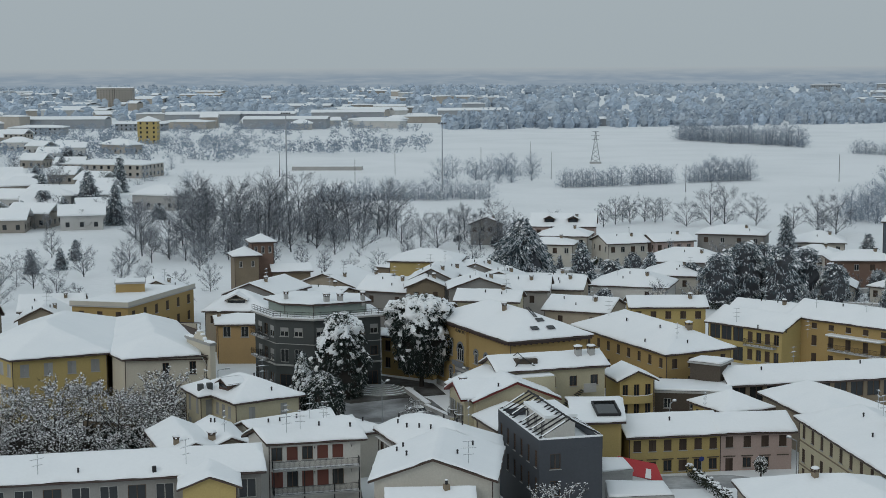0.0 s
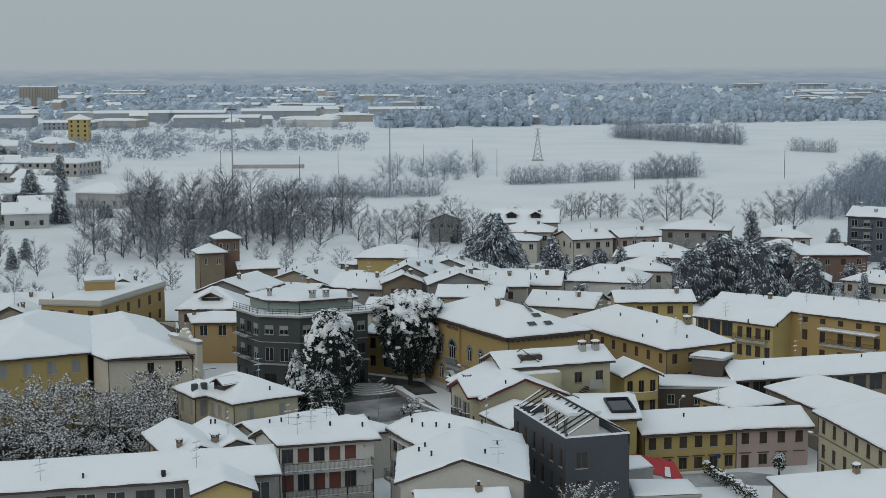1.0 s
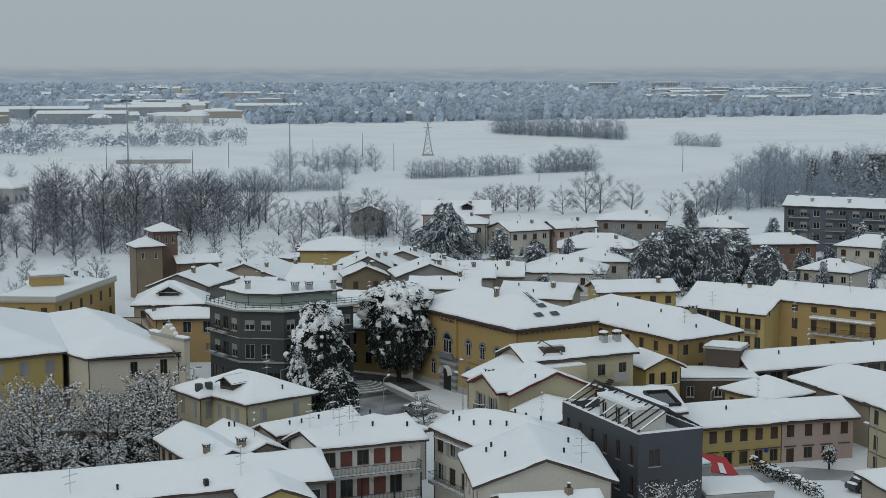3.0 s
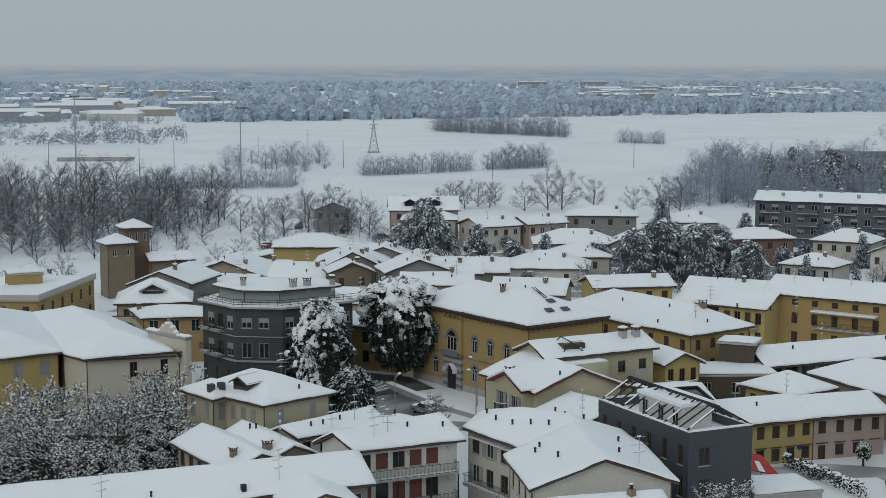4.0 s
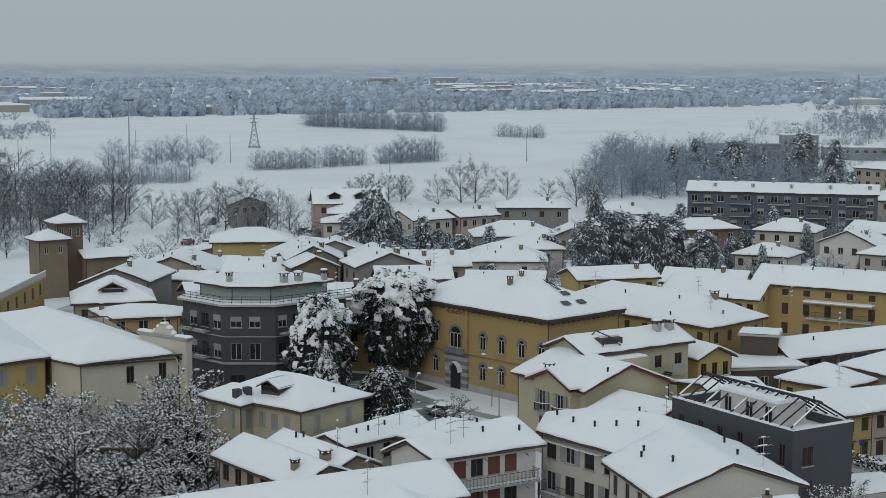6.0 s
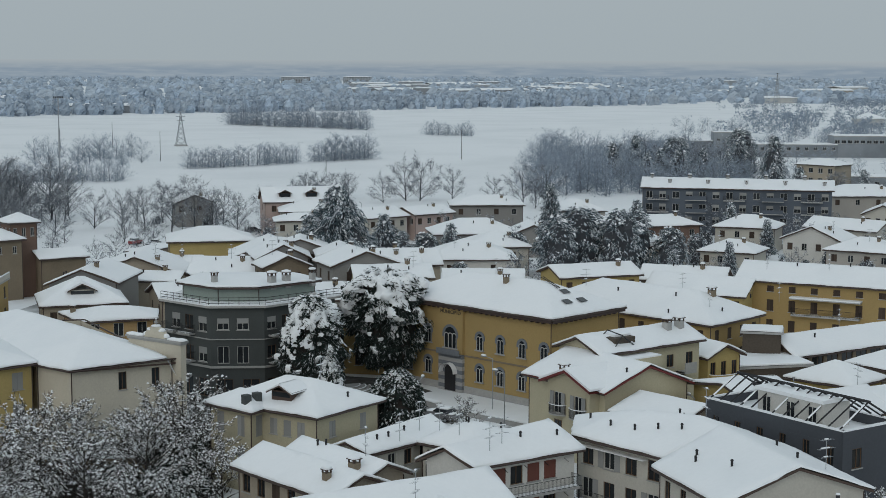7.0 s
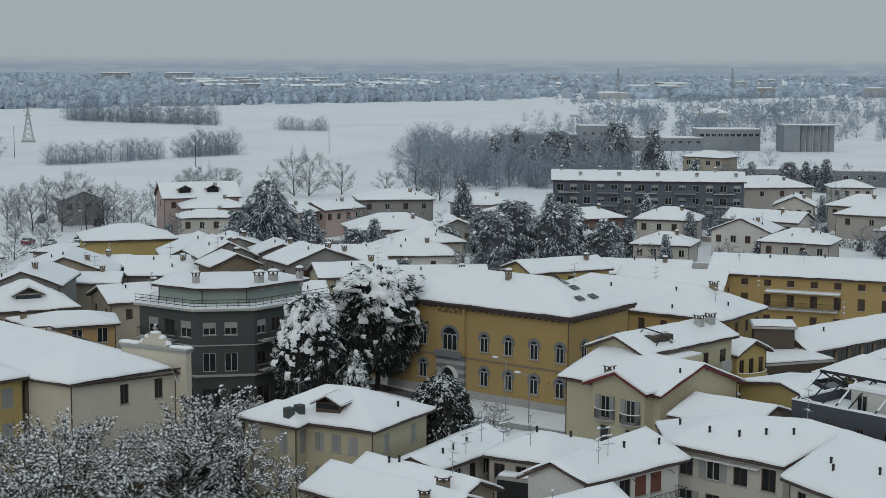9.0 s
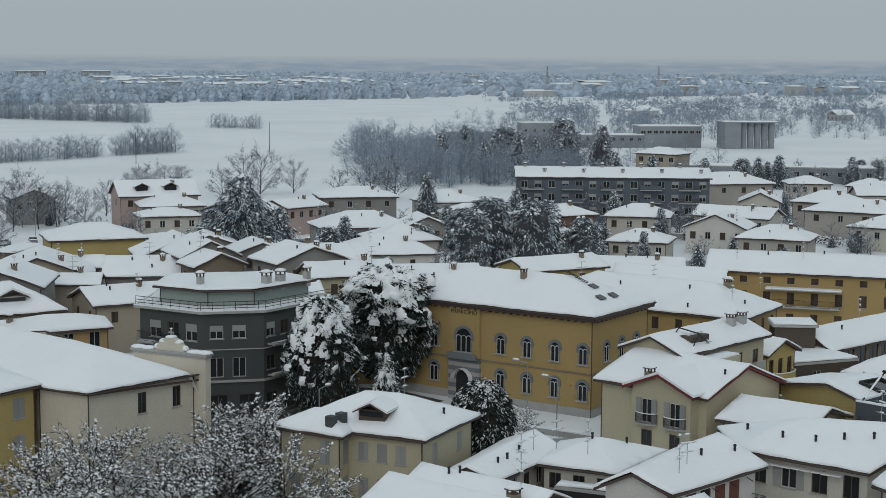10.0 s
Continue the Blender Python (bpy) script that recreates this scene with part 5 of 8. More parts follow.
# the wood beside the apartment block
wood = []
for i in range(60):
    # looser trees towards the works
    wood.append((rng.uniform(165, 260), rng.uniform(470, 640), rng.uniform(4, 11)))
wood = [q for q in wood if q[0] > 190 or q[1] > 500]
for i in range(240):
    y = 478 + 185 * rng.random() ** 1.2
    u = rng.random()
    x = 109 + 0.37 * (y - 490) + 78 * u + rng.uniform(-2, 2)
    wood.append((x, y, rng.uniform(4, 7.5) if u < 0.09 else rng.uniform(8, 13) * (1 + 0.4 * noise.noise(Vector((x * 0.05, y * 0.05, 1))))))
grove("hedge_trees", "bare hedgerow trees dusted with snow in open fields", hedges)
grove("field_copse", "small copses of bare trees paled by painted haze in the fields", copse)
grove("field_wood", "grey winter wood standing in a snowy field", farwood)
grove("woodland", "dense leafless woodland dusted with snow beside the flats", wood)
# trees and shrubs between the villas
for i, (x, y) in enumerate(((30, 372), (48, 372), (60, 380), (66, 368), (72, 352), (64, 345), (90, 362), (98, 358), (58, 352), (84, 352), (78, 335), (100, 335), (110, 340), (118, 338), (126, 356), (134, 348),
                            (118, 322), (100, 312), (94, 306), (126, 318), (132, 305), (140, 345), (152, 352), (160, 368), (170, 372), (180, 378), (188, 388), (176, 360), (150, 378), (160, 342), (20, 378), (8, 376),
                            (-2, 384), (36, 366), (44, 398), (130, 332), (128, 372), (116, 376), (146, 308), (86, 312), (80, 306), (60, 300), (66, 296), (38, 300), (46, 306), (-28, 330), (-34, 322), (-24, 345), (-8, 322), (0, 318))):
    if i % 3 == 0:
        spruce(x, y, 3.5 + (i * 7 % 5), i % 3)
    else:
        frosted(x, y, 3.5 + (i * 5 % 6) * 0.9, i % 4, "garden trees among the villas")

# hedges and shrubs round the villas
rng = random.Random(14)
for k in list(VILLAS):
    for e in (0, 3):
        a, b = Vector(k[e]), Vector(k[(e + 1) % len(k)])
        d = (b - a).normalized()
        for j in range(3):
            q = a.lerp(b, rng.uniform(0, 1)) + Vector((d.y, -d.x)) * rng.uniform(2.0, 5.5)
            if rng.random() < 0.4:
                spruce(q.x, q.y, rng.uniform(1.6, 4.2), rng.choice((0, 2, 2)))
            else:
                frosted(q.x, q.y, rng.uniform(2.0, 4.8), rng.randrange(4), "garden trees among the villas")
# tall trees behind the flats, dark conifers among them
rng = random.Random(77)
for i in range(26):
    y = rng.uniform(508, 548)
    x = 152 + 0.35 * (y - 508) + i * 2.5 + rng.uniform(-2, 2)
    if i % 3 == 0:
        spruce(x, y, rng.uniform(11, 16), (1, 2, 1, 0)[i % 4])
    else:
        frosted(x, y, rng.uniform(10, 15), i % 4, "trees behind the flats")
# trees between the houses at the western edge
centres = [sum((Vector(p) for p in k), Vector((0, 0))) / len(k) for k in VILLAS]
for i in range(34):
    y = rng.uniform(490, 760)
    q = Vector((-0.245 * y - 2 - rng.uniform(0, 55) * (y / 500) ** 2 * 0.5, y))
    if min((q - c).length for c in centres) < 10:
        continue
    if i % 3 == 0:
        spruce(q.x, q.y, rng.uniform(6, 11), (1, 2)[i % 2])
    else:
        frosted(q.x, q.y, rng.uniform(6, 10), i % 4, "trees by the fields")
# gardens at the edge of the town
rng = random.Random(61)
for i in range(30):
    y = rng.uniform(330, 400) if i < 12 else rng.uniform(462, 500)
    x = rng.uniform(-124, -100) if i < 12 else rng.uniform(-165, -108)
    if i % 4:
        frosted(x, y, rng.uniform(4, 8), i % 4, "trees by the fields")
    else:
        spruce(x, y, rng.uniform(3, 7), (1, 2)[i % 2])


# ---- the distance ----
# the blue-grey of these woods is haze painted into the base colour
FARWOOD = flecked("far_hazy_woods", (0.37, 0.44, 0.525), (0.45, 0.515, 0.59), 0.3)
# bluish grey imitates haze over distant walls
FARWALL = mat("far_walls", (0.33, 0.35, 0.37), 0.9, vary=0.2, scale=0.05, fine=0.1, bump=0, second=(0.24, 0.26, 0.285), amount=0.8)
# haze colours go in as emission, fading into the sky tone higher up
DISTANCE = bpy.data.materials.new("glowing_painted_haze")
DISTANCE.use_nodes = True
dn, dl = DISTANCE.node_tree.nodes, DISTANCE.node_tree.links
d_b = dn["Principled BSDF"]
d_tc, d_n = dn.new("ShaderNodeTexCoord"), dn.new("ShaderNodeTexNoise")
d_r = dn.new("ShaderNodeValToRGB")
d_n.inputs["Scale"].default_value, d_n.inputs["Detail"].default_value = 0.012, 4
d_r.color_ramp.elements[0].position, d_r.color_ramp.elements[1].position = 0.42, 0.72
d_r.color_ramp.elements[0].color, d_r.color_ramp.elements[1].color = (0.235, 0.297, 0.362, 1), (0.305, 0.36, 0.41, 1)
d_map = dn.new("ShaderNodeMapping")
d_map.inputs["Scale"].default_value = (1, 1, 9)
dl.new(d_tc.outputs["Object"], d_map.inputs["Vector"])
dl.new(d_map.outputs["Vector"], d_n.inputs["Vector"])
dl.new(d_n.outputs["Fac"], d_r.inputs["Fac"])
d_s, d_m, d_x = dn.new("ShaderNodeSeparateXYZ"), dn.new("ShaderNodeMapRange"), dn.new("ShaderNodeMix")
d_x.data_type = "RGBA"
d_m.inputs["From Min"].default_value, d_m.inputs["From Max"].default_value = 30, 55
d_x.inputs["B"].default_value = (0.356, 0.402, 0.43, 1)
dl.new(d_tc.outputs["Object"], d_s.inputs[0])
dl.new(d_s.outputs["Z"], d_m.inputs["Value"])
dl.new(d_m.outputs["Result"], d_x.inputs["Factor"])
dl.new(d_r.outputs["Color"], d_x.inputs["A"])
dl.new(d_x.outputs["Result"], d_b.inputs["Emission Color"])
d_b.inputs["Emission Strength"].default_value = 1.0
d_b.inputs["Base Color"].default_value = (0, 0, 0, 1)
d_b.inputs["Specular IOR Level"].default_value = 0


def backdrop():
    """The plain's rim as a glowing ring of painted haze, too far to shift."""
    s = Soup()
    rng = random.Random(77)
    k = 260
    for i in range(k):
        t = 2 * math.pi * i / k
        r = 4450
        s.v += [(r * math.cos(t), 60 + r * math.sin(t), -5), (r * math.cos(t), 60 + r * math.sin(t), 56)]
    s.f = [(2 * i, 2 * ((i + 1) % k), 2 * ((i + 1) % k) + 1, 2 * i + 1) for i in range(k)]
    tagged(part("backdrop", s, DISTANCE), "glowing backdrop of painted blue-grey haze and woods on the horizon", "horizon", kind="structure")


backdrop()


# nearer trees of the plain, with a weaker haze tint in their colour
MIDWOOD = flecked("hazy_plain_trees", (0.25, 0.305, 0.375), (0.46, 0.52, 0.58), 0.22)


def far_woods(name, label, spots, blades=40, material=None, body=False, tuft=0.1):
    """Woods too far to count: each tree an oval of ragged tufts, the farthest round a lumpy body."""
    s = Soup()
    rng = random.Random(len(spots))
    for x, y, h, w in spots:
        z = ground_z(x, y)
        if body:
            n, o = 6, len(s.v)
            for f, r in ((0.0, 0.36), (0.4, 0.46), (0.75, 0.3)):
                for i in range(n):
                    t, q = 1.047 * i + f * 2, w * r * rng.uniform(0.7, 1.25)
                    s.v.append((x + q * math.cos(t), y + q * math.sin(t), z + h * f * rng.uniform(0.85, 1.1)))
            s.v.append((x, y, z + h * rng.uniform(0.82, 0.98)))
            s.f += [(o + n * j + i, o + n * j + (i + 1) % n, o + n * (j + 1) + (i + 1) % n, o + n * (j + 1) + i) for j in range(2) for i in range(n)]
            s.f += [(o + 2 * n + i, o + 2 * n + (i + 1) % n, o + 3 * n) for i in range(n)]
        for _ in range(blades):
            # an oval crown of ragged tufts reaching down to the ground
            t, el = rng.uniform(0, 6.283), rng.uniform(-1, 1)
            q = rng.uniform(0.3, 1) ** 0.5
            c = Vector((x + w * 0.5 * q * math.cos(t) * (1 - el * el * 0.7), y + w * 0.5 * q * math.sin(t) * (1 - el * el * 0.7), z + h * (0.48 + 0.46 * el * q)))
            k = tuft * (h + w)
            e = Vector((rng.uniform(-1, 1), rng.uniform(-1, 1), rng.uniform(-0.6, 1))).normalized() * k * rng.uniform(0.6, 1.3)
            d = e.cross(Vector((rng.uniform(-1, 1), rng.uniform(-1, 1), rng.uniform(-1, 1)))).normalized() * k * 0.42
            s.face([c - d, c + d, c + e])
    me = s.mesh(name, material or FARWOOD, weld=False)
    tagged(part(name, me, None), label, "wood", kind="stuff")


rng = random.Random(21)
spots = []
# the long wood behind the open field
for _ in range(1300):
    x = rng.uniform(-60, 640)
    spots.append((x, 1250 + 0.35 * x + rng.uniform(0, 240), rng.uniform(7, 14), rng.uniform(6, 10)))
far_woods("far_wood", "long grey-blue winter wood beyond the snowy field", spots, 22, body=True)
spots = []
for _ in range(8200):
    y = 1500 + 2850 * rng.random() ** 1.1
    x = rng.uniform(-0.6, 1.15) * y
    if noise.noise(Vector((x * 0.004, y * 0.0022, 3))) + 0.5 * noise.noise(Vector((x * 0.012, y * 0.004, 9))) > (-0.25 if x < 0.05 * y else -0.3):
        spots.append((x, y, rng.uniform(8, 15), rng.uniform(10, 19)))
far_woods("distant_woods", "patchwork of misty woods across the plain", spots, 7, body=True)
spots = []
# rows and knots of trees among the houses on both sides of the open fields
for _ in range(200):
    y = rng.uniform(640, 1500)
    x = rng.uniform(-0.42, -0.05) * y - 20
    run, ang = rng.uniform(8, 70), rng.uniform(-0.5, 0.5)
    if -130 < x < -20 and 600 < y < 860:
        continue
    for _ in range(int(run / 5) + 2):
        u = rng.uniform(-0.5, 0.5) * run
        spots.append((x + u * math.cos(ang), y + u * math.sin(ang) + rng.uniform(-4, 4), rng.uniform(3, 9), rng.uniform(3.5, 7)))
for _ in range(110):
    y = rng.uniform(650, 1500)
    x = rng.uniform(0.44, 1.0) * y + 30
    run, ang = rng.uniform(20, 110), rng.uniform(-0.6, 0.6)
    for _ in range(int(run / 5) + 2):
        u = rng.uniform(-0.5, 0.5) * run
        spots.append((x + u * math.cos(ang), y + u * math.sin(ang) + rng.uniform(-6, 6), rng.uniform(4, 11), rng.uniform(4, 9)))
loose = []
for _ in range(330):
    y = rng.uniform(640, 960)
    loose.append((0.36 * y + 20 + rng.uniform(20, 400), y, rng.uniform(5, 11), rng.uniform(5, 9)))
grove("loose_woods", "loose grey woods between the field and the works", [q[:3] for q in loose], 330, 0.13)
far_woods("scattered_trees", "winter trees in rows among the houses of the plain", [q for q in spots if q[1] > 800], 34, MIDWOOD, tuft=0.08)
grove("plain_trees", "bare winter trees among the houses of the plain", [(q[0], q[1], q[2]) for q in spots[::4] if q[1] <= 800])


def far_house_meshes(k):
    def build():
        r = random.Random(k)
        w, d, h = ((13, 11, 4.6), (17, 12, 5.2), (12, 12, 4.0), (40, 22, 6), (70, 30, 8), (24, 12, 11), (14, 12, 9), (13, 12, 15), (24, 18, 26), (60, 18, 15))[k]
        walls, snow = Soup(), Soup()
        walls.prism(rect(-w / 2, -d / 2, 0, w, d), -1, h)
        poly = rect(-w / 2 - 0.9, -d / 2 - 0.9, 0, w + 1.8, d + 1.8)
        sl = 0.12 if w > 20 else 0.42
        pl = roof_planes(poly, h + 0.1, sl, () if k % 2 else (1, 3))
        for f in envelope(poly, pl):
            snow.face([(x, y, z + 0.35) for x, y, z in f])
            snow.face([(x, y, z - 0.15) for x, y, z in reversed(f)])
        for i in range(4):
            a, b = poly[i], poly[(i + 1) % 4]
            for j in range(4):
                p = [(a[0] + (b[0] - a[0]) * t, a[1] + (b[1] - a[1]) * t) for t in (j / 4, (j + 1) / 4)]
                za, zb = lowest(pl, *p[0]), lowest(pl, *p[1])
                snow.face([(*p[0], za - 0.15), (*p[1], zb - 0.15), (*p[1], zb + 0.35), (*p[0], za + 0.35)])
        wins = Soup()
        for i in range(4):
            a, b = rect(-w / 2, -d / 2, 0, w, d)[i], rect(-w / 2, -d / 2, 0, w, d)[(i + 1) % 4]
            fm = facade_frame(a, b)
            n = int(math.hypot(b[0] - a[0], b[1] - a[1]) / 3.5)
            for j in range(n):
                for z in range(int(h / 3)):
                    x = (j + 0.5) / n * math.hypot(b[0] - a[0], b[1] - a[1])
                    wins.box(x - 0.6, x + 0.6, -0.05, 0.02, 1 + 3 * z, 2.5 + 3 * z, fm)
        return walls, snow, wins
    return cached(("farhouse", k), build)


# muted wall tones, with the paling of haze put into the paint
FARTAN = mat("far_tan_walls", (0.36, 0.335, 0.3), 0.9, vary=0.15, scale=0.1, fine=0.3, bump=0, rnd=0.2)
FARPALE = mat("far_pale_walls", (0.46, 0.46, 0.45), 0.9, vary=0.15, scale=0.1, fine=0.3, bump=0, rnd=0.2)
FARCOL = [FARWALL, FARTAN, FARPALE, FARTAN, FARTAN, FARWALL, FARPALE]


def far_house(x, y, ang, k, colour, label, name="far_house", category="house", group="houses on the plain"):
    walls, snow, wins = far_house_meshes(k)
    top = tagged(new(name), label, category, group)
    top.matrix_basis = pose(x, y, ground_z(x, y), 0, 0, ang)
    wm = cached(("fw", k, colour.name), lambda: walls.mesh("wall", colour))
    sm = cached(("fs", k), lambda: snow.mesh("roof", SNOW))
    gm = cached(("fg", k), lambda: wins.mesh("windows", GLASS, weld=False))
    part("wall", wm, None, top)
    part("roof", sm, None, top, "snow-covered roof")
    if y < 1250 or k > 6:
        tagged(part("windows", gm, None, top), kind="stuff")


HOUSELABEL = "house on the plain with a thick snow-covered roof"
for i, (x, y, k, c) in enumerate(((-274, 893, 0, 6), (-249, 874, 0, 6), (-262, 905, 2, 6), (-178, 695, 3, 4), (-181, 572, 1, 4), (-152, 505, 2, 2), (-152, 575, 0, 2), (-117, 532, 1, 2),
                                  (-131, 497, 2, 6), (-149, 462, 2, 4), (-300, 930, 1, 2), (-230, 900, 1, 1), (-210, 640, 0, 2), (-205, 720, 0, 6), (-235, 760, 2, 4), (-165, 620, 2, 1), (-285, 820, 0, 1),
                                  (-142, 540, 0, 2), (-168, 530, 2, 6), (-190, 600, 0, 1), (-128, 470, 0, 2), (-330, 1000, 1, 1), (-310, 960, 6, 4), (-350, 1050, 1, 6))):
    far_house(x, y, (i * 37) % 50 - 25, k, FARCOL[c], HOUSELABEL)
for x, y, k, c, lab in ((-290, 1440, 4, 5, "long industrial shed with a flat snowy roof"), (-240, 1450, 4, 5, "long industrial shed with a flat snowy roof"), (-120, 1330, 3, 6, "pale industrial shed with a snowy roof"),
                        (-85, 1420, 3, 3, "long low yellow building with a snowy roof"), (-160, 1500, 4, 5, "pale industrial shed with a snowy roof"), (-40, 1560, 4, 5, "pale industrial shed with a snowy roof"),
                        (40, 1330, 3, 5, "farm shed with a snowy roof"), (80, 1330, 3, 5, "farm shed with a snowy roof"), (-380, 1300, 4, 5, "industrial shed with a snowy roof"), (-300, 1240, 3, 5, "industrial shed with a snowy roof"),
                        (-360, 1160, 3, 5, "industrial shed with a snowy roof")):
    far_house(x, y, 4, k, FARCOL[c], lab, "shed", "shed", "industrial sheds")
rng = random.Random(31)
for i in range(34):
    y = rng.uniform(470, 900)
    x = -0.2 * y - 30 - rng.uniform(10, 0.2 * y)
    far_house(x, y, rng.uniform(-30, 30), rng.choice((0, 1, 2, 2)), rng.choice(FARCOL), HOUSELABEL)
for i in range(120):
    y = 1250 + 1900 * rng.random() ** 1.4
    x = rng.uniform(-0.44, 0.02) * y - 40
    far_house(x, y, rng.uniform(-30, 30), rng.choice((0, 1, 2, 3, 3, 4, 5, 6)), rng.choice(FARCOL), HOUSELABEL)
for i in range(34):
    y = 1900 + 900 * rng.random()
    far_house(0.3 * y + rng.uniform(-170, 230), y, 6 + rng.uniform(-4, 4), rng.choice((3, 4, 4, 5)), FARCOL[0], "row of far houses with snow-covered roofs", group="far rows of houses")
for i in range(30):
    y = 1500 + 2000 * rng.random()
    far_house(rng.uniform(0.35, 1.0) * y, y, rng.uniform(-30, 30), rng.choice((0, 1, 3, 4, 5)), rng.choice(FARCOL), HOUSELABEL)
for i in range(3):
    y = rng.uniform(800, 950)
    far_house(rng.uniform(0.55, 0.95) * y, y, rng.uniform(-30, 30), rng.choice((0, 1, 2, 2)), rng.choice(FARCOL), HOUSELABEL)


for x, y, ang, k, c, lab in ((-240, 1017, 5, 7, YELLOW, "yellow tower house with a snowy pyramid roof"), (-561, 2094, 5, 8, FARTAN, "beige tower block with snow on its flat roof"),
                             (-533, 2084, 5, 8, FARTAN, "beige tower block with snow on its flat roof"), (650, 3300, 0, 9, FARWALL, "long far block of flats with a snowy roof"), (800, 3350, 0, 9, FARWALL, "long far block of flats with a snowy roof")):
    far_house(x, y, ang, k, c, lab, "apartment_tower", "tower block", "")


# works with silos
WORKS = mat("works_concrete", (0.26, 0.285, 0.31), 0.9, vary=0.2, scale=0.1, fine=0.3, bump=0, second=(0.15, 0.17, 0.19), amount=0.8)
def silo_works():
    top = tagged(new("silo_block"), "grey concrete works with a row of tall round silos", "silos")
    top.matrix_basis = pose(332, 603, 0, 0, 0, -21)
    s = Soup()
    s.box(0, 7, 0, 12, -1, 11)
    part("building", s, WORKS, top)
    for i in range(5):
        c = Soup()
        c.tube((9.2 + 3.1 * i, 4, -1), (9.2 + 3.1 * i, 4, 11), 1.4, 1.4, 14)
        part("silo", c, WORKS, top)
    r = Soup()
    r.box(-0.2, 24, -0.2, 12, 11, 11.4)
    part("roof", r, WORKS, top)
    r = Soup()
    r.box(0, 23.8, 0, 11.8, 11.4, 11.6)
    part("snow_cover", r, SNOW, top)


silo_works()
house("grey works hall with a flat snowy roof", rect(262, 655, -20, 16, 10), 10, 0, (), WORKS, [(0, 0, 1, 4, (3, 6), 1.2, 1.2, "p")], name="works_hall", category="factory", over=0.05)
house("low grey works hall with a flat snowy roof", rect(272, 634, -20, 34, 14), 5.5, 0, (), WORKS, [(0, 0, 1, 9, (3,), 1.6, 1.4, "p")], name="works_hall", category="factory", over=0.05)
house("tall grey works hall with banded walls", rect(303, 624, -21, 27, 14), 9.2, 0, (), WORKS, [(0, 0, 1, 10, (6,), 2.0, 1.4, "p")], name="works_hall", category="factory", over=0.05)
house("long low shed with a flat snowy roof", rect(215, 478, -38, 62, 12), 3.6, 0, (), WORKS, [(0, 0, 1, 14, (2,), 1.6, 1.4, "p")], name="shed", category="shed", over=0.05)
house("long grey works hall with a flat snowy roof", rect(232, 668, -18, 34, 14), 6, 0, (), WORKS, [(0, 0, 1, 10, (3,), 2.0, 1.2, "p")], name="works_hall", category="factory", over=0.05)
house("long low shed with a flat snowy roof", rect(300, 470, -45, 50, 14), 4, 0, (), WORKS, [], name="shed", category="shed", over=0.05)


def lattice_pylon(x, y, h, w):
    top = tagged(new("power_pylon"), "grey steel lattice power pylon in a snowy field", "pylon")
    top.location = (x, y, ground_z(x, y))
    def at(f, i):
        k = w * (1 - f) ** 1.3 + 0.35
        return Vector(((-k, k, k, -k)[i] / 2, (-k, -k, k, k)[i] / 2, h * f))
    n = 7
    for i in range(4):
        leg = Soup()
        for j in range(n):
            leg.tube(at(j / n, i), at((j + 1) / n, i), 0.13, 0.13, 4)
        part("leg", leg, STEEL, top)
        br = Soup()
        for j in range(n):
            br.tube(at(j / n, i), at((j + 1) / n, (i + 1) % 4), 0.08, 0.08, 3)
            br.tube(at(j / n, (i + 1) % 4), at((j + 1) / n, i), 0.08, 0.08, 3)
        tagged(part("bracing", br, STEEL, top), kind="stuff")
    for z, a in ((0.99, 1.6), (0.86, 2.2), (0.74, 1.8)):
        arm = Soup()
        arm.tube((-a, 0, h * z), (a, 0, h * z), 0.14, 0.14, 4)
        part("crossarm", arm, STEEL, top)
    base = Soup()
    base.box(-w / 2 - 0.6, w / 2 + 0.6, -w / 2 - 0.6, w / 2 + 0.6, -0.5, 0.6)
    part("footing", base, CONCRETE, top)


lattice_pylon(48.2, 788.6, 16.5, 4.6)
lattice_pylon(560, 1120, 34, 6)
lattice_pylon(760, 1250, 34, 6)


def mast(name, label, x, y, h, r, lamps=0, category="mast", material=None):
    top = tagged(new(name), label, category)
    top.location = (x, y, ground_z(x, y))
    s = Soup()
    s.tube((0, 0, -0.5), (0, 0, h), r, r * 0.55, 8)
    part("pole", s, material or STEEL, top)
    if lamps:
        b = Soup()
        b.box(-1.8, 1.8, -0.3, 0.3, h - 0.2, h)
        part("platform", b, STEEL, top)
        for i in range(lamps):
            q = Soup()
            q.box(-1.7 + 3.0 * i / (lamps - 1), -1.3 + 3.0 * i / (lamps - 1), -0.5, -0.1, h, h + 0.5)
            part("floodlight", q, IRON, top)
    return top


mast("floodlight_mast", "tall grey floodlight mast at a sports ground", -78.2, 569.6, 32, 0.34, 6)
mast("floodlight_mast", "tall grey floodlight mast at a sports ground", -20.9, 598.9, 27, 0.32, 6)
for x, y, h in ((23.3, 672, 12), (74.7, 600.6, 11), (14.6, 775, 12), (145, 654, 12), (-60, 640, 11), (-48, 700, 11), (-100, 690, 11), (-10, 760, 10)):
    mast("utility_pole", "slender dark wooden utility pole standing in snow", x, y, h, 0.13, 0, "pole", BARK)
# stand of the sports ground
house("low grey stand of a sports ground", rect(-101, 734, 0, 34, 6), 1.8, 0, (), CONCRETE, [], name="sports_stand", category="stand", over=0.05)


# ---- details of the houses ----
def rel(top, m):
    return Matrix.Translation(-Vector(top.location)) @ m


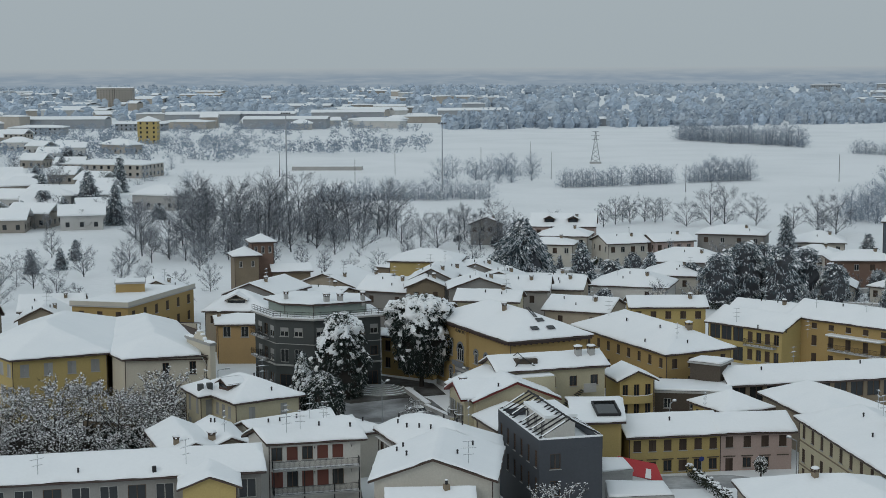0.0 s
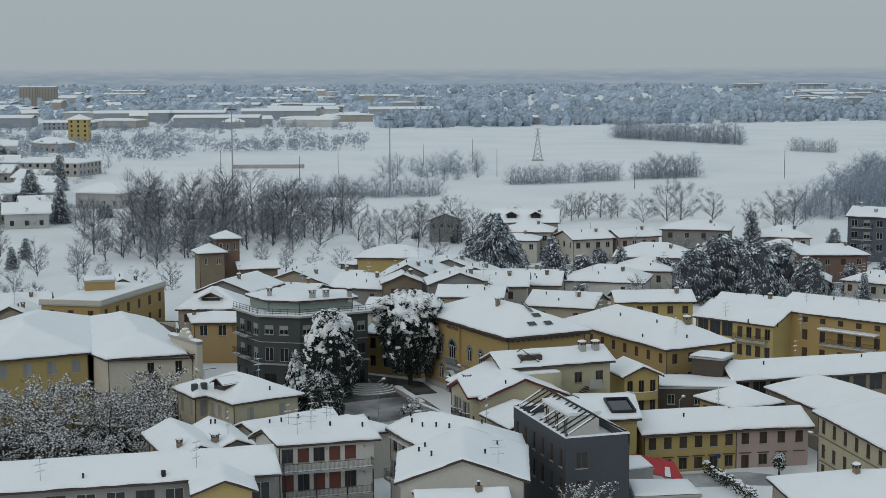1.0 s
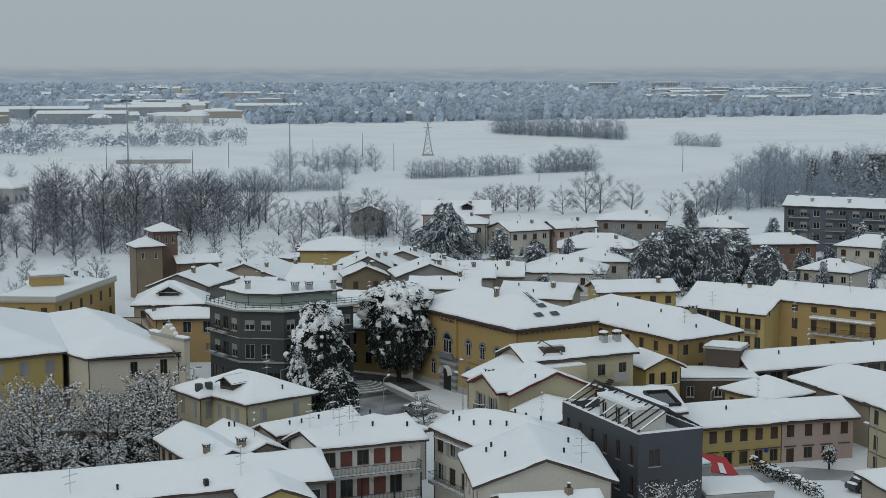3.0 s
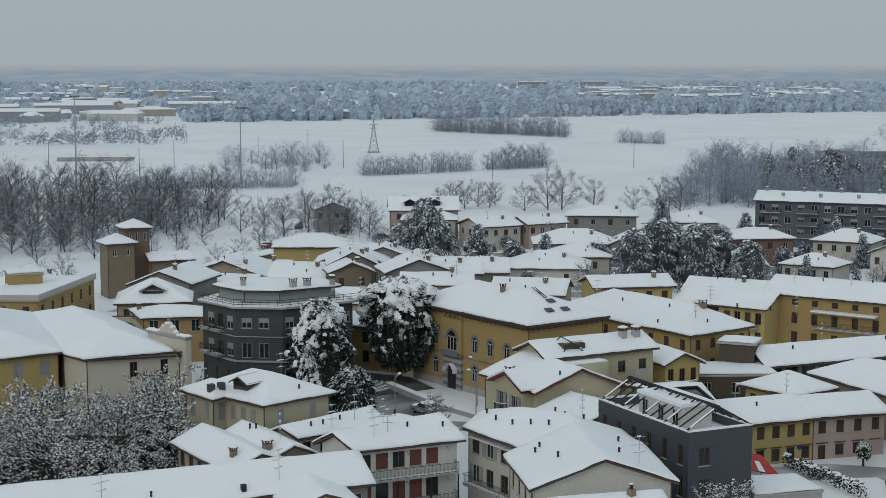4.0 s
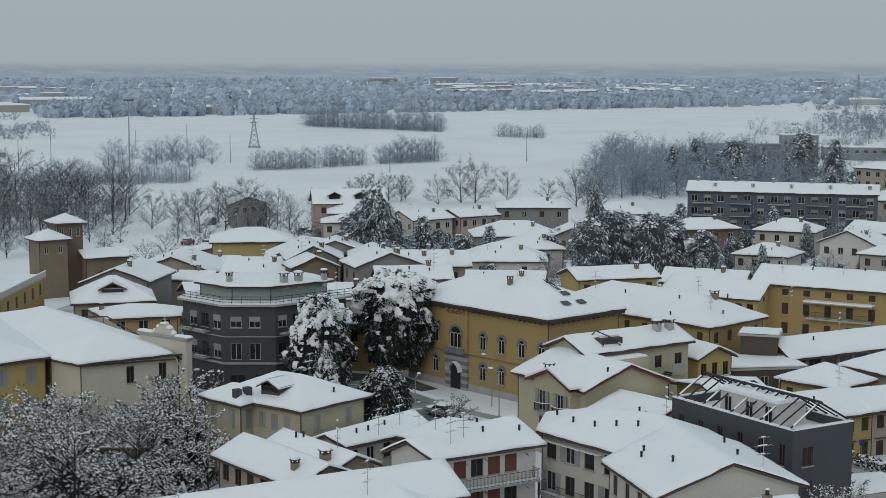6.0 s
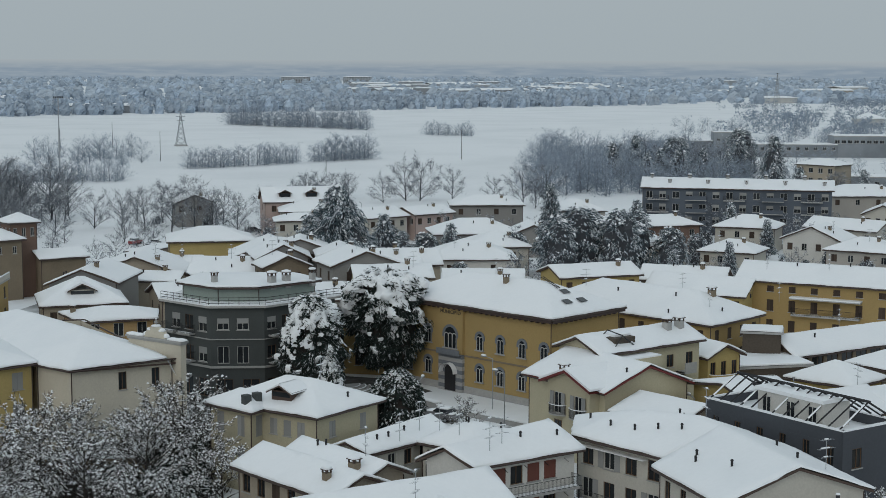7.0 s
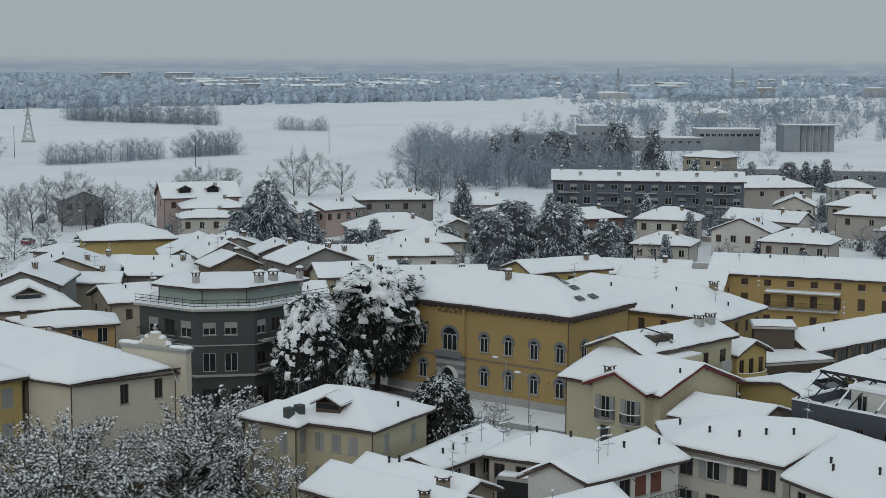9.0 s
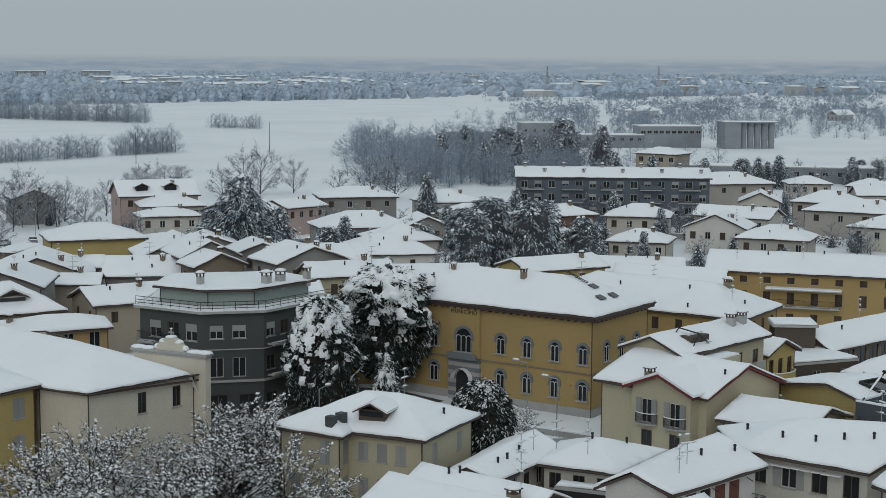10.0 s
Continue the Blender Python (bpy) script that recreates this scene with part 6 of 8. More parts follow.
def side(poly, edge, over, s, z, out=0.0):
    """A place on a wall: s metres along the wall of that edge, at height z, out metres in front of it."""
    q = inset(poly, over) if over else poly
    return facade_frame(q[edge], q[(edge + 1) % len(q)]) @ Matrix.Translation((s, -out, z))


def wall_length(poly, edge, over):
    q = inset(poly, over) if over else poly
    a, b = q[edge], q[(edge + 1) % len(q)]
    return math.hypot(b[0] - a[0], b[1] - a[1])


def railing_soup(w, d, h, gap=0.14):
    """Bars and rails round three sides of a balcony, from x 0 to w and y -d to 0."""
    s = Soup()
    for a, b in (((0, 0), (0, -d)), ((0, -d), (w, -d)), ((w, -d), (w, 0))):
        n = max(int(math.hypot(b[0] - a[0], b[1] - a[1]) / gap), 1)
        for z in (0.08, h):
            s.tube((*a, z), (*b, z), 0.025, 0.025, 4)
        for i in range(n + 1):
            x, y = a[0] + (b[0] - a[0]) * i / n, a[1] + (b[1] - a[1]) * i / n
            s.tube((x, y, 0.08), (x, y, h), 0.012, 0.012, 3, False)
    return s


def balcony(parent, m, w, d, h=1.0, solid=None):
    slab = Soup()
    slab.box(0, w, -d, 0.05, -0.18, 0)
    ob = part("balcony", slab, CONCRETE, parent, m=m)
    if solid:
        s = Soup()
        s.box(0, w, -d, -d + 0.1, 0, h)
        s.box(0, 0.1, -d + 0.1, 0, 0, h)
        s.box(w - 0.1, w, -d + 0.1, 0, 0, h)
        part("parapet", s, solid, ob)
    else:
        part("railing", railing_soup(w, d, h), IRON, ob)
    q = Soup()
    q.box(0.05, w - 0.05, -d + 0.05, -d * 0.45, 0.003, 0.1)
    part("snow_cover", q, SNOW, ob)
    return ob


def round_balcony(parent, m, w, d, h, railed=False):
    s = Soup()
    n = 10
    arc = [(w / 2 * math.cos(math.pi + math.pi * i / n), d * math.sin(math.pi + math.pi * i / n)) for i in range(n + 1)]
    s.prism(arc, -0.15, 0.0)
    ob = part("balcony", s, CONCRETE if railed else YELLOW, parent, m=m)
    r = Soup()
    for (x0, y0), (x1, y1) in zip(arc, arc[1:]):
        if railed:
            for k in range(3):
                u = k / 3
                x, y = x0 + (x1 - x0) * u, y0 + (y1 - y0) * u
                r.tube((x, y, 0), (x, y, h), 0.014, 0.014, 3, False)
            r.tube((x0, y0, h), (x1, y1, h), 0.03, 0.03, 4)
            continue
        r.face([(x0, y0, 0), (x1, y1, 0), (x1, y1, h), (x0, y0, h)])
        r.face([(x0 * 0.93, y0 * 0.9, 0), (x0 * 0.93, y0 * 0.9, h), (x1 * 0.93, y1 * 0.9, h), (x1 * 0.93, y1 * 0.9, 0)])
        r.face([(x0, y0, h), (x1, y1, h), (x1 * 0.93, y1 * 0.9, h), (x0 * 0.93, y0 * 0.9, h)])
    if railed:
        part("railing", r, IRON, ob)
    else:
        part("parapet", r, YELLOW, ob)
    c = Soup()
    for (x0, y0), (x1, y1) in zip(arc, arc[1:]):
        c.tube((x0, y0, h + 0.05), (x1, y1, h + 0.05), 0.05, 0.05, 5)
    part("snow_cap", c, SNOW, ob)


def arch_pts(w, h, n=10):
    r = w / 2
    return [(r * math.cos(math.pi * i / n), h - r + r * math.sin(math.pi * i / n)) for i in range(n + 1)]


def arch_window(parent, m, w, h, lights=2, surround=0.32):
    """A stone-framed round-headed window of two or three lights."""
    def build():
        ring, pane, mull, sill = Soup(), Soup(), Soup(), Soup()
        inner = arch_pts(w, h)
        outer = [(x * (1 + 2 * surround / w), (z - (h - w / 2)) * (1 + 2 * surround / w) + h - w / 2) for x, z in inner]
        k = len(inner)
        for y0, y1 in ((-0.1, 0.0),):
            for i in range(k - 1):
                a, b, c, d = inner[i], inner[i + 1], outer[i + 1], outer[i]
                ring.face([(a[0], y0, a[1]), (d[0], y0, d[1]), (c[0], y0, c[1]), (b[0], y0, b[1])])
                ring.face([(d[0], y0, d[1]), (d[0], y1, d[1]), (c[0], y1, c[1]), (c[0], y0, c[1])])
                ring.face([(a[0], y0, a[1]), (b[0], y0, b[1]), (b[0], y1, b[1]), (a[0], y1, a[1])])
        for sx in (-1, 1):
            x0, x1 = sorted((sx * w / 2, sx * (w / 2 + surround)))
            ring.box(x0, x1, -0.1, 0, h - w / 2 - 0.3, h - w / 2)
            x0, x1 = sorted((sx * w / 2, sx * (w / 2 + 0.1)))
            ring.box(x0, x1, -0.06, 0, 0.0, h - w / 2 - 0.3)
        pane.face([(-w / 2, -0.012, 0), (w / 2, -0.012, 0)] + [(x, -0.012, z) for x, z in inner])
        lw = w / lights
        for i in range(lights + 1):
            x = -w / 2 + lw * i
            mull.box(x - 0.045, x + 0.045, -0.06, -0.02, 0, h - w / 2 - lw * 0.1)
        for i in range(lights):
            cx = -w / 2 + lw * (i + 0.5)
            pts = [(cx + lw / 2 * math.cos(math.pi * j / 8), h - w / 2 - 0.1 + lw / 2 * math.sin(math.pi * j / 8)) for j in range(9)]
            for a, b in zip(pts, pts[1:]):
                mull.tube((a[0], -0.04, a[1]), (b[0], -0.04, b[1]), 0.05, 0.05, 4, False)
        sill.box(-w / 2 - 0.25, w / 2 + 0.25, -0.22, 0.0, -0.14, 0)
        return ring.mesh("window", BAYSTONE), pane.mesh("pane", GLASS), mull.mesh("mullion", FRAMEW, weld=False), sill.mesh("sill", STONE)
    ring, pane, mull, sill = cached(("arch", w, h, lights), build)
    ob = part("window", ring, None, parent, m=m)
    part("pane", pane, None, ob)
    part("mullion", mull, None, ob)
    part("sill", sill, None, ob)
    return ob


def antenna(parent, x, y, z, h=2.2, arms=3, ang=20):
    s = Soup()
    s.tube((0, 0, -0.3), (0, 0, h), 0.03, 0.025, 5)
    part_ob = part("antenna", s, STEEL, parent, m=pose(x, y, z, 0, 0, ang))
    b = Soup()
    for i in range(arms):
        zz = h * (0.98 - 0.28 * i)
        L = 0.55 + 0.25 * (i % 2)
        b.tube((-L, 0, zz), (L, 0, zz), 0.02, 0.02, 4)
        for j in range(5):
            xx = -L + 2 * L * j / 4
            b.tube((xx, -0.22, zz), (xx, 0.22, zz), 0.012, 0.012, 3)
    part("aerial", b, STEEL, part_ob)
    q = Soup()
    for i in range(arms):
        zz = h * (0.98 - 0.28 * i) + 0.03
        L = (0.55 + 0.25 * (i % 2)) * (0.8 if i % 2 else 0.5)
        q.box(-L * 0.8, L * 0.5, -0.07, 0.07, zz, zz + 0.07)
    tagged(part("snow", q, SNOW, part_ob), kind="stuff")
    return part_ob


def vent(parent, x, y, z, h=0.45):
    me = cached(("vent", h), lambda: vent_mesh(h))
    return part("vent_pipe", me, None, parent, m=Matrix.Translation((x, y, z)))


def vent_mesh(h):
    s = Soup()
    s.tube((0, 0, -0.2), (0, 0, h), 0.1, 0.1, 7)
    s.tube((0, 0, h * 0.75), (0, 0, h), 0.15, 0.05, 7)
    return s.mesh("vent_pipe", IRON)


THINGS = {tuple(round(c, 1) for c in o.location[:2]): o for o in scene.objects if o.parent is None and o.type == "EMPTY"}


def thing_of(poly):
    for wing_poly, owner in WINGS:
        if wing_poly is poly:
            return owner
    c = (sum(p[0] for p in poly) / len(poly), sum(p[1] for p in poly) / len(poly))
    return min((o for o in THINGS.values()), key=lambda o: (o.location.x - c[0]) ** 2 + (o.location.y - c[1]) ** 2)


def on_roof(poly, eave, slope, gables, x, y):
    """Height over the thing's base of the roof at a place of the plan."""
    top = thing_of(poly)
    return lowest(roof_planes(poly, eave, slope, gables), x, y) - top.location.z if slope else eave - top.location.z


def fit_out(poly, eave, slope, gables, vents=(), antennas=()):
    top = thing_of(poly)
    for x, y in vents:
        vent(top, x - top.location.x, y - top.location.y, on_roof(poly, eave, slope, gables, x, y) + 0.28)
    for a in antennas:
        x, y = a[:2]
        antenna(top, x - top.location.x, y - top.location.y, on_roof(poly, eave, slope, gables, x, y) + 0.2, a[2] if len(a) > 2 else 2.4, 3, (x * 37) % 90)


# town hall: round-headed windows, entrance bay, band, lettering
hall = thing_of(MUN)
HL = wall_length(MUN, 3, 0.7)
HW = 0.7
zr = 9.1
for s in (1.02, 4.46, 7.96, 11.33, 20.2, 23.6):
    for z, h in ((3.88, 2.0), (-0.05, 2.0)):
        arch_window(hall, rel(hall, side(MUN, 3, HW, HL - s, z)), 1.0, h)
HL0 = wall_length(MUN, 0, HW)
for s in (3.2, 6.6, 10.0):
    for z, h in ((3.88, 2.0), (-0.05, 2.0)):
        arch_window(hall, rel(hall, side(MUN, 0, HW, s, z)), 1.0, h)
for e, L in ((3, HL), (0, HL0)):
    b = Soup()
    b.box(0.02, L - 0.02, -0.09, 0.0, 0, 0.2)
    part("string_course", b, OLDWALL, hall, m=rel(hall, side(MUN, e, HW, 0, 2.75)))
    b = Soup()
    b.box(0.02, L - 0.02, -0.09, 0.0, 0, 1.0)
    part("plinth", b, STONE, hall, m=rel(hall, side(MUN, e, HW, 0, -1.9)))
    b = Soup()
    b.box(-0.5, L + 0.5, -0.66, 0.0, 0, 0.3)
    part("eaves_soffit", b, GUTTER, hall, m=rel(hall, side(MUN, e, HW, 0, zr - 0.5)))
    b = Soup()
    for i in range(int(L / 0.9)):
        b.box(0.3 + 0.9 * i, 0.5 + 0.9 * i, -0.6, -0.02, -0.16, 0)
    tagged(part("eaves_bracket", b, GUTTER, hall, m=rel(hall, side(MUN, e, HW, 0, zr - 0.5))), kind="stuff")
BAY = side(MUN, 3, HW, HL - 18.0, 0)
bay = Soup()
bay.box(0, 4.1, -0.4, 0, 3.0, zr - 0.22)
bay_ob = part("entrance_bay", bay, OCHRE, hall, m=rel(hall, BAY))
for i in range(10):
    low = Soup()
    low.box(0.02 * (i % 2), 4.1 - 0.02 * (i % 2), -0.42 - 0.03 * (i % 2), 0, -1.9 + 0.48 * i, -1.9 + 0.48 * (i + 1) - 0.004)
    part("stone_course", low, BAYSTONE if i % 2 else STONE, bay_ob)
arch_window(hall, rel(hall, BAY @ Matrix.Translation((2.05, -0.4, 3.66))), 2.0, 2.6, 3)
bal = Soup()
bal.box(0.1, 4.0, -0.95, -0.4, 2.85, 3.0)
bal.box(0.1, 4.0, -0.95, -0.85, 3.0, 3.55)
part("balcony", bal, BAYSTONE, bay_ob)
door = Soup()
door.face([(2.05 - 0.95, -0.46, -1.7), (2.05 + 0.95, -0.46, -1.7)] + [(2.05 + x, -0.46, z - 1.7) for x, z in arch_pts(1.9, 3.3)])
part("door", door, IRON, bay_ob, "dark arched doorway")
hood = Soup()
for i in range(8):
    a, b = [(2.05 + 1.25 * math.cos(math.pi * t / 8), 0.55 + 1.25 * math.sin(math.pi * t / 8)) for t in (i, i + 1)]
    hood.face([(a[0], -0.45, a[1]), (b[0], -0.45, b[1]), (b[0], -1.25, b[1]), (a[0], -1.25, a[1])])
part("door_hood", hood, WHITEPAINT, bay_ob, "white arched door hood")
txt = bpy.data.curves.new("lettering", "FONT")
txt.body, txt.size, txt.extrude, txt.align_x = "MUNICIPIO", 0.62, 0.02, "CENTER"
txt.space_character = 1.15
txt.materials.append(IRON)
lett = new("lettering", txt)
lett.parent = bay_ob
lett.matrix_basis = Matrix.Translation((2.05, -0.43, zr - 1.2)) @ pose(0, 0, 0, 90, 0, 0)
for x, y in ((12.45, 215.4), (14.8, 216.5), (13.2, 218.0)):
    z = lowest(roof_planes(MUN, 9.1, 0.42, ()), x, y) - hall.location.z + 0.36
    s = Soup()
    s.box(-0.6, 0.6, -0.45, 0.45, 0, 0.06)
    part("skylight", s, GLASS, hall, m=Matrix.Translation((x - hall.location.x, y - hall.location.y, z)) @ pose(0, 0, 0, 22, 0, 27.7))
lad = Soup()
for i in range(9):
    lad.box(-0.25, 0.25, 0.32 * i, 0.32 * i + 0.06, 0, 0.06)
for x in (-0.25, 0.2):
    lad.box(x, x + 0.06, 0, 2.9, 0, 0.06)
part("roof_ladder", lad, IRON, hall, m=Matrix.Translation((12.6 - hall.location.x, 218.4 - hall.location.y, lowest(roof_planes(MUN, 9.1, 0.42, ()), 12.6, 218.4) - hall.location.z + 0.45)) @ pose(0, 0, 0, 22, 0, 27.7))


def flag(x, y, z, colours, lean):
    top = tagged(new("flag"), "furled flag on a slanting pole at the town hall", "flag", "flags at the town hall")
    top.matrix_basis = pose(x, y, z, 0, lean, 200)
    s = Soup()
    s.tube((0, 0, 0), (0, 0, 3.0), 0.03, 0.02, 6)
    part("pole", s, STEEL, top)
    for i, c in enumerate(colours):
        s = Soup()
        for j in range(5):
            s.tube((0.05 + 0.1 * i, 0.03 * (j % 2), 2.9 - 0.4 * j), (0.08 + 0.1 * i, 0.03 * ((j + 1) % 2), 2.5 - 0.4 * j), 0.07, 0.08, 5)
        part("cloth", s, c, top)


GREENCLOTH = mat("green_cloth", (0.05, 0.16, 0.06), 0.9)
BLUECLOTH = mat("blue_cloth", (0.03, 0.05, 0.2), 0.9)
fm = side(MUN, 3, HW, HL - 3.1, 0.4, 0.1)
for i, c in enumerate(((BLUECLOTH,), (GREENCLOTH, WHITEPAINT, RED), (RED, WHITEPAINT))):
    p = fm @ Vector((0.6 * i, 0, 0))
    flag(p.x, p.y, p.z, c, -22)

# dark apartment house: attic storey set back behind a railed terrace
dk = thing_of(DARK)
band = Soup()
o, q = inset(DARK, -0.35), inset(DARK, 0.25)
band.prism([(x - dk.location.x, y - dk.location.y) for x, y in o], 9.42 + 1.8, 9.68 + 1.8)
part("cornice", band, CONCRETE, dk, "pale cornice edged with snow")
edge_snow = Soup()
for i in range(len(o)):
    a, b = o[i], o[(i + 1) % len(o)]
    f = facade_frame(a, b)
    L = math.hypot(b[0] - a[0], b[1] - a[1])
    edge_snow.box(0, L, 0.0, 0.3, 9.68, 9.8, f)
edge_snow.v = [(x - dk.location.x, y - dk.location.y, z + 1.8) for x, y, z in edge_snow.v]
part("cornice_snow", edge_snow, SNOW, dk)
for i in (5, 0, 1):
    a, b = inset(DARK, -0.15)[i], inset(DARK, -0.15)[(i + 1) % 6]
    L = math.hypot(b[0] - a[0], b[1] - a[1])
    r = Soup()
    for z in (0.3, 0.6, 0.95):
        r.tube((0, 0, z), (L, 0, z), 0.035, 0.035, 4)
    for j in range(int(L / 1.2) + 1):
        r.tube((min(j * 1.2, L), 0, 0), (min(j * 1.2, L), 0, 0.95), 0.03, 0.03, 4)
    part("railing", r, IRON, dk, m=rel(dk, facade_frame(a, b) @ Matrix.Translation((0, 0, 9.7))))
house("green-grey attic storey with a snowy roof over a terrace", inset(DARK, 1.5), 11.6, 0.06, (), GREENGREY,
      [(5, 0, 1, 3, (0.15,), 1.0, 1.9, "b-s"), (0, 0, 1, 3, (0.15,), 1.4, 1.9, "-b-"), (1, 0, 1, 5, (0.15,), 2.0, 2.0, "bbbb-")],
      [(-26.7, 233.0, 1.4, "cap", 0.6, CONCRETE), (-20, 231, 1.4, "cap", 0.8, CONCRETE), (-18, 232, 1.3, "cap", 0.8, CONCRETE), (-14.5, 233, 1.4, "cap", 0.6, CONCRETE)], over=0.7, base=9.6, name="attic_storey", category="attic")
for e, s, w in ((5, 3.2, 2.4), (1, 0.6, 3.0), (5, 0.4, 2.2)):
    for z in (9.6 - 3.6, 9.6 - 6.9):
        balcony(dk, rel(dk, side(DARK, e, 0.25, s, z)), w, 1.0)
b = Soup()
for i in (5, 0, 1):
    a, c = inset(DARK, 0.05)[i], inset(DARK, 0.05)[(i + 1) % 6]
    L = math.hypot(c[0] - a[0], c[1] - a[1])
    b.box(0, L, 0.0, 0.25, 2.05, 2.3, facade_frame(a, c))
    b.box(0, L, 0.05, 0.25, 5.5, 5.6, facade_frame(a, c))
b.v = [(x - dk.location.x, y - dk.location.y, z + 1.8) for x, y, z in b.v]
part("storey_band", b, CONCRETE, dk)

# white house with balconies
wb = thing_of(B2)
L = wall_length(B2, 0, 0.55)
for z in (6.3 - 2.9, 6.3 - 5.8):
    balcony(wb, rel(wb, side(B2, 0, 0.55, 0.3, z)), L - 0.6, 1.15, 0.95)
    aw = Soup()
    for i in range(5):
        aw.tube((0.9 + 2.1 * i, -0.02, 2.3), (0.9 + 2.1 * i, -0.6, 2.1), 0.03, 0.03, 4)
    tagged(part("awning_arm", aw, IRON, wb, m=rel(wb, side(B2, 0, 0.55, 0, z))), kind="stuff")
    # dark posts that carry the balconies
    for x in (0.35, 3.8, 7.2, L - 0.35):
        s = Soup()
        s.box(x - 0.06, x + 0.06, -1.12, -1.0, -2.9, 0)
        part("balcony_post", s, IRON, wb, m=rel(wb, side(B2, 0, 0.55, 0, z)))
fit_out(B2, 6.3, 0.5, (1, 3), [(-12.5, 164.6), (-9.0, 165.2)], [(-15.9, 162.6, 2.8), (-14.5, 163.6, 2.2)])
fit_out(FAN, 6.75, 0.35, (0, 2), [(-2.6, 152.4), (-2.0, 153.4), (-1.3, 149.0), (4.0, 148.5), (5.4, 154)], [(5.2, 146.4, 2.4)])
fit_out(FANB, 6.55, 0.38, (1,), [(-3.6, 166.3), (-2.4, 164.0), (-0.9, 162.6), (0.5, 161.0), (1.8, 164.0), (4.0, 161.5), (-3.8, 170.2), (3.2, 166.0)], [(4.6, 164.6, 3.0)])
fit_out(B2B, 3.7, 0.42, (1, 3), [(-19.5, 180.2), (-17.6, 181.6), (-20.8, 179.4)], [(-18.6, 179.6, 2.6), (-16.0, 182.0, 2.8)])
fit_out(B2C, 3.8, 0.4, (), [(-12.0, 179.5), (-9.0, 179.0)], [(-13.4, 178.0, 2.8), (-14.2, 181.4, 2.4)])
fit_out(B6B, 4.2, 0.45, (0, 2), [(-27.2, 175.5), (-26.6, 174.9)], [(-24.4, 169.8, 2.6)])
# balcony on the courtyard side of the wide house
fanh = thing_of(FAN)
balcony(fanh, rel(fanh, side(FANB, 0, 0.55, 0.6, 6.55 - 5.3)), 7.6, 1.1)
s = Soup()
for i in range(9):
    s.box(0.9 + 0.8 * i, 1.6 + 0.8 * i, -0.75, 0.0, 6.55 - 0.62 - 0.02 * (i % 2), 6.55 - 0.55 - 0.02 * (i % 2))
tagged(part("awning", s, WHITEPAINT, fanh, m=rel(fanh, side(FANB, 0, 0.55, 0, 0))), kind="stuff")
fit_out(B1, 5.2, 0.5, (1, 3), [(-36, 149.5)], [(-25.2, 152.6, 2.8), (-40, 148.5)])
fit_out(HIP, 6.1, 0.45, (), [(-21.6, 187.0), (-24.4, 190.2)], [(-23.4, 190.6, 2.6)])
fit_out(B17, 6.6, 0.45, (), [(31.5, 225), (27, 233), (29, 222), (35, 219)], [(24.5, 238), (33.5, 219.5)])
fit_out(B31, 3.0, 0.34, (1, 3), [(29, 183)], [(33.8, 186.5)])
fit_out(B32, 5.7, 0.42, (), [(50, 170), (49.5, 163)], [(55, 176), (53.5, 178), (52, 169)])
fit_out(B28, 3.2, 0.5, (1, 3), [(45, 213.5), (60, 218)], [(50, 216)])
fit_out(LH, 5.8, 0.4, (0, 2), [(7.6, 187.6)], [(12.0, 196.0)])
fit_out(B20, 6.4, 0.42, (1, 3), [(64, 250), (70, 245)], [(60, 252), (67, 246)])
fit_out(B19, 4.6, 0.36, (1, 3), [(50, 250), (54, 246)], [(47, 254), (57, 243)])

# brown bands between the storeys of the large cream house
big = thing_of(B32)
for e in (3, 0):
    L = wall_length(B32, e, 0.55)
    for z in (2.95, 0.05):
        s = Soup()
        s.box(0.02, L - 0.02, -0.06, 0.0, 0, 0.16)
        part("storey_band", s, OLDWALL, big, m=rel(big, side(B32, e, 0.55, 0, z)))
# lintels of the row houses
for poly, n in ((B31, 6), (B31P, 4)):
    row = thing_of(poly)
    L = wall_length(poly, 0, 0.55)
    for i in range(n):
        x = L * (i + 0.5) / n
        s = Soup()
        s.box(x - 0.75, x + 0.75, -0.14, 0.0, 0, 0.1)
        part("lintel", s, DARKWOOD, row, m=rel(row, side(poly, 0, 0.55, 0, 0.02)))

# villa with the two square flues: its dark dormer
hv = thing_of(HIP)


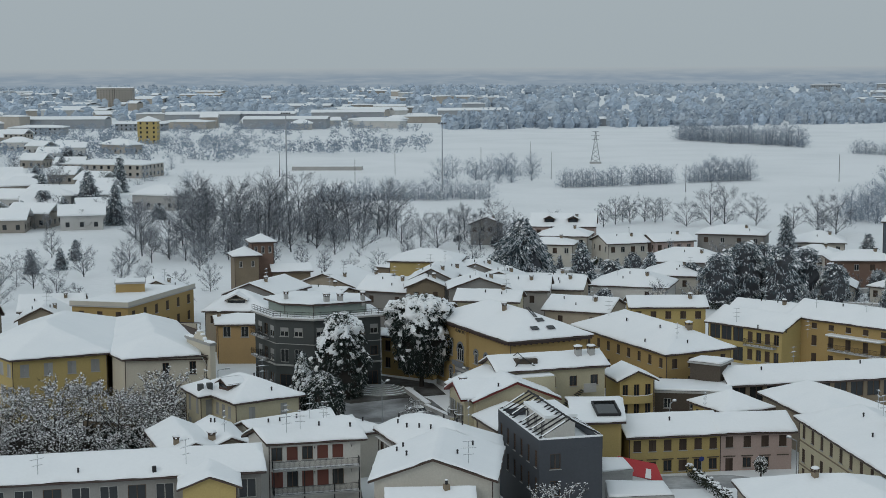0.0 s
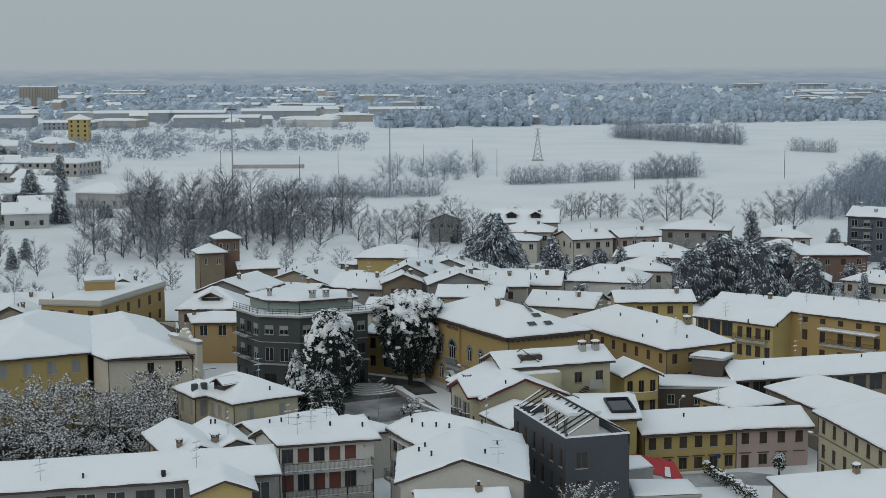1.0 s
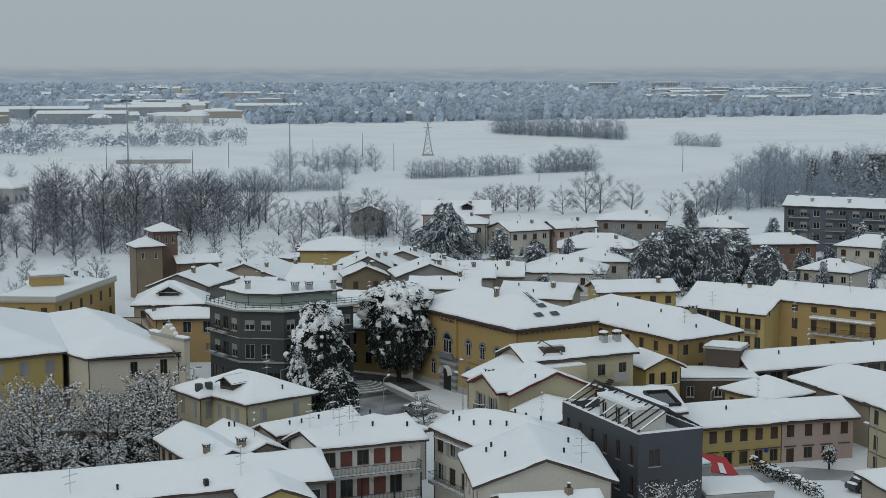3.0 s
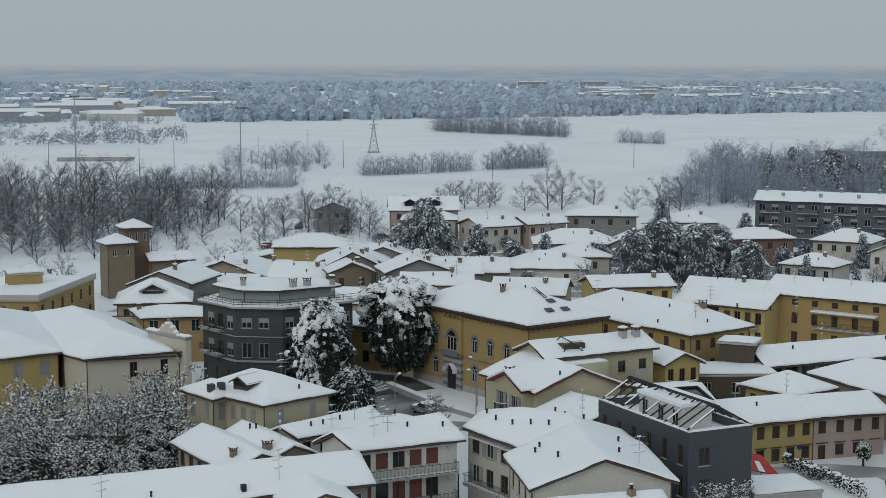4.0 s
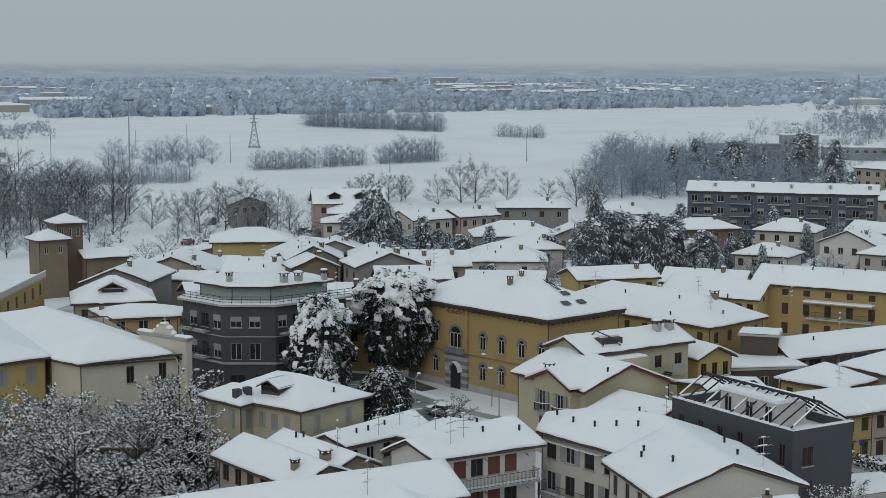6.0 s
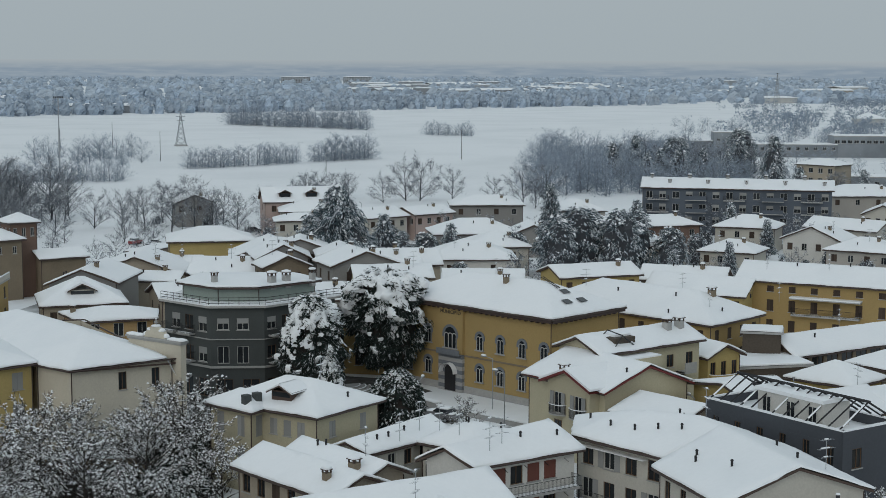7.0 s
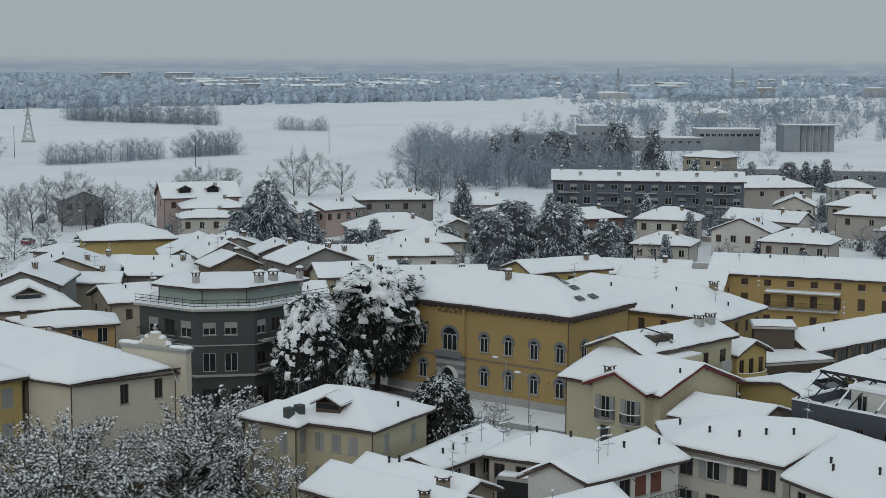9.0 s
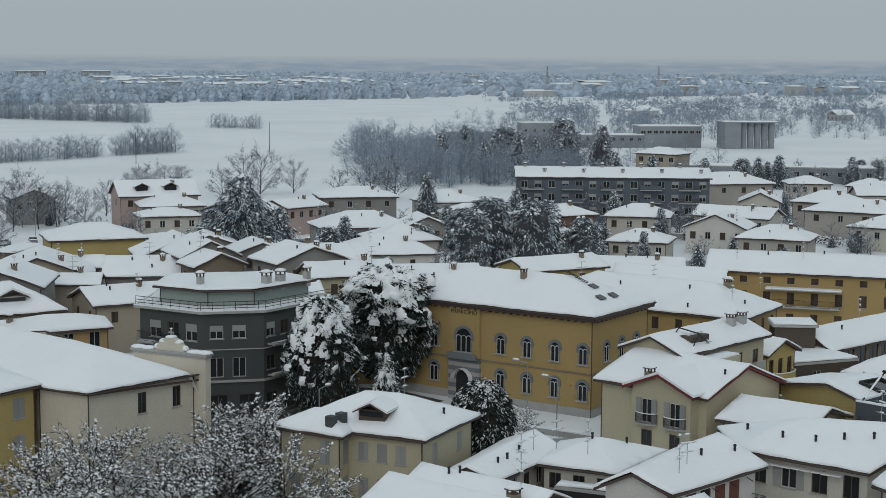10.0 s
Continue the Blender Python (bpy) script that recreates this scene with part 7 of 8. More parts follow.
def dormer(parent, x, y, z, w, d, h, ang, dark=True):
    m = Matrix.Translation((x - parent.location.x, y - parent.location.y, z - parent.location.z)) @ pose(0, 0, 0, 0, 0, ang)
    s = Soup()
    s.box(-w / 2, w / 2, 0.1, d, -0.6, h)
    ob = part("dormer", s, TILE if dark else PALE, parent, m=m)
    g = Soup()
    g.box(-w / 2 + 0.15, w / 2 - 0.15, 0.04, 0.09, 0.05, h - 0.12)
    part("pane", g, GLASS, ob)
    r = Soup()
    y0, y1 = -0.35, d + 0.6
    r.face([(-w / 2 - 0.35, y0, h - 0.15), (0, y0, h + w * 0.26), (0, y1, h + w * 0.26), (-w / 2 - 0.35, y1, h - 0.15)])
    r.face([(w / 2 + 0.35, y0, h - 0.15), (w / 2 + 0.35, y1, h - 0.15), (0, y1, h + w * 0.26), (0, y0, h + w * 0.26)])
    r.face([(-w / 2 - 0.35, y0, h - 0.27), (0, y0, h + w * 0.26 - 0.12), (0, y0, h + w * 0.26), (-w / 2 - 0.35, y0, h - 0.15)])
    r.face([(w / 2 + 0.35, y0, h - 0.27), (w / 2 + 0.35, y0, h - 0.15), (0, y0, h + w * 0.26), (0, y0, h + w * 0.26 - 0.12)])
    part("dormer_roof", r, TILE, ob)
    q, thin = Soup(), 0.12 if dark else 0.0
    a, b, c = (-w / 2 - 0.36, h - 0.12), (0, h + w * 0.26 + 0.02), (w / 2 + 0.36, h - 0.12)
    for p0, p1 in ((a, b), (b, c)):
        q.face([(p0[0], -0.3, p0[1] + 0.24 - thin), (p1[0], -0.3, p1[1] + 0.28 - thin), (p1[0], d + 0.7, p1[1] + 0.28 - thin), (p0[0], d + 0.7, p0[1] + 0.24 - thin)])
        q.face([(p0[0], -0.3, p0[1]), (p1[0], -0.3, p1[1]), (p1[0], -0.3, p1[1] + 0.28 - thin), (p0[0], -0.3, p0[1] + 0.24 - thin)])
    q.face([(a[0], -0.3, a[1]), (a[0], -0.3, a[1] + 0.24 - thin), (a[0], d + 0.7, a[1] + 0.24 - thin), (a[0], d + 0.7, a[1])])
    q.face([(c[0], -0.3, c[1]), (c[0], d + 0.7, c[1]), (c[0], d + 0.7, c[1] + 0.24 - thin), (c[0], -0.3, c[1] + 0.24 - thin)])
    part("snow_cover", q, SNOW, ob)


# its dark body and pane stand in for the shaded recess of an open dormer
dormer(hv, -28.0, 187.3, 7.2, 2.3, 1.9, 0.6, -49)
t10 = thing_of(B10)
dormer(t10, -40.2, 262.3, 6.7, 3.4, 2.5, 0.75, 0, False)
lh = thing_of(LH)
p = side(LH, 3, 0.55, 7.7, 5.8)
gb = Soup()
gb.box(-3.2, 3.2, -1.3, 0.3, -8, 0.4)
wing = part("gabled_front", gb, CREAM, lh, m=rel(lh, p))
tri_ = Soup()
tri_.face([(-3.2, -1.3, 0.4), (3.2, -1.3, 0.4), (0, -1.3, 1.65)])
tri_.face([(-3.2, 2.5, 0.4), (0, 2.5, 1.65), (3.2, 2.5, 0.4)])
part("gable", tri_, CREAM, wing)
for sx in (-1, 1):
    r = Soup()
    r.face([(0, -2.0, 1.85), (sx * 3.9, -2.0, 0.27), (sx * 3.9, 4.0, 0.27), (0, 4.0, 1.85)])
    r.face([(0, -2.0, 1.6), (sx * 3.9, -2.0, 0.02), (sx * 3.9, -2.0, 0.27), (0, -2.0, 1.85)])
    r.face([(0, -2.0, 1.6), (0, 4.0, 1.6), (sx * 3.9, 4.0, 0.02), (sx * 3.9, -2.0, 0.02)])
    part("gable_roof", r, REDWOOD, wing)
    q = Soup()
    q.face([(0, -1.95, 2.1), (sx * 3.92, -1.95, 0.5), (sx * 3.92, 4.4, 0.5), (0, 4.4, 2.1)])
    q.face([(0, -1.95, 1.86), (sx * 3.92, -1.95, 0.28), (sx * 3.92, -1.95, 0.5), (0, -1.95, 2.1)])
    q.face([(sx * 3.92, -1.95, 0.28), (sx * 3.92, 4.4, 0.28), (sx * 3.92, 4.4, 0.5), (sx * 3.92, -1.95, 0.5)])
    part("snow_cover", q, SNOW, wing)
for x in (-1.5, 1.6):
    for z in (-2.9, -5.8):
        add_window(lh, rel(lh, p) @ Matrix.Translation((x, -1.42, z)), 1.15, 2.2, "O" if z > -4 else "b")
    round_balcony(lh, rel(lh, p) @ Matrix.Translation((x, -1.3, -2.9)), 2.4, 0.8, 0.9, True)

# church beside the square: curved gable with scrolls and a cross
ch = thing_of(WH)
p = facade_frame((-33.9, 209.9), (-38.7, 216.2)) @ Matrix.Translation((0, 0, 9.0))
fac = Soup()
fac.box(0, 7.9, -0.35, 0.35, -10.8, -0.2)
for x in (0.0, 2.0, 5.3, 7.3):
    fac.box(x, x + 0.6, -0.47, -0.35, -10.8, -0.2)
f_ob = part("church_front", fac, IVORY, ch, m=rel(ch, p))
c = Soup()
c.box(-0.25, 8.15, -0.6, 0.6, -0.2, 0.0)
c.box(-0.12, 8.02, -0.48, 0.48, -0.42, -0.2)
part("cornice", c, STONE, f_ob)
c = Soup()
n = 14
pts = [(3.95 + 1.6 * math.cos(math.pi * i / n), 1.25 * math.sin(math.pi * i / n) ** 1.5) for i in range(n + 1)]
c.v = [(x, y, z) for y in (-0.3, 0.3) for x, z in pts]
c.f = [tuple(range(n + 1)), tuple(reversed(range(n + 1, 2 * n + 2)))] + [(i + 1, i, n + 1 + i, n + 2 + i) for i in range(n)] + [(0, n, 2 * n + 1, n + 1)]
part("curved_gable", c, IVORY, f_ob)
c = Soup()
c.box(3.89, 4.01, -0.06, 0.06, 1.2, 2.0)
c.box(3.67, 4.23, -0.06, 0.06, 1.6, 1.72)
part("cross", c, STONE, f_ob)
for x, z, r, hh in ((0.3, 0.0, 0.7, 0.25), (1.4, 0.0, 0.7, 0.22), (7.6, 0.0, 0.7, 0.25), (6.5, 0.0, 0.7, 0.22), (3.95, 1.2, 0.45, 0.22), (3.1, 0.75, 0.35, 0.3), (4.8, 0.75, 0.35, 0.3), (2.45, 0.15, 0.3, 0.4), (5.45, 0.15, 0.3, 0.4), (3.95, 2.0, 0.12, 0.1)):
    blob(f_ob, "snow_cap", x, 0, z, r, min(r, 0.5), hh)

# flat-roofed house: railing round its terrace
b8 = thing_of(B8)
for e in (3, 0):
    a, b = B8[e], B8[(e + 1) % 4]
    L = math.hypot(b[0] - a[0], b[1] - a[1])
    r = Soup()
    r.box(0, L, 0, 0.12, 0, 0.7)
    part("parapet", r, PALE, b8, m=rel(b8, facade_frame(a, b) @ Matrix.Translation((0, 0.05, 8.4))))
    r = Soup()
    r.box(0, L, -0.02, 0.15, 0.7, 0.8)
    part("parapet_snow", r, SNOW, b8, m=rel(b8, facade_frame(a, b) @ Matrix.Translation((0, 0.05, 8.4))))

# modern block: parapet, pergola of slanting beams, white penthouse
gr = thing_of(GREY)
for e in range(4):
    a, b = GREY[e], GREY[(e + 1) % 4]
    L = math.hypot(b[0] - a[0], b[1] - a[1])
    r = Soup()
    r.box(0.0, L - 0.01, 0.0, 0.25, 0, 1.1)
    part("parapet", r, SLATE, gr, m=rel(gr, facade_frame(a, b) @ Matrix.Translation((0, 0, 7.2 + 0.003))))
    r = Soup()
    r.box(0.0, L - 0.01, -0.03, 0.3, 1.1, 1.24)
    part("parapet_snow", r, SNOW, gr, m=rel(gr, facade_frame(a, b) @ Matrix.Translation((0, 0, 7.2 + 0.003))))
gm = rel(gr, facade_frame(GREY[3], GREY[0]) @ Matrix.Translation((0, 0, 8.4)))
for side_, y0, y1 in ((0, 0.1, 3.6), (1, 7.1, 3.6)):
    for i in range(13):
        if side_ == 0 and 4 < i < 6:
            continue
        x = 0.5 + 15.0 * i / 12
        s = Soup()
        s.tube((x, y0, 0.0), (x, y1, 1.9), 0.09, 0.09, 4)
        part("pergola_beam", s, IRON, gr, m=gm)
        if (i * 7 + side_) % 3 == 0:
            s = Soup()
            s.tube((x, y0 + (y1 - y0) * 0.1, 0.2), (x, y0 + (y1 - y0) * 0.85, 1.75), 0.1, 0.1, 4)
            part("beam_snow", s, SNOW, gr, m=gm)
s = Soup()
s.tube((0.3, 3.6, 1.95), (15.7, 3.6, 1.95), 0.12, 0.12, 4)
part("pergola_ridge", s, IRON, gr, m=gm)
s = Soup()
s.box(4.5, 12.0, 2.0, 5.4, -1.15, 1.3)
pent = part("penthouse", s, WHITEWALL, gr, m=gm)
for x in (5.6, 8.4, 10.9):
    add_window(pent, Matrix.Translation((x, 1.86, -1.0)), 1.0, 1.9, "p")
s = Soup()
s.prism([(4.3, 1.8), (12.2, 1.8), (12.2, 5.6), (4.3, 5.6)], 1.3, 1.62)
part("penthouse_snow", s, SNOW, gr, m=gm)

# roof opening and rounded balconies of the small houses
b25 = thing_of(B25)
# flat dark panel over the snow imitates the shade of a deep opening
s = Soup()
s.box(-1.3, 1.3, -1.9, 1.9, -0.02, 0.04)
well = part("roof_well", s, GLASS, b25, "dark panel standing in for a shaded opening in the snowy roof", m=Matrix.Translation((21.0 - b25.location.x, 181.0 - b25.location.y, on_roof(B25, 5.2, 0.18, (1, 3), 21.0, 181.0) + 0.36)) @ pose(0, 0, 0, 10, 0, 8))
s = Soup()
for x0, x1, y0, y1 in ((-1.5, -1.3, -2.1, 2.1), (1.3, 1.5, -2.1, 2.1), (-1.3, 1.3, 1.9, 2.1), (-1.3, 1.3, -2.1, -1.9)):
    s.box(x0, x1, y0, y1, -0.1, 0.24)
part("curb", s, IRON, well)
b26 = thing_of(B26)


for z in (5.6 - 3.0, 5.6 - 5.9):
    round_balcony(b26, rel(b26, side(B26, 0, 0.55, wall_length(B26, 0, 0.55) / 2, z)), 4.4, 1.2, 0.9)

# cream house: roof terrace cut into the slope, outside stair
b21 = thing_of(B21)
p = side(B21, 0, 0.55, 1.0, 8.1)
s = Soup()
s.box(0, 6.2, -2.2, 0.4, -7.0, -0.6)
t_ob = part("terrace_block", s, CREAM, b21, m=rel(b21, p))
s = Soup()
s.box(0.1, 6.1, -2.1, 0.3, -0.6, -0.45)
part("terrace_snow", s, SNOW, t_ob)
# added dark box in place of the shaded opening cut into the slope
s = Soup()
s.box(1.7, 4.7, 0.5, 2.7, -0.2, 1.3)
part("terrace_shelter", s, DARKWOOD, t_ob)
s = Soup()
s.box(2.4, 4.8, 1.3, 2.9, 1.3, 1.5)
part("shelter_snow", s, SNOW, t_ob)
s = Soup()
s.tube((0.4, 0.0, -0.4), (2.6, 0.3, 1.6), 0.07, 0.07, 4)
s.tube((2.6, 0.3, 1.6), (5.0, 0.0, -0.2), 0.07, 0.07, 4)
s.tube((0.4, 2.6, 0.4), (2.6, 2.6, 1.9), 0.07, 0.07, 4)
s.tube((2.6, 0.3, 1.6), (2.6, 2.6, 1.9), 0.07, 0.07, 4)
part("awning_frame", s, IRON, t_ob)
s = Soup()
for i in range(12):
    s.box(10.5 - 0.28 * i, 10.8 - 0.28 * i, -1.3, -0.1, -3.2 - 0.2 * i, -3.12 - 0.2 * i)
tagged(part("stair_flight", s, IRON, b21, m=rel(b21, p)), kind="stuff")
s = Soup()
s.box(10.6, 12.4, -1.4, 0.0, -3.3, -3.15)
s.box(10.6, 12.4, -1.4, -1.3, -3.15, -2.1)
part("landing", s, CONCRETE, b21, m=rel(b21, p))

# long ochre house: balcony with awning
b20 = thing_of(B20)
balcony(b20, rel(b20, side(B20, 0, 0.55, 8.4, 6.4 - 4.6)), 10.0, 1.2)
s = Soup()
s.box(8.2, 18.6, -1.6, 0, 6.4 - 2.25, 6.4 - 2.1)
part("balcony_roof", s, CONCRETE, b20, m=rel(b20, side(B20, 0, 0.55, 0, 0)))
s = Soup()
s.box(8.2, 18.6, -1.6, 0, 6.4 - 2.09, 6.4 - 1.92)
part("balcony_roof_snow", s, SNOW, b20, m=rel(b20, side(B20, 0, 0.55, 0, 0)))
b19 = thing_of(B19)
balcony(b19, rel(b19, side(B19, 0, 0.55, 8.0, 4.6 - 2.9)), 6.0, 1.1)
apt = thing_of(APT)
for i in range(5):
    for z in (9.4 - 2.7, 9.4 - 5.7, 9.4 - 8.7):
        balcony(apt, rel(apt, side(APT, 0, 0.55, 1.2 + 9.0 * i, z)), 5.0, 1.2, 0.95, APTBLUE if i % 2 else None)
for i in range(10):
    x, y = along(APT, 0, 0.05 + 0.1 * i, 3.0 if i % 2 else 6.5)
    chimney(apt, x - apt.location.x, y - apt.location.y, on_roof(APT, 9.4, 0.28, (1, 3), x, y), 1.0, 0.6, CONCRETE)

# dormers of the brick house beyond
bh = thing_of(next(r[0] for r in ROOFS if abs(r[0][0][0] - 12.3) < 0.1 and abs(r[0][0][1] - 402) < 0.1))
for f in (0.3, 0.65):
    x, y = along(next(r[0] for r in ROOFS if abs(r[0][0][1] - 402) < 0.1), 0, f, 1.6)
    dormer(bh, x, y, 7.2, 2.6, 3.0, 1.3, -5)

# vents and aerials on the smaller roofs
rng = random.Random(55)
for poly, ev, sl, gb in ROOFS:
    spots = [along(poly, 0, rng.uniform(0.2, 0.8), rng.uniform(2, 5)) for _ in range(3)]
    fit_out(poly, ev, sl, gb, spots[:2] if poly[0][1] < 330 else spots[:1], spots[2:] if poly[0][1] < 330 else ())


# ---- streets, yards and loose things ----
def patch(name, poly, z, material, label, category="paving"):
    s = Soup()
    s.v = [(x, y, ground_z(x, y) + z) for x, y in poly]
    s.f = [tuple(range(len(poly)))]
    return tagged(part(name, s, material), label, category, kind="structure")


patch("pavement", [(-31, 214), (-20, 208), (-8, 207), (0, 213), (-3, 222), (-9, 240), (-14, 245), (-9, 226), (-20, 224), (-31, 230)][:5] + [(-9, 232), (-12, 236), (-31, 232)], 0.012, PAVED, "dark wet paving of the square with patches of snow", "square")
strip("road", [(-30, 200), (-12, 206), (2, 203), (20, 192), (30, 195)], 5.0, 0.006, SLUSH, "street with dark wet tracks in the snow")
strip("road", [(-33, 225), (-34, 205), (-38, 198), (-44, 160), (-46, 120)], 4.5, 0.009, SLUSH, "lane with dark wet tracks in the snow")
strip("road", [(26, 176), (36, 177), (42, 175), (44, 160), (42, 120)], 6, 0.006, SLUSH, "yard lane with curved tyre tracks in the snow")
strip("road", [(-48, 300), (-20, 350), (-12, 405), (30, 418), (100, 415), (150, 400)], 5, 0.006, SLUSH, "country lane with slush between snowy verges")
# these two dark strips also stand in for shade in the narrow gaps
strip("road", [(10, 160), (11, 172), (16, 190)], 3.5, 0.011, SLUSH, "narrow alley with slush, dark in place of shade")
strip("road", [(-8, 130), (-9, 165), (-12, 185)], 3.0, 0.011, PAVED, "courtyard paving between the houses, dark in place of shade")

# dark patch serves for bare earth and for the shade under the boughs
patch("bare_earth", [(-22, 226), (-15, 219), (-8, 223), (-1, 226), (-3.5, 234.5), (-12.8, 241), (-11, 233)], 0.018, EARTH, "dark damp earth under the cedars with their shade painted in and traces of snow", "garden")
# round steps on the square
steps = tagged(new("round_steps"), "curved stone steps edged with snow on the square", "steps")
steps.location = (-11.5, 229.5, ground_z(0, 230))
for i in range(5):
    r = 5.2 - 0.75 * i
    arc = [(r * math.cos(math.pi * (0.95 + 1.1 * j / 14)), r * math.sin(math.pi * (0.95 + 1.1 * j / 14))) for j in range(15)]
    s = Soup()
    s.prism(arc, 0, 0.16 * (i + 1))
    st = part("step", s, STONE, steps)
    q = Soup()
    for a, b in zip(arc, arc[1:]):
        q.face([(a[0], a[1], 0.16 * (i + 1) + 0.03), (b[0], b[1], 0.16 * (i + 1) + 0.03), (b[0] * 0.93, b[1] * 0.93, 0.16 * (i + 1) + 0.05), (a[0] * 0.93, a[1] * 0.93, 0.16 * (i + 1) + 0.05)])
    part("snow_edge", q, SNOW, st)


def low_wall(label, pts, h, t, material, name="garden_wall", category="wall"):
    top = tagged(new(name), label, category)
    top.location = (pts[0][0], pts[0][1], ground_z(*pts[0]))
    for a, b in zip(pts, pts[1:]):
        L = math.hypot(b[0] - a[0], b[1] - a[1])
        m = rel(top, facade_frame(a, b) @ Matrix.Translation((0, 0, ground_z(*a))))
        s = Soup()
        s.box(0, L, -t / 2, t / 2, -0.4, h)
        ob = part("wall_panel", s, material, top, m=m)
        q = Soup()
        q.box(0, L, -t / 2 - 0.03, t / 2 + 0.03, h, h + 0.14)
        part("snow_cap", q, SNOW, ob)
    return top


low_wall("low stone wall before the town hall capped with snow", [(-3.5, 216.0), (4.5, 201.5)], 0.6, 0.4, STONE)
low_wall("low stone planter wall capped with snow", [(-7.2, 227.7), (-3.2, 216.5)], 0.7, 0.8, STONE)
low_wall("dark garden wall capped with snow", [(-34, 196), (-40, 197.5), (-50, 200)], 1.6, 0.3, OLDWALL)
low_wall("garden wall capped with snow", [(-37, 164), (-37, 186), (-33.5, 197)], 1.5, 0.25, CONCRETE)
low_wall("garden wall capped with snow", [(-62, 196), (-76, 200), (-90, 196)], 1.6, 0.25, CONCRETE)
for pts in (((20, 366), (34, 370), (52, 370)), ((56, 384), (76, 378)), ((70, 318), (84, 314), (96, 306)), ((84, 336), (100, 338)), ((96, 352), (104, 342)), ((112, 316), (122, 304)), ((76, 366), (92, 366)),
            ((116, 350), (126, 336)), ((140, 352), (148, 340)), ((28, 308), (44, 305)), ((-20, 326), (2, 322)), ((0, 390), (10, 380))):
    low_wall("low garden wall of a villa capped with snow", list(pts), 1.1, 0.25, CONCRETE)


def hedge(label, pts, h, w, name="hedge"):
    """A clipped dark hedge with snow on top."""
    s, q = Soup(), Soup()
    rng = random.Random(int(pts[0][0] * 10))
    for a, b in zip(pts, pts[1:]):
        L = math.hypot(b[0] - a[0], b[1] - a[1])
        m = facade_frame(a, b) @ Matrix.Translation((0, 0, ground_z(*a)))
        for _ in range(int(L * 60)):
            x, y, z = rng.uniform(0, L), rng.uniform(-w / 2, w / 2), rng.uniform(0.1, h)
            d = Vector((rng.uniform(-1, 1), rng.uniform(-1, 1), rng.uniform(-0.3, 1))).normalized() * 0.28
            e = Vector((rng.uniform(-1, 1), rng.uniform(-1, 1), rng.uniform(-1, 1))).normalized() * 0.13
            c = Vector((x, y, z))
            s.face([m @ (c - e), m @ (c + e), m @ (c + d)])
        for _ in range(int(L * 5)):
            x, y = rng.uniform(0, L), rng.uniform(-w / 2, w / 2)
            r = rng.uniform(0.12, 0.3)
            c = Vector((x, y, h * rng.uniform(0.85, 1.05)))
            ring = [c + Vector((r * math.cos(t), r * math.sin(t), 0)) for t in (0, 1.26, 2.5, 3.77, 5.0)]
            for i in range(5):
                q.face([m @ ring[i], m @ ring[(i + 1) % 5], m @ (c + Vector((0, 0, r * 0.6)))])
    top = tagged(part(name, s.mesh(name, HEDGE, weld=False), None), label, "hedge")
    tagged(part("snow", q.mesh("snow", SNOW, weld=False), None, top), kind="stuff")


hedge("dark evergreen hedge along a lane with snow on top", [(31, 179.6), (34.4, 166)], 1.5, 0.9)
hedge("dark garden hedge with snow on top", [(-37.5, 188), (-33, 198)], 1.8, 1.0)
hedge("dark garden hedge with snow on top", [(-62, 158), (-40, 163)], 1.8, 1.2)
for a, b in (((22, 318), (24, 330)), ((48, 312), (60, 309)), ((92, 332), (99, 326)), ((96, 345), (100, 340)), ((122, 332), (132, 320)), ((60, 372), (74, 366)), ((28, 378), (30, 390)), ((136, 330), (142, 320)), ((-20, 318), (-12, 316))):
    hedge("clipped hedge of a villa with snow on top", [a, b], 1.8, 1.0)

# tangle of undergrowth in the old garden
rng = random.Random(12)
s, q = Soup(), Soup()
for _ in range(2600):
    x, y = rng.uniform(-80, -33), rng.uniform(156, 199)
    if x > -37 and y < 187:
        continue
    z = ground_z(x, y)
    h = rng.uniform(0.5, 2.0)
    for _ in range(7):
        a = Vector((x + rng.uniform(-0.4, 0.4), y + rng.uniform(-0.4, 0.4), z))
        d = Vector((rng.uniform(-0.7, 0.7), rng.uniform(-0.7, 0.7), 1)) * h
        e = Vector((rng.uniform(-1, 1), rng.uniform(-1, 1), 0)) * 0.06
        s.face([a - e, a + e, a + d])
    if rng.random() < 0.7:
        r = rng.uniform(0.15, 0.4)
        c = Vector((x, y, z + h * 0.7))
        ring = [c + Vector((r * rng.uniform(0.6, 1.2) * math.cos(t), r * rng.uniform(0.6, 1.2) * math.sin(t), 0)) for t in (0, 1.26, 2.5, 3.77, 5.0)]
        for i in range(5):
            q.face([ring[i], ring[(i + 1) % 5], c + Vector((0, 0, r * 0.55))])
und = tagged(part("undergrowth", s.mesh("undergrowth", BARK, weld=False), None), "dark tangled undergrowth flecked with snow in an old garden", "undergrowth", kind="stuff")
tagged(part("snow", q.mesh("snow", SNOW, weld=False), None, und), kind="stuff")
patch("garden_soil", [(-80, 156), (-40, 163.5), (-37, 172), (-37.5, 196), (-60, 194), (-80, 198)], 0.008, EARTH, "dark soil of an old garden showing through snow", "garden")

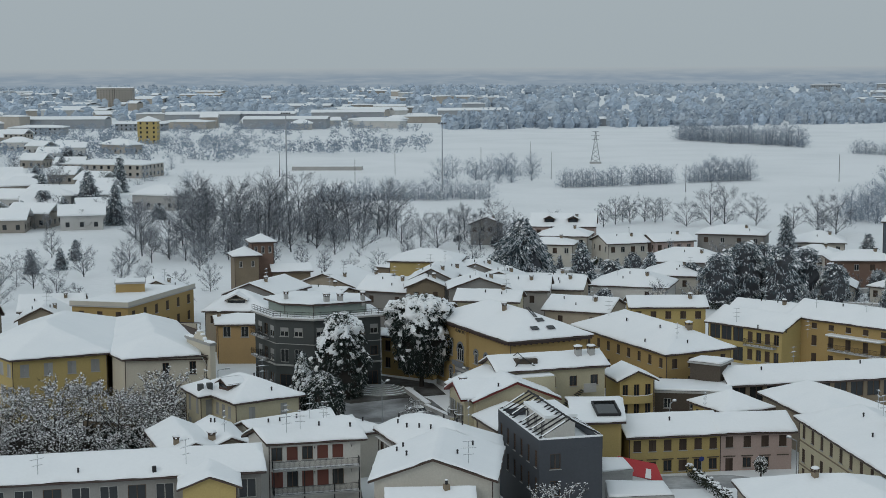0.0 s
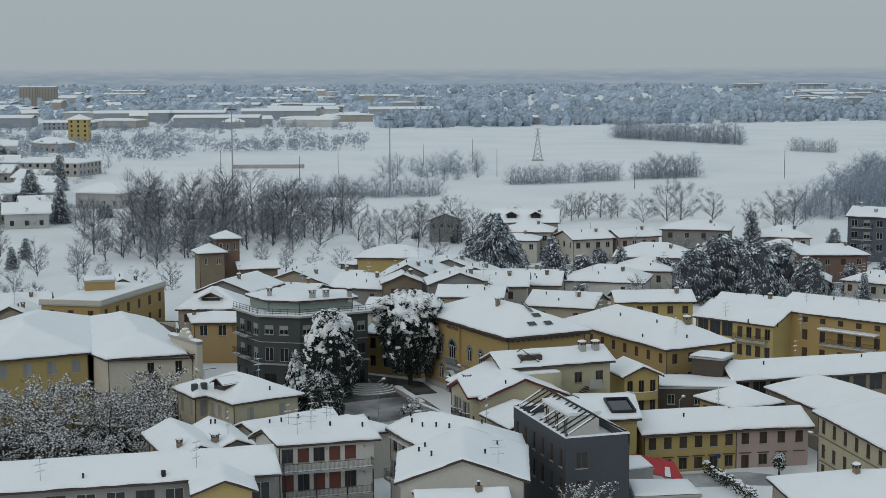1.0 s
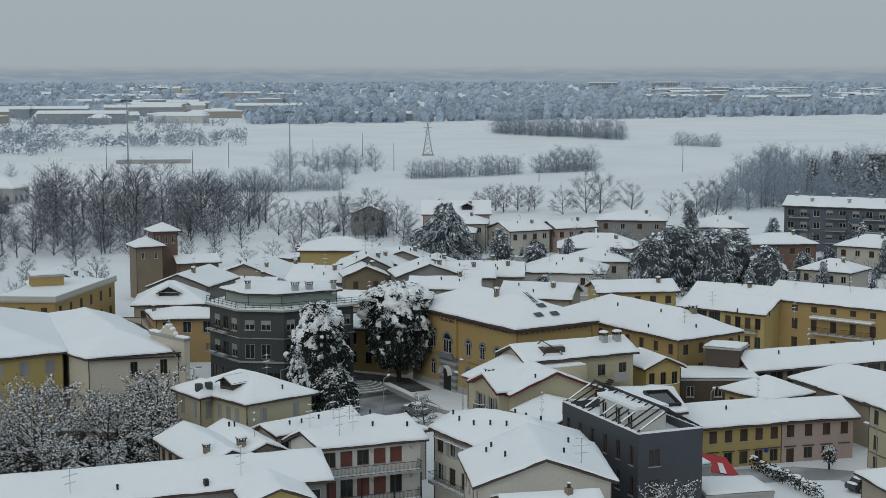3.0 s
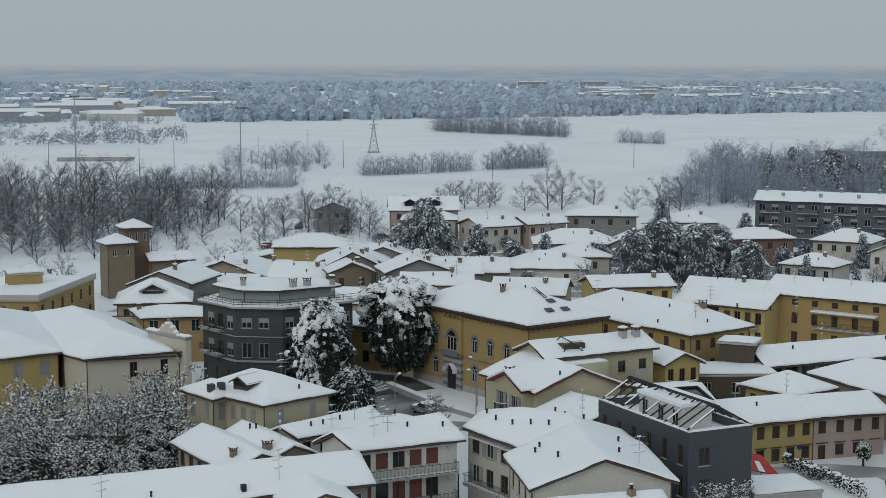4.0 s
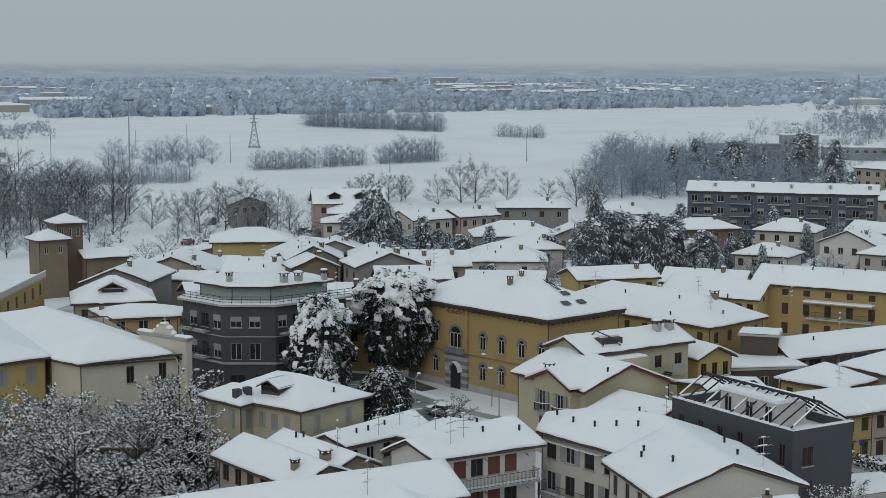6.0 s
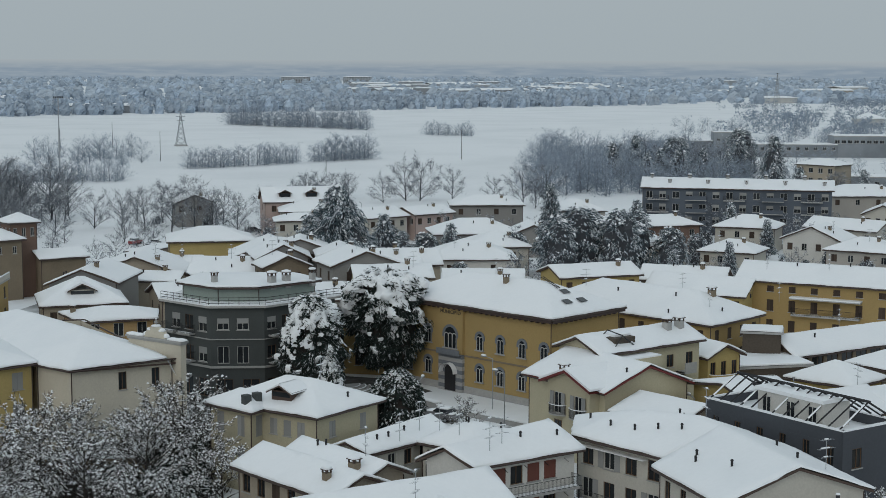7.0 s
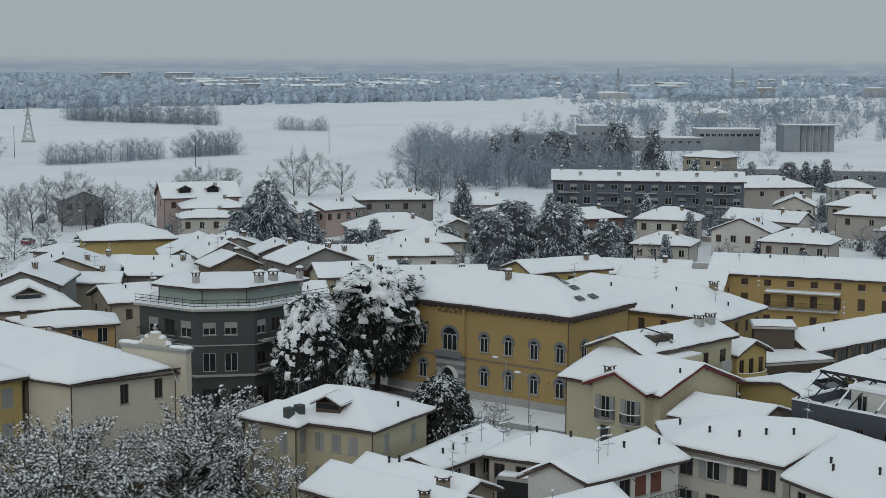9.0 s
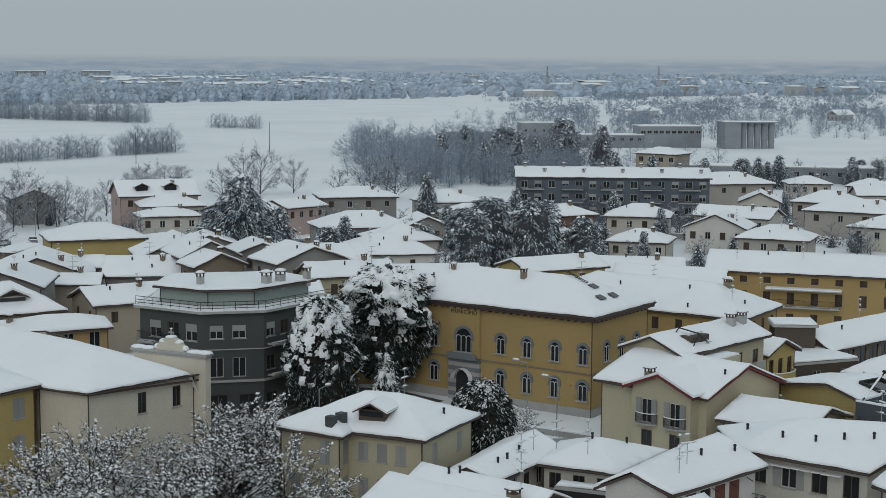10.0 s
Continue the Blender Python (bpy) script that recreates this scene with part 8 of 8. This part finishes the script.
# yard of the row houses: flat roofs, red awning, topiary, sign, cars
house("low flat-roofed garage with snow and roof boxes", [(20.0, 158.6), (27.4, 159.6), (26.8, 165.2), (20.0, 165.2)], 1.2, 0, (), CONCRETE, [], name="garage", category="garage", over=0.1)
house("low flat-roofed store with snow on top", [(19.8, 167.6), (23.6, 169.2), (22.8, 174.2), (19.8, 174.2)], 1.6, 0, (), CONCRETE, [], name="store", category="outbuilding", over=0.1)
aw = tagged(new("red_awning"), "sloping red awning with a white stripe over a yard", "awning")
aw.location = (24.5, 173, ground_z(24, 173))
s = Soup()
s.face([(-2.4, 2.6, 3.4), (-1.2, -1.6, 2.2), (2.8, -2.0, 1.4), (2.2, 2.0, 2.6)])
s.face([(-2.4, 2.6, 3.34), (2.2, 2.0, 2.54), (2.8, -2.0, 1.34), (-1.2, -1.6, 2.14)])
part("cloth", s, RED, aw)
s = Soup()
s.face([(0.6, -1.76, 1.9), (1.3, -1.84, 1.76), (1.5, 0.6, 2.3), (0.9, 0.5, 2.42)])
part("stripe", s, WHITEPAINT, aw)
for x, y, z in ((-2.4, 2.6, 3.4), (-1.2, -1.6, 2.2), (2.8, -2.0, 1.4), (2.2, 2.0, 2.6)):
    s = Soup()
    s.tube((x, y, -0.2), (x, y, z), 0.05, 0.05, 6)
    part("post", s, STEEL, aw)
plant(("topiary", 0), lambda: conifer_mesh(9, 2.6, 0.75, 70, "dome", 0.3, (0.3, 1.0), 0.8, 0.35, 0.15, 20), 39.7, 178.4, "clipped topiary bush under a cap of snow", name="topiary", category="shrub")
sg = tagged(new("road_sign"), "round blue road sign on a thin post", "sign")
sg.location = (32.6, 179.2, ground_z(32, 179))
s = Soup()
s.tube((0, 0, -0.2), (0, 0, 2.2), 0.03, 0.03, 6)
part("post", s, STEEL, sg)
s = Soup()
s.tube((0, -0.04, 2.2), (0, -0.07, 2.2), 0.3, 0.3, 16)
part("disc", s, BLUECLOTH, sg)


def lamp(x, y, h=6.0, arm=1.2, ang=0, label="slim grey street lamp capped with snow"):
    top = tagged(new("street_lamp"), label, "street lamp", "street lamps")
    top.matrix_basis = pose(x, y, ground_z(x, y), 0, 0, ang)
    s = Soup()
    s.tube((0, 0, -0.3), (0, 0, h), 0.075, 0.05, 7)
    s.tube((0, 0, h), (arm, 0, h + 0.15), 0.05, 0.04, 6)
    part("post", s, STEEL, top)
    s = Soup()
    s.box(arm - 0.1, arm + 0.55, -0.16, 0.16, h + 0.08, h + 0.22)
    part("lantern", s, STEEL, top)
    blob(top, "snow_cap", arm + 0.22, 0, h + 0.22, 0.36, 0.17, 0.16)


for x, y, a in ((2.8, 214.5, 120), (1.2, 206.0, 120), (-9, 205, 60), (-34, 214, 20), (15.5, 188, 90), (30, 193, 60), (43, 173, 120), (-22, 212, 30), (6, 412, 90), (-6, 400, 90), (-30, 330, 90), (40, 417, 90), (-36, 198, 0)):
    lamp(x, y, 6.0, 1.2, a)

PAINTS = [mat("car_paint_" + n, c, 0.35, metal=0.2, vary=0.03, bump=0, spec=0.5) for n, c in (("grey", (0.2, 0.2, 0.21)), ("dark", (0.04, 0.045, 0.05)), ("white", (0.6, 0.6, 0.6)), ("red", (0.25, 0.03, 0.03)), ("blue", (0.05, 0.07, 0.14)))]
RUBBER = mat("tyre_rubber", (0.02, 0.02, 0.02), 0.9)


def car(x, y, ang, k):
    top = tagged(new("car"), ("grey", "dark", "white", "red", "blue")[k] + " parked car under a thick layer of snow", "car", "parked cars")
    top.matrix_basis = pose(x, y, ground_z(x, y) + 0.012, 0, 0, ang)
    prof = [(-2.05, 0.35), (2.05, 0.35), (2.1, 0.65), (1.95, 0.85), (0.95, 0.95), (-1.85, 0.98), (-2.1, 0.75)]
    cab = [(-1.75, 0.96), (0.9, 0.93), (0.25, 1.42), (-1.2, 1.46)]
    for name, p, w, m in (("body", prof, 0.85, PAINTS[k]), ("cabin", cab, 0.72, GLASS)):
        s = Soup()
        n = len(p)
        s.v = [(a, yy, b) for yy in (-w, w) for a, b in p]
        s.f = [tuple(range(n)), tuple(reversed(range(n, 2 * n)))] + [(i + n, (i + 1) % n + n, (i + 1) % n, i) for i in range(n)]
        part(name, s, m, top)
    blob(top, "snow_on_roof", -0.45, 0, 1.42, 0.85, 0.72, 0.24)
    blob(top, "snow_on_bonnet", 1.4, 0, 0.86, 0.6, 0.78, 0.2)
    blob(top, "snow_on_boot", -1.75, 0, 0.94, 0.3, 0.75, 0.18)
    for wx in (-1.3, 1.3):
        for wy in (-0.8, 0.8):
            s = Soup()
            s.tube((wx, wy - 0.1, 0.31), (wx, wy + 0.1, 0.31), 0.31, 0.31, 12)
            wh = part("wheel", s, RUBBER, top)
            s = Soup()
            s.tube((wx, wy * 1.11 + 0.02, 0.31), (wx, wy * 1.13 + 0.02, 0.31), 0.19, 0.19, 10)
            part("rim", s, STEEL, wh)


for i, (x, y, a) in enumerate(((40.5, 169.5, 20), (42.0, 166.5, 15), (-14, 392, 70), (-11, 386, 70), (-8, 394, 80), (-18, 396, 60), (-4, 388, 75), (-16, 384, 65), (12, 412, 5), (32, 205, 40), (-4.5, 211, 118), (-22, 350, 60), (-24, 344, 60))):
    car(x, y, a, (1, 2, 0, 4, 0, 3, 2, 0)[i % 8])
house("open timber shelter with a snowy roof", rect(-20.5, 352, 55, 14, 5), 1.6, 0.1, (), OLDWALL, [], name="shelter", category="shelter")
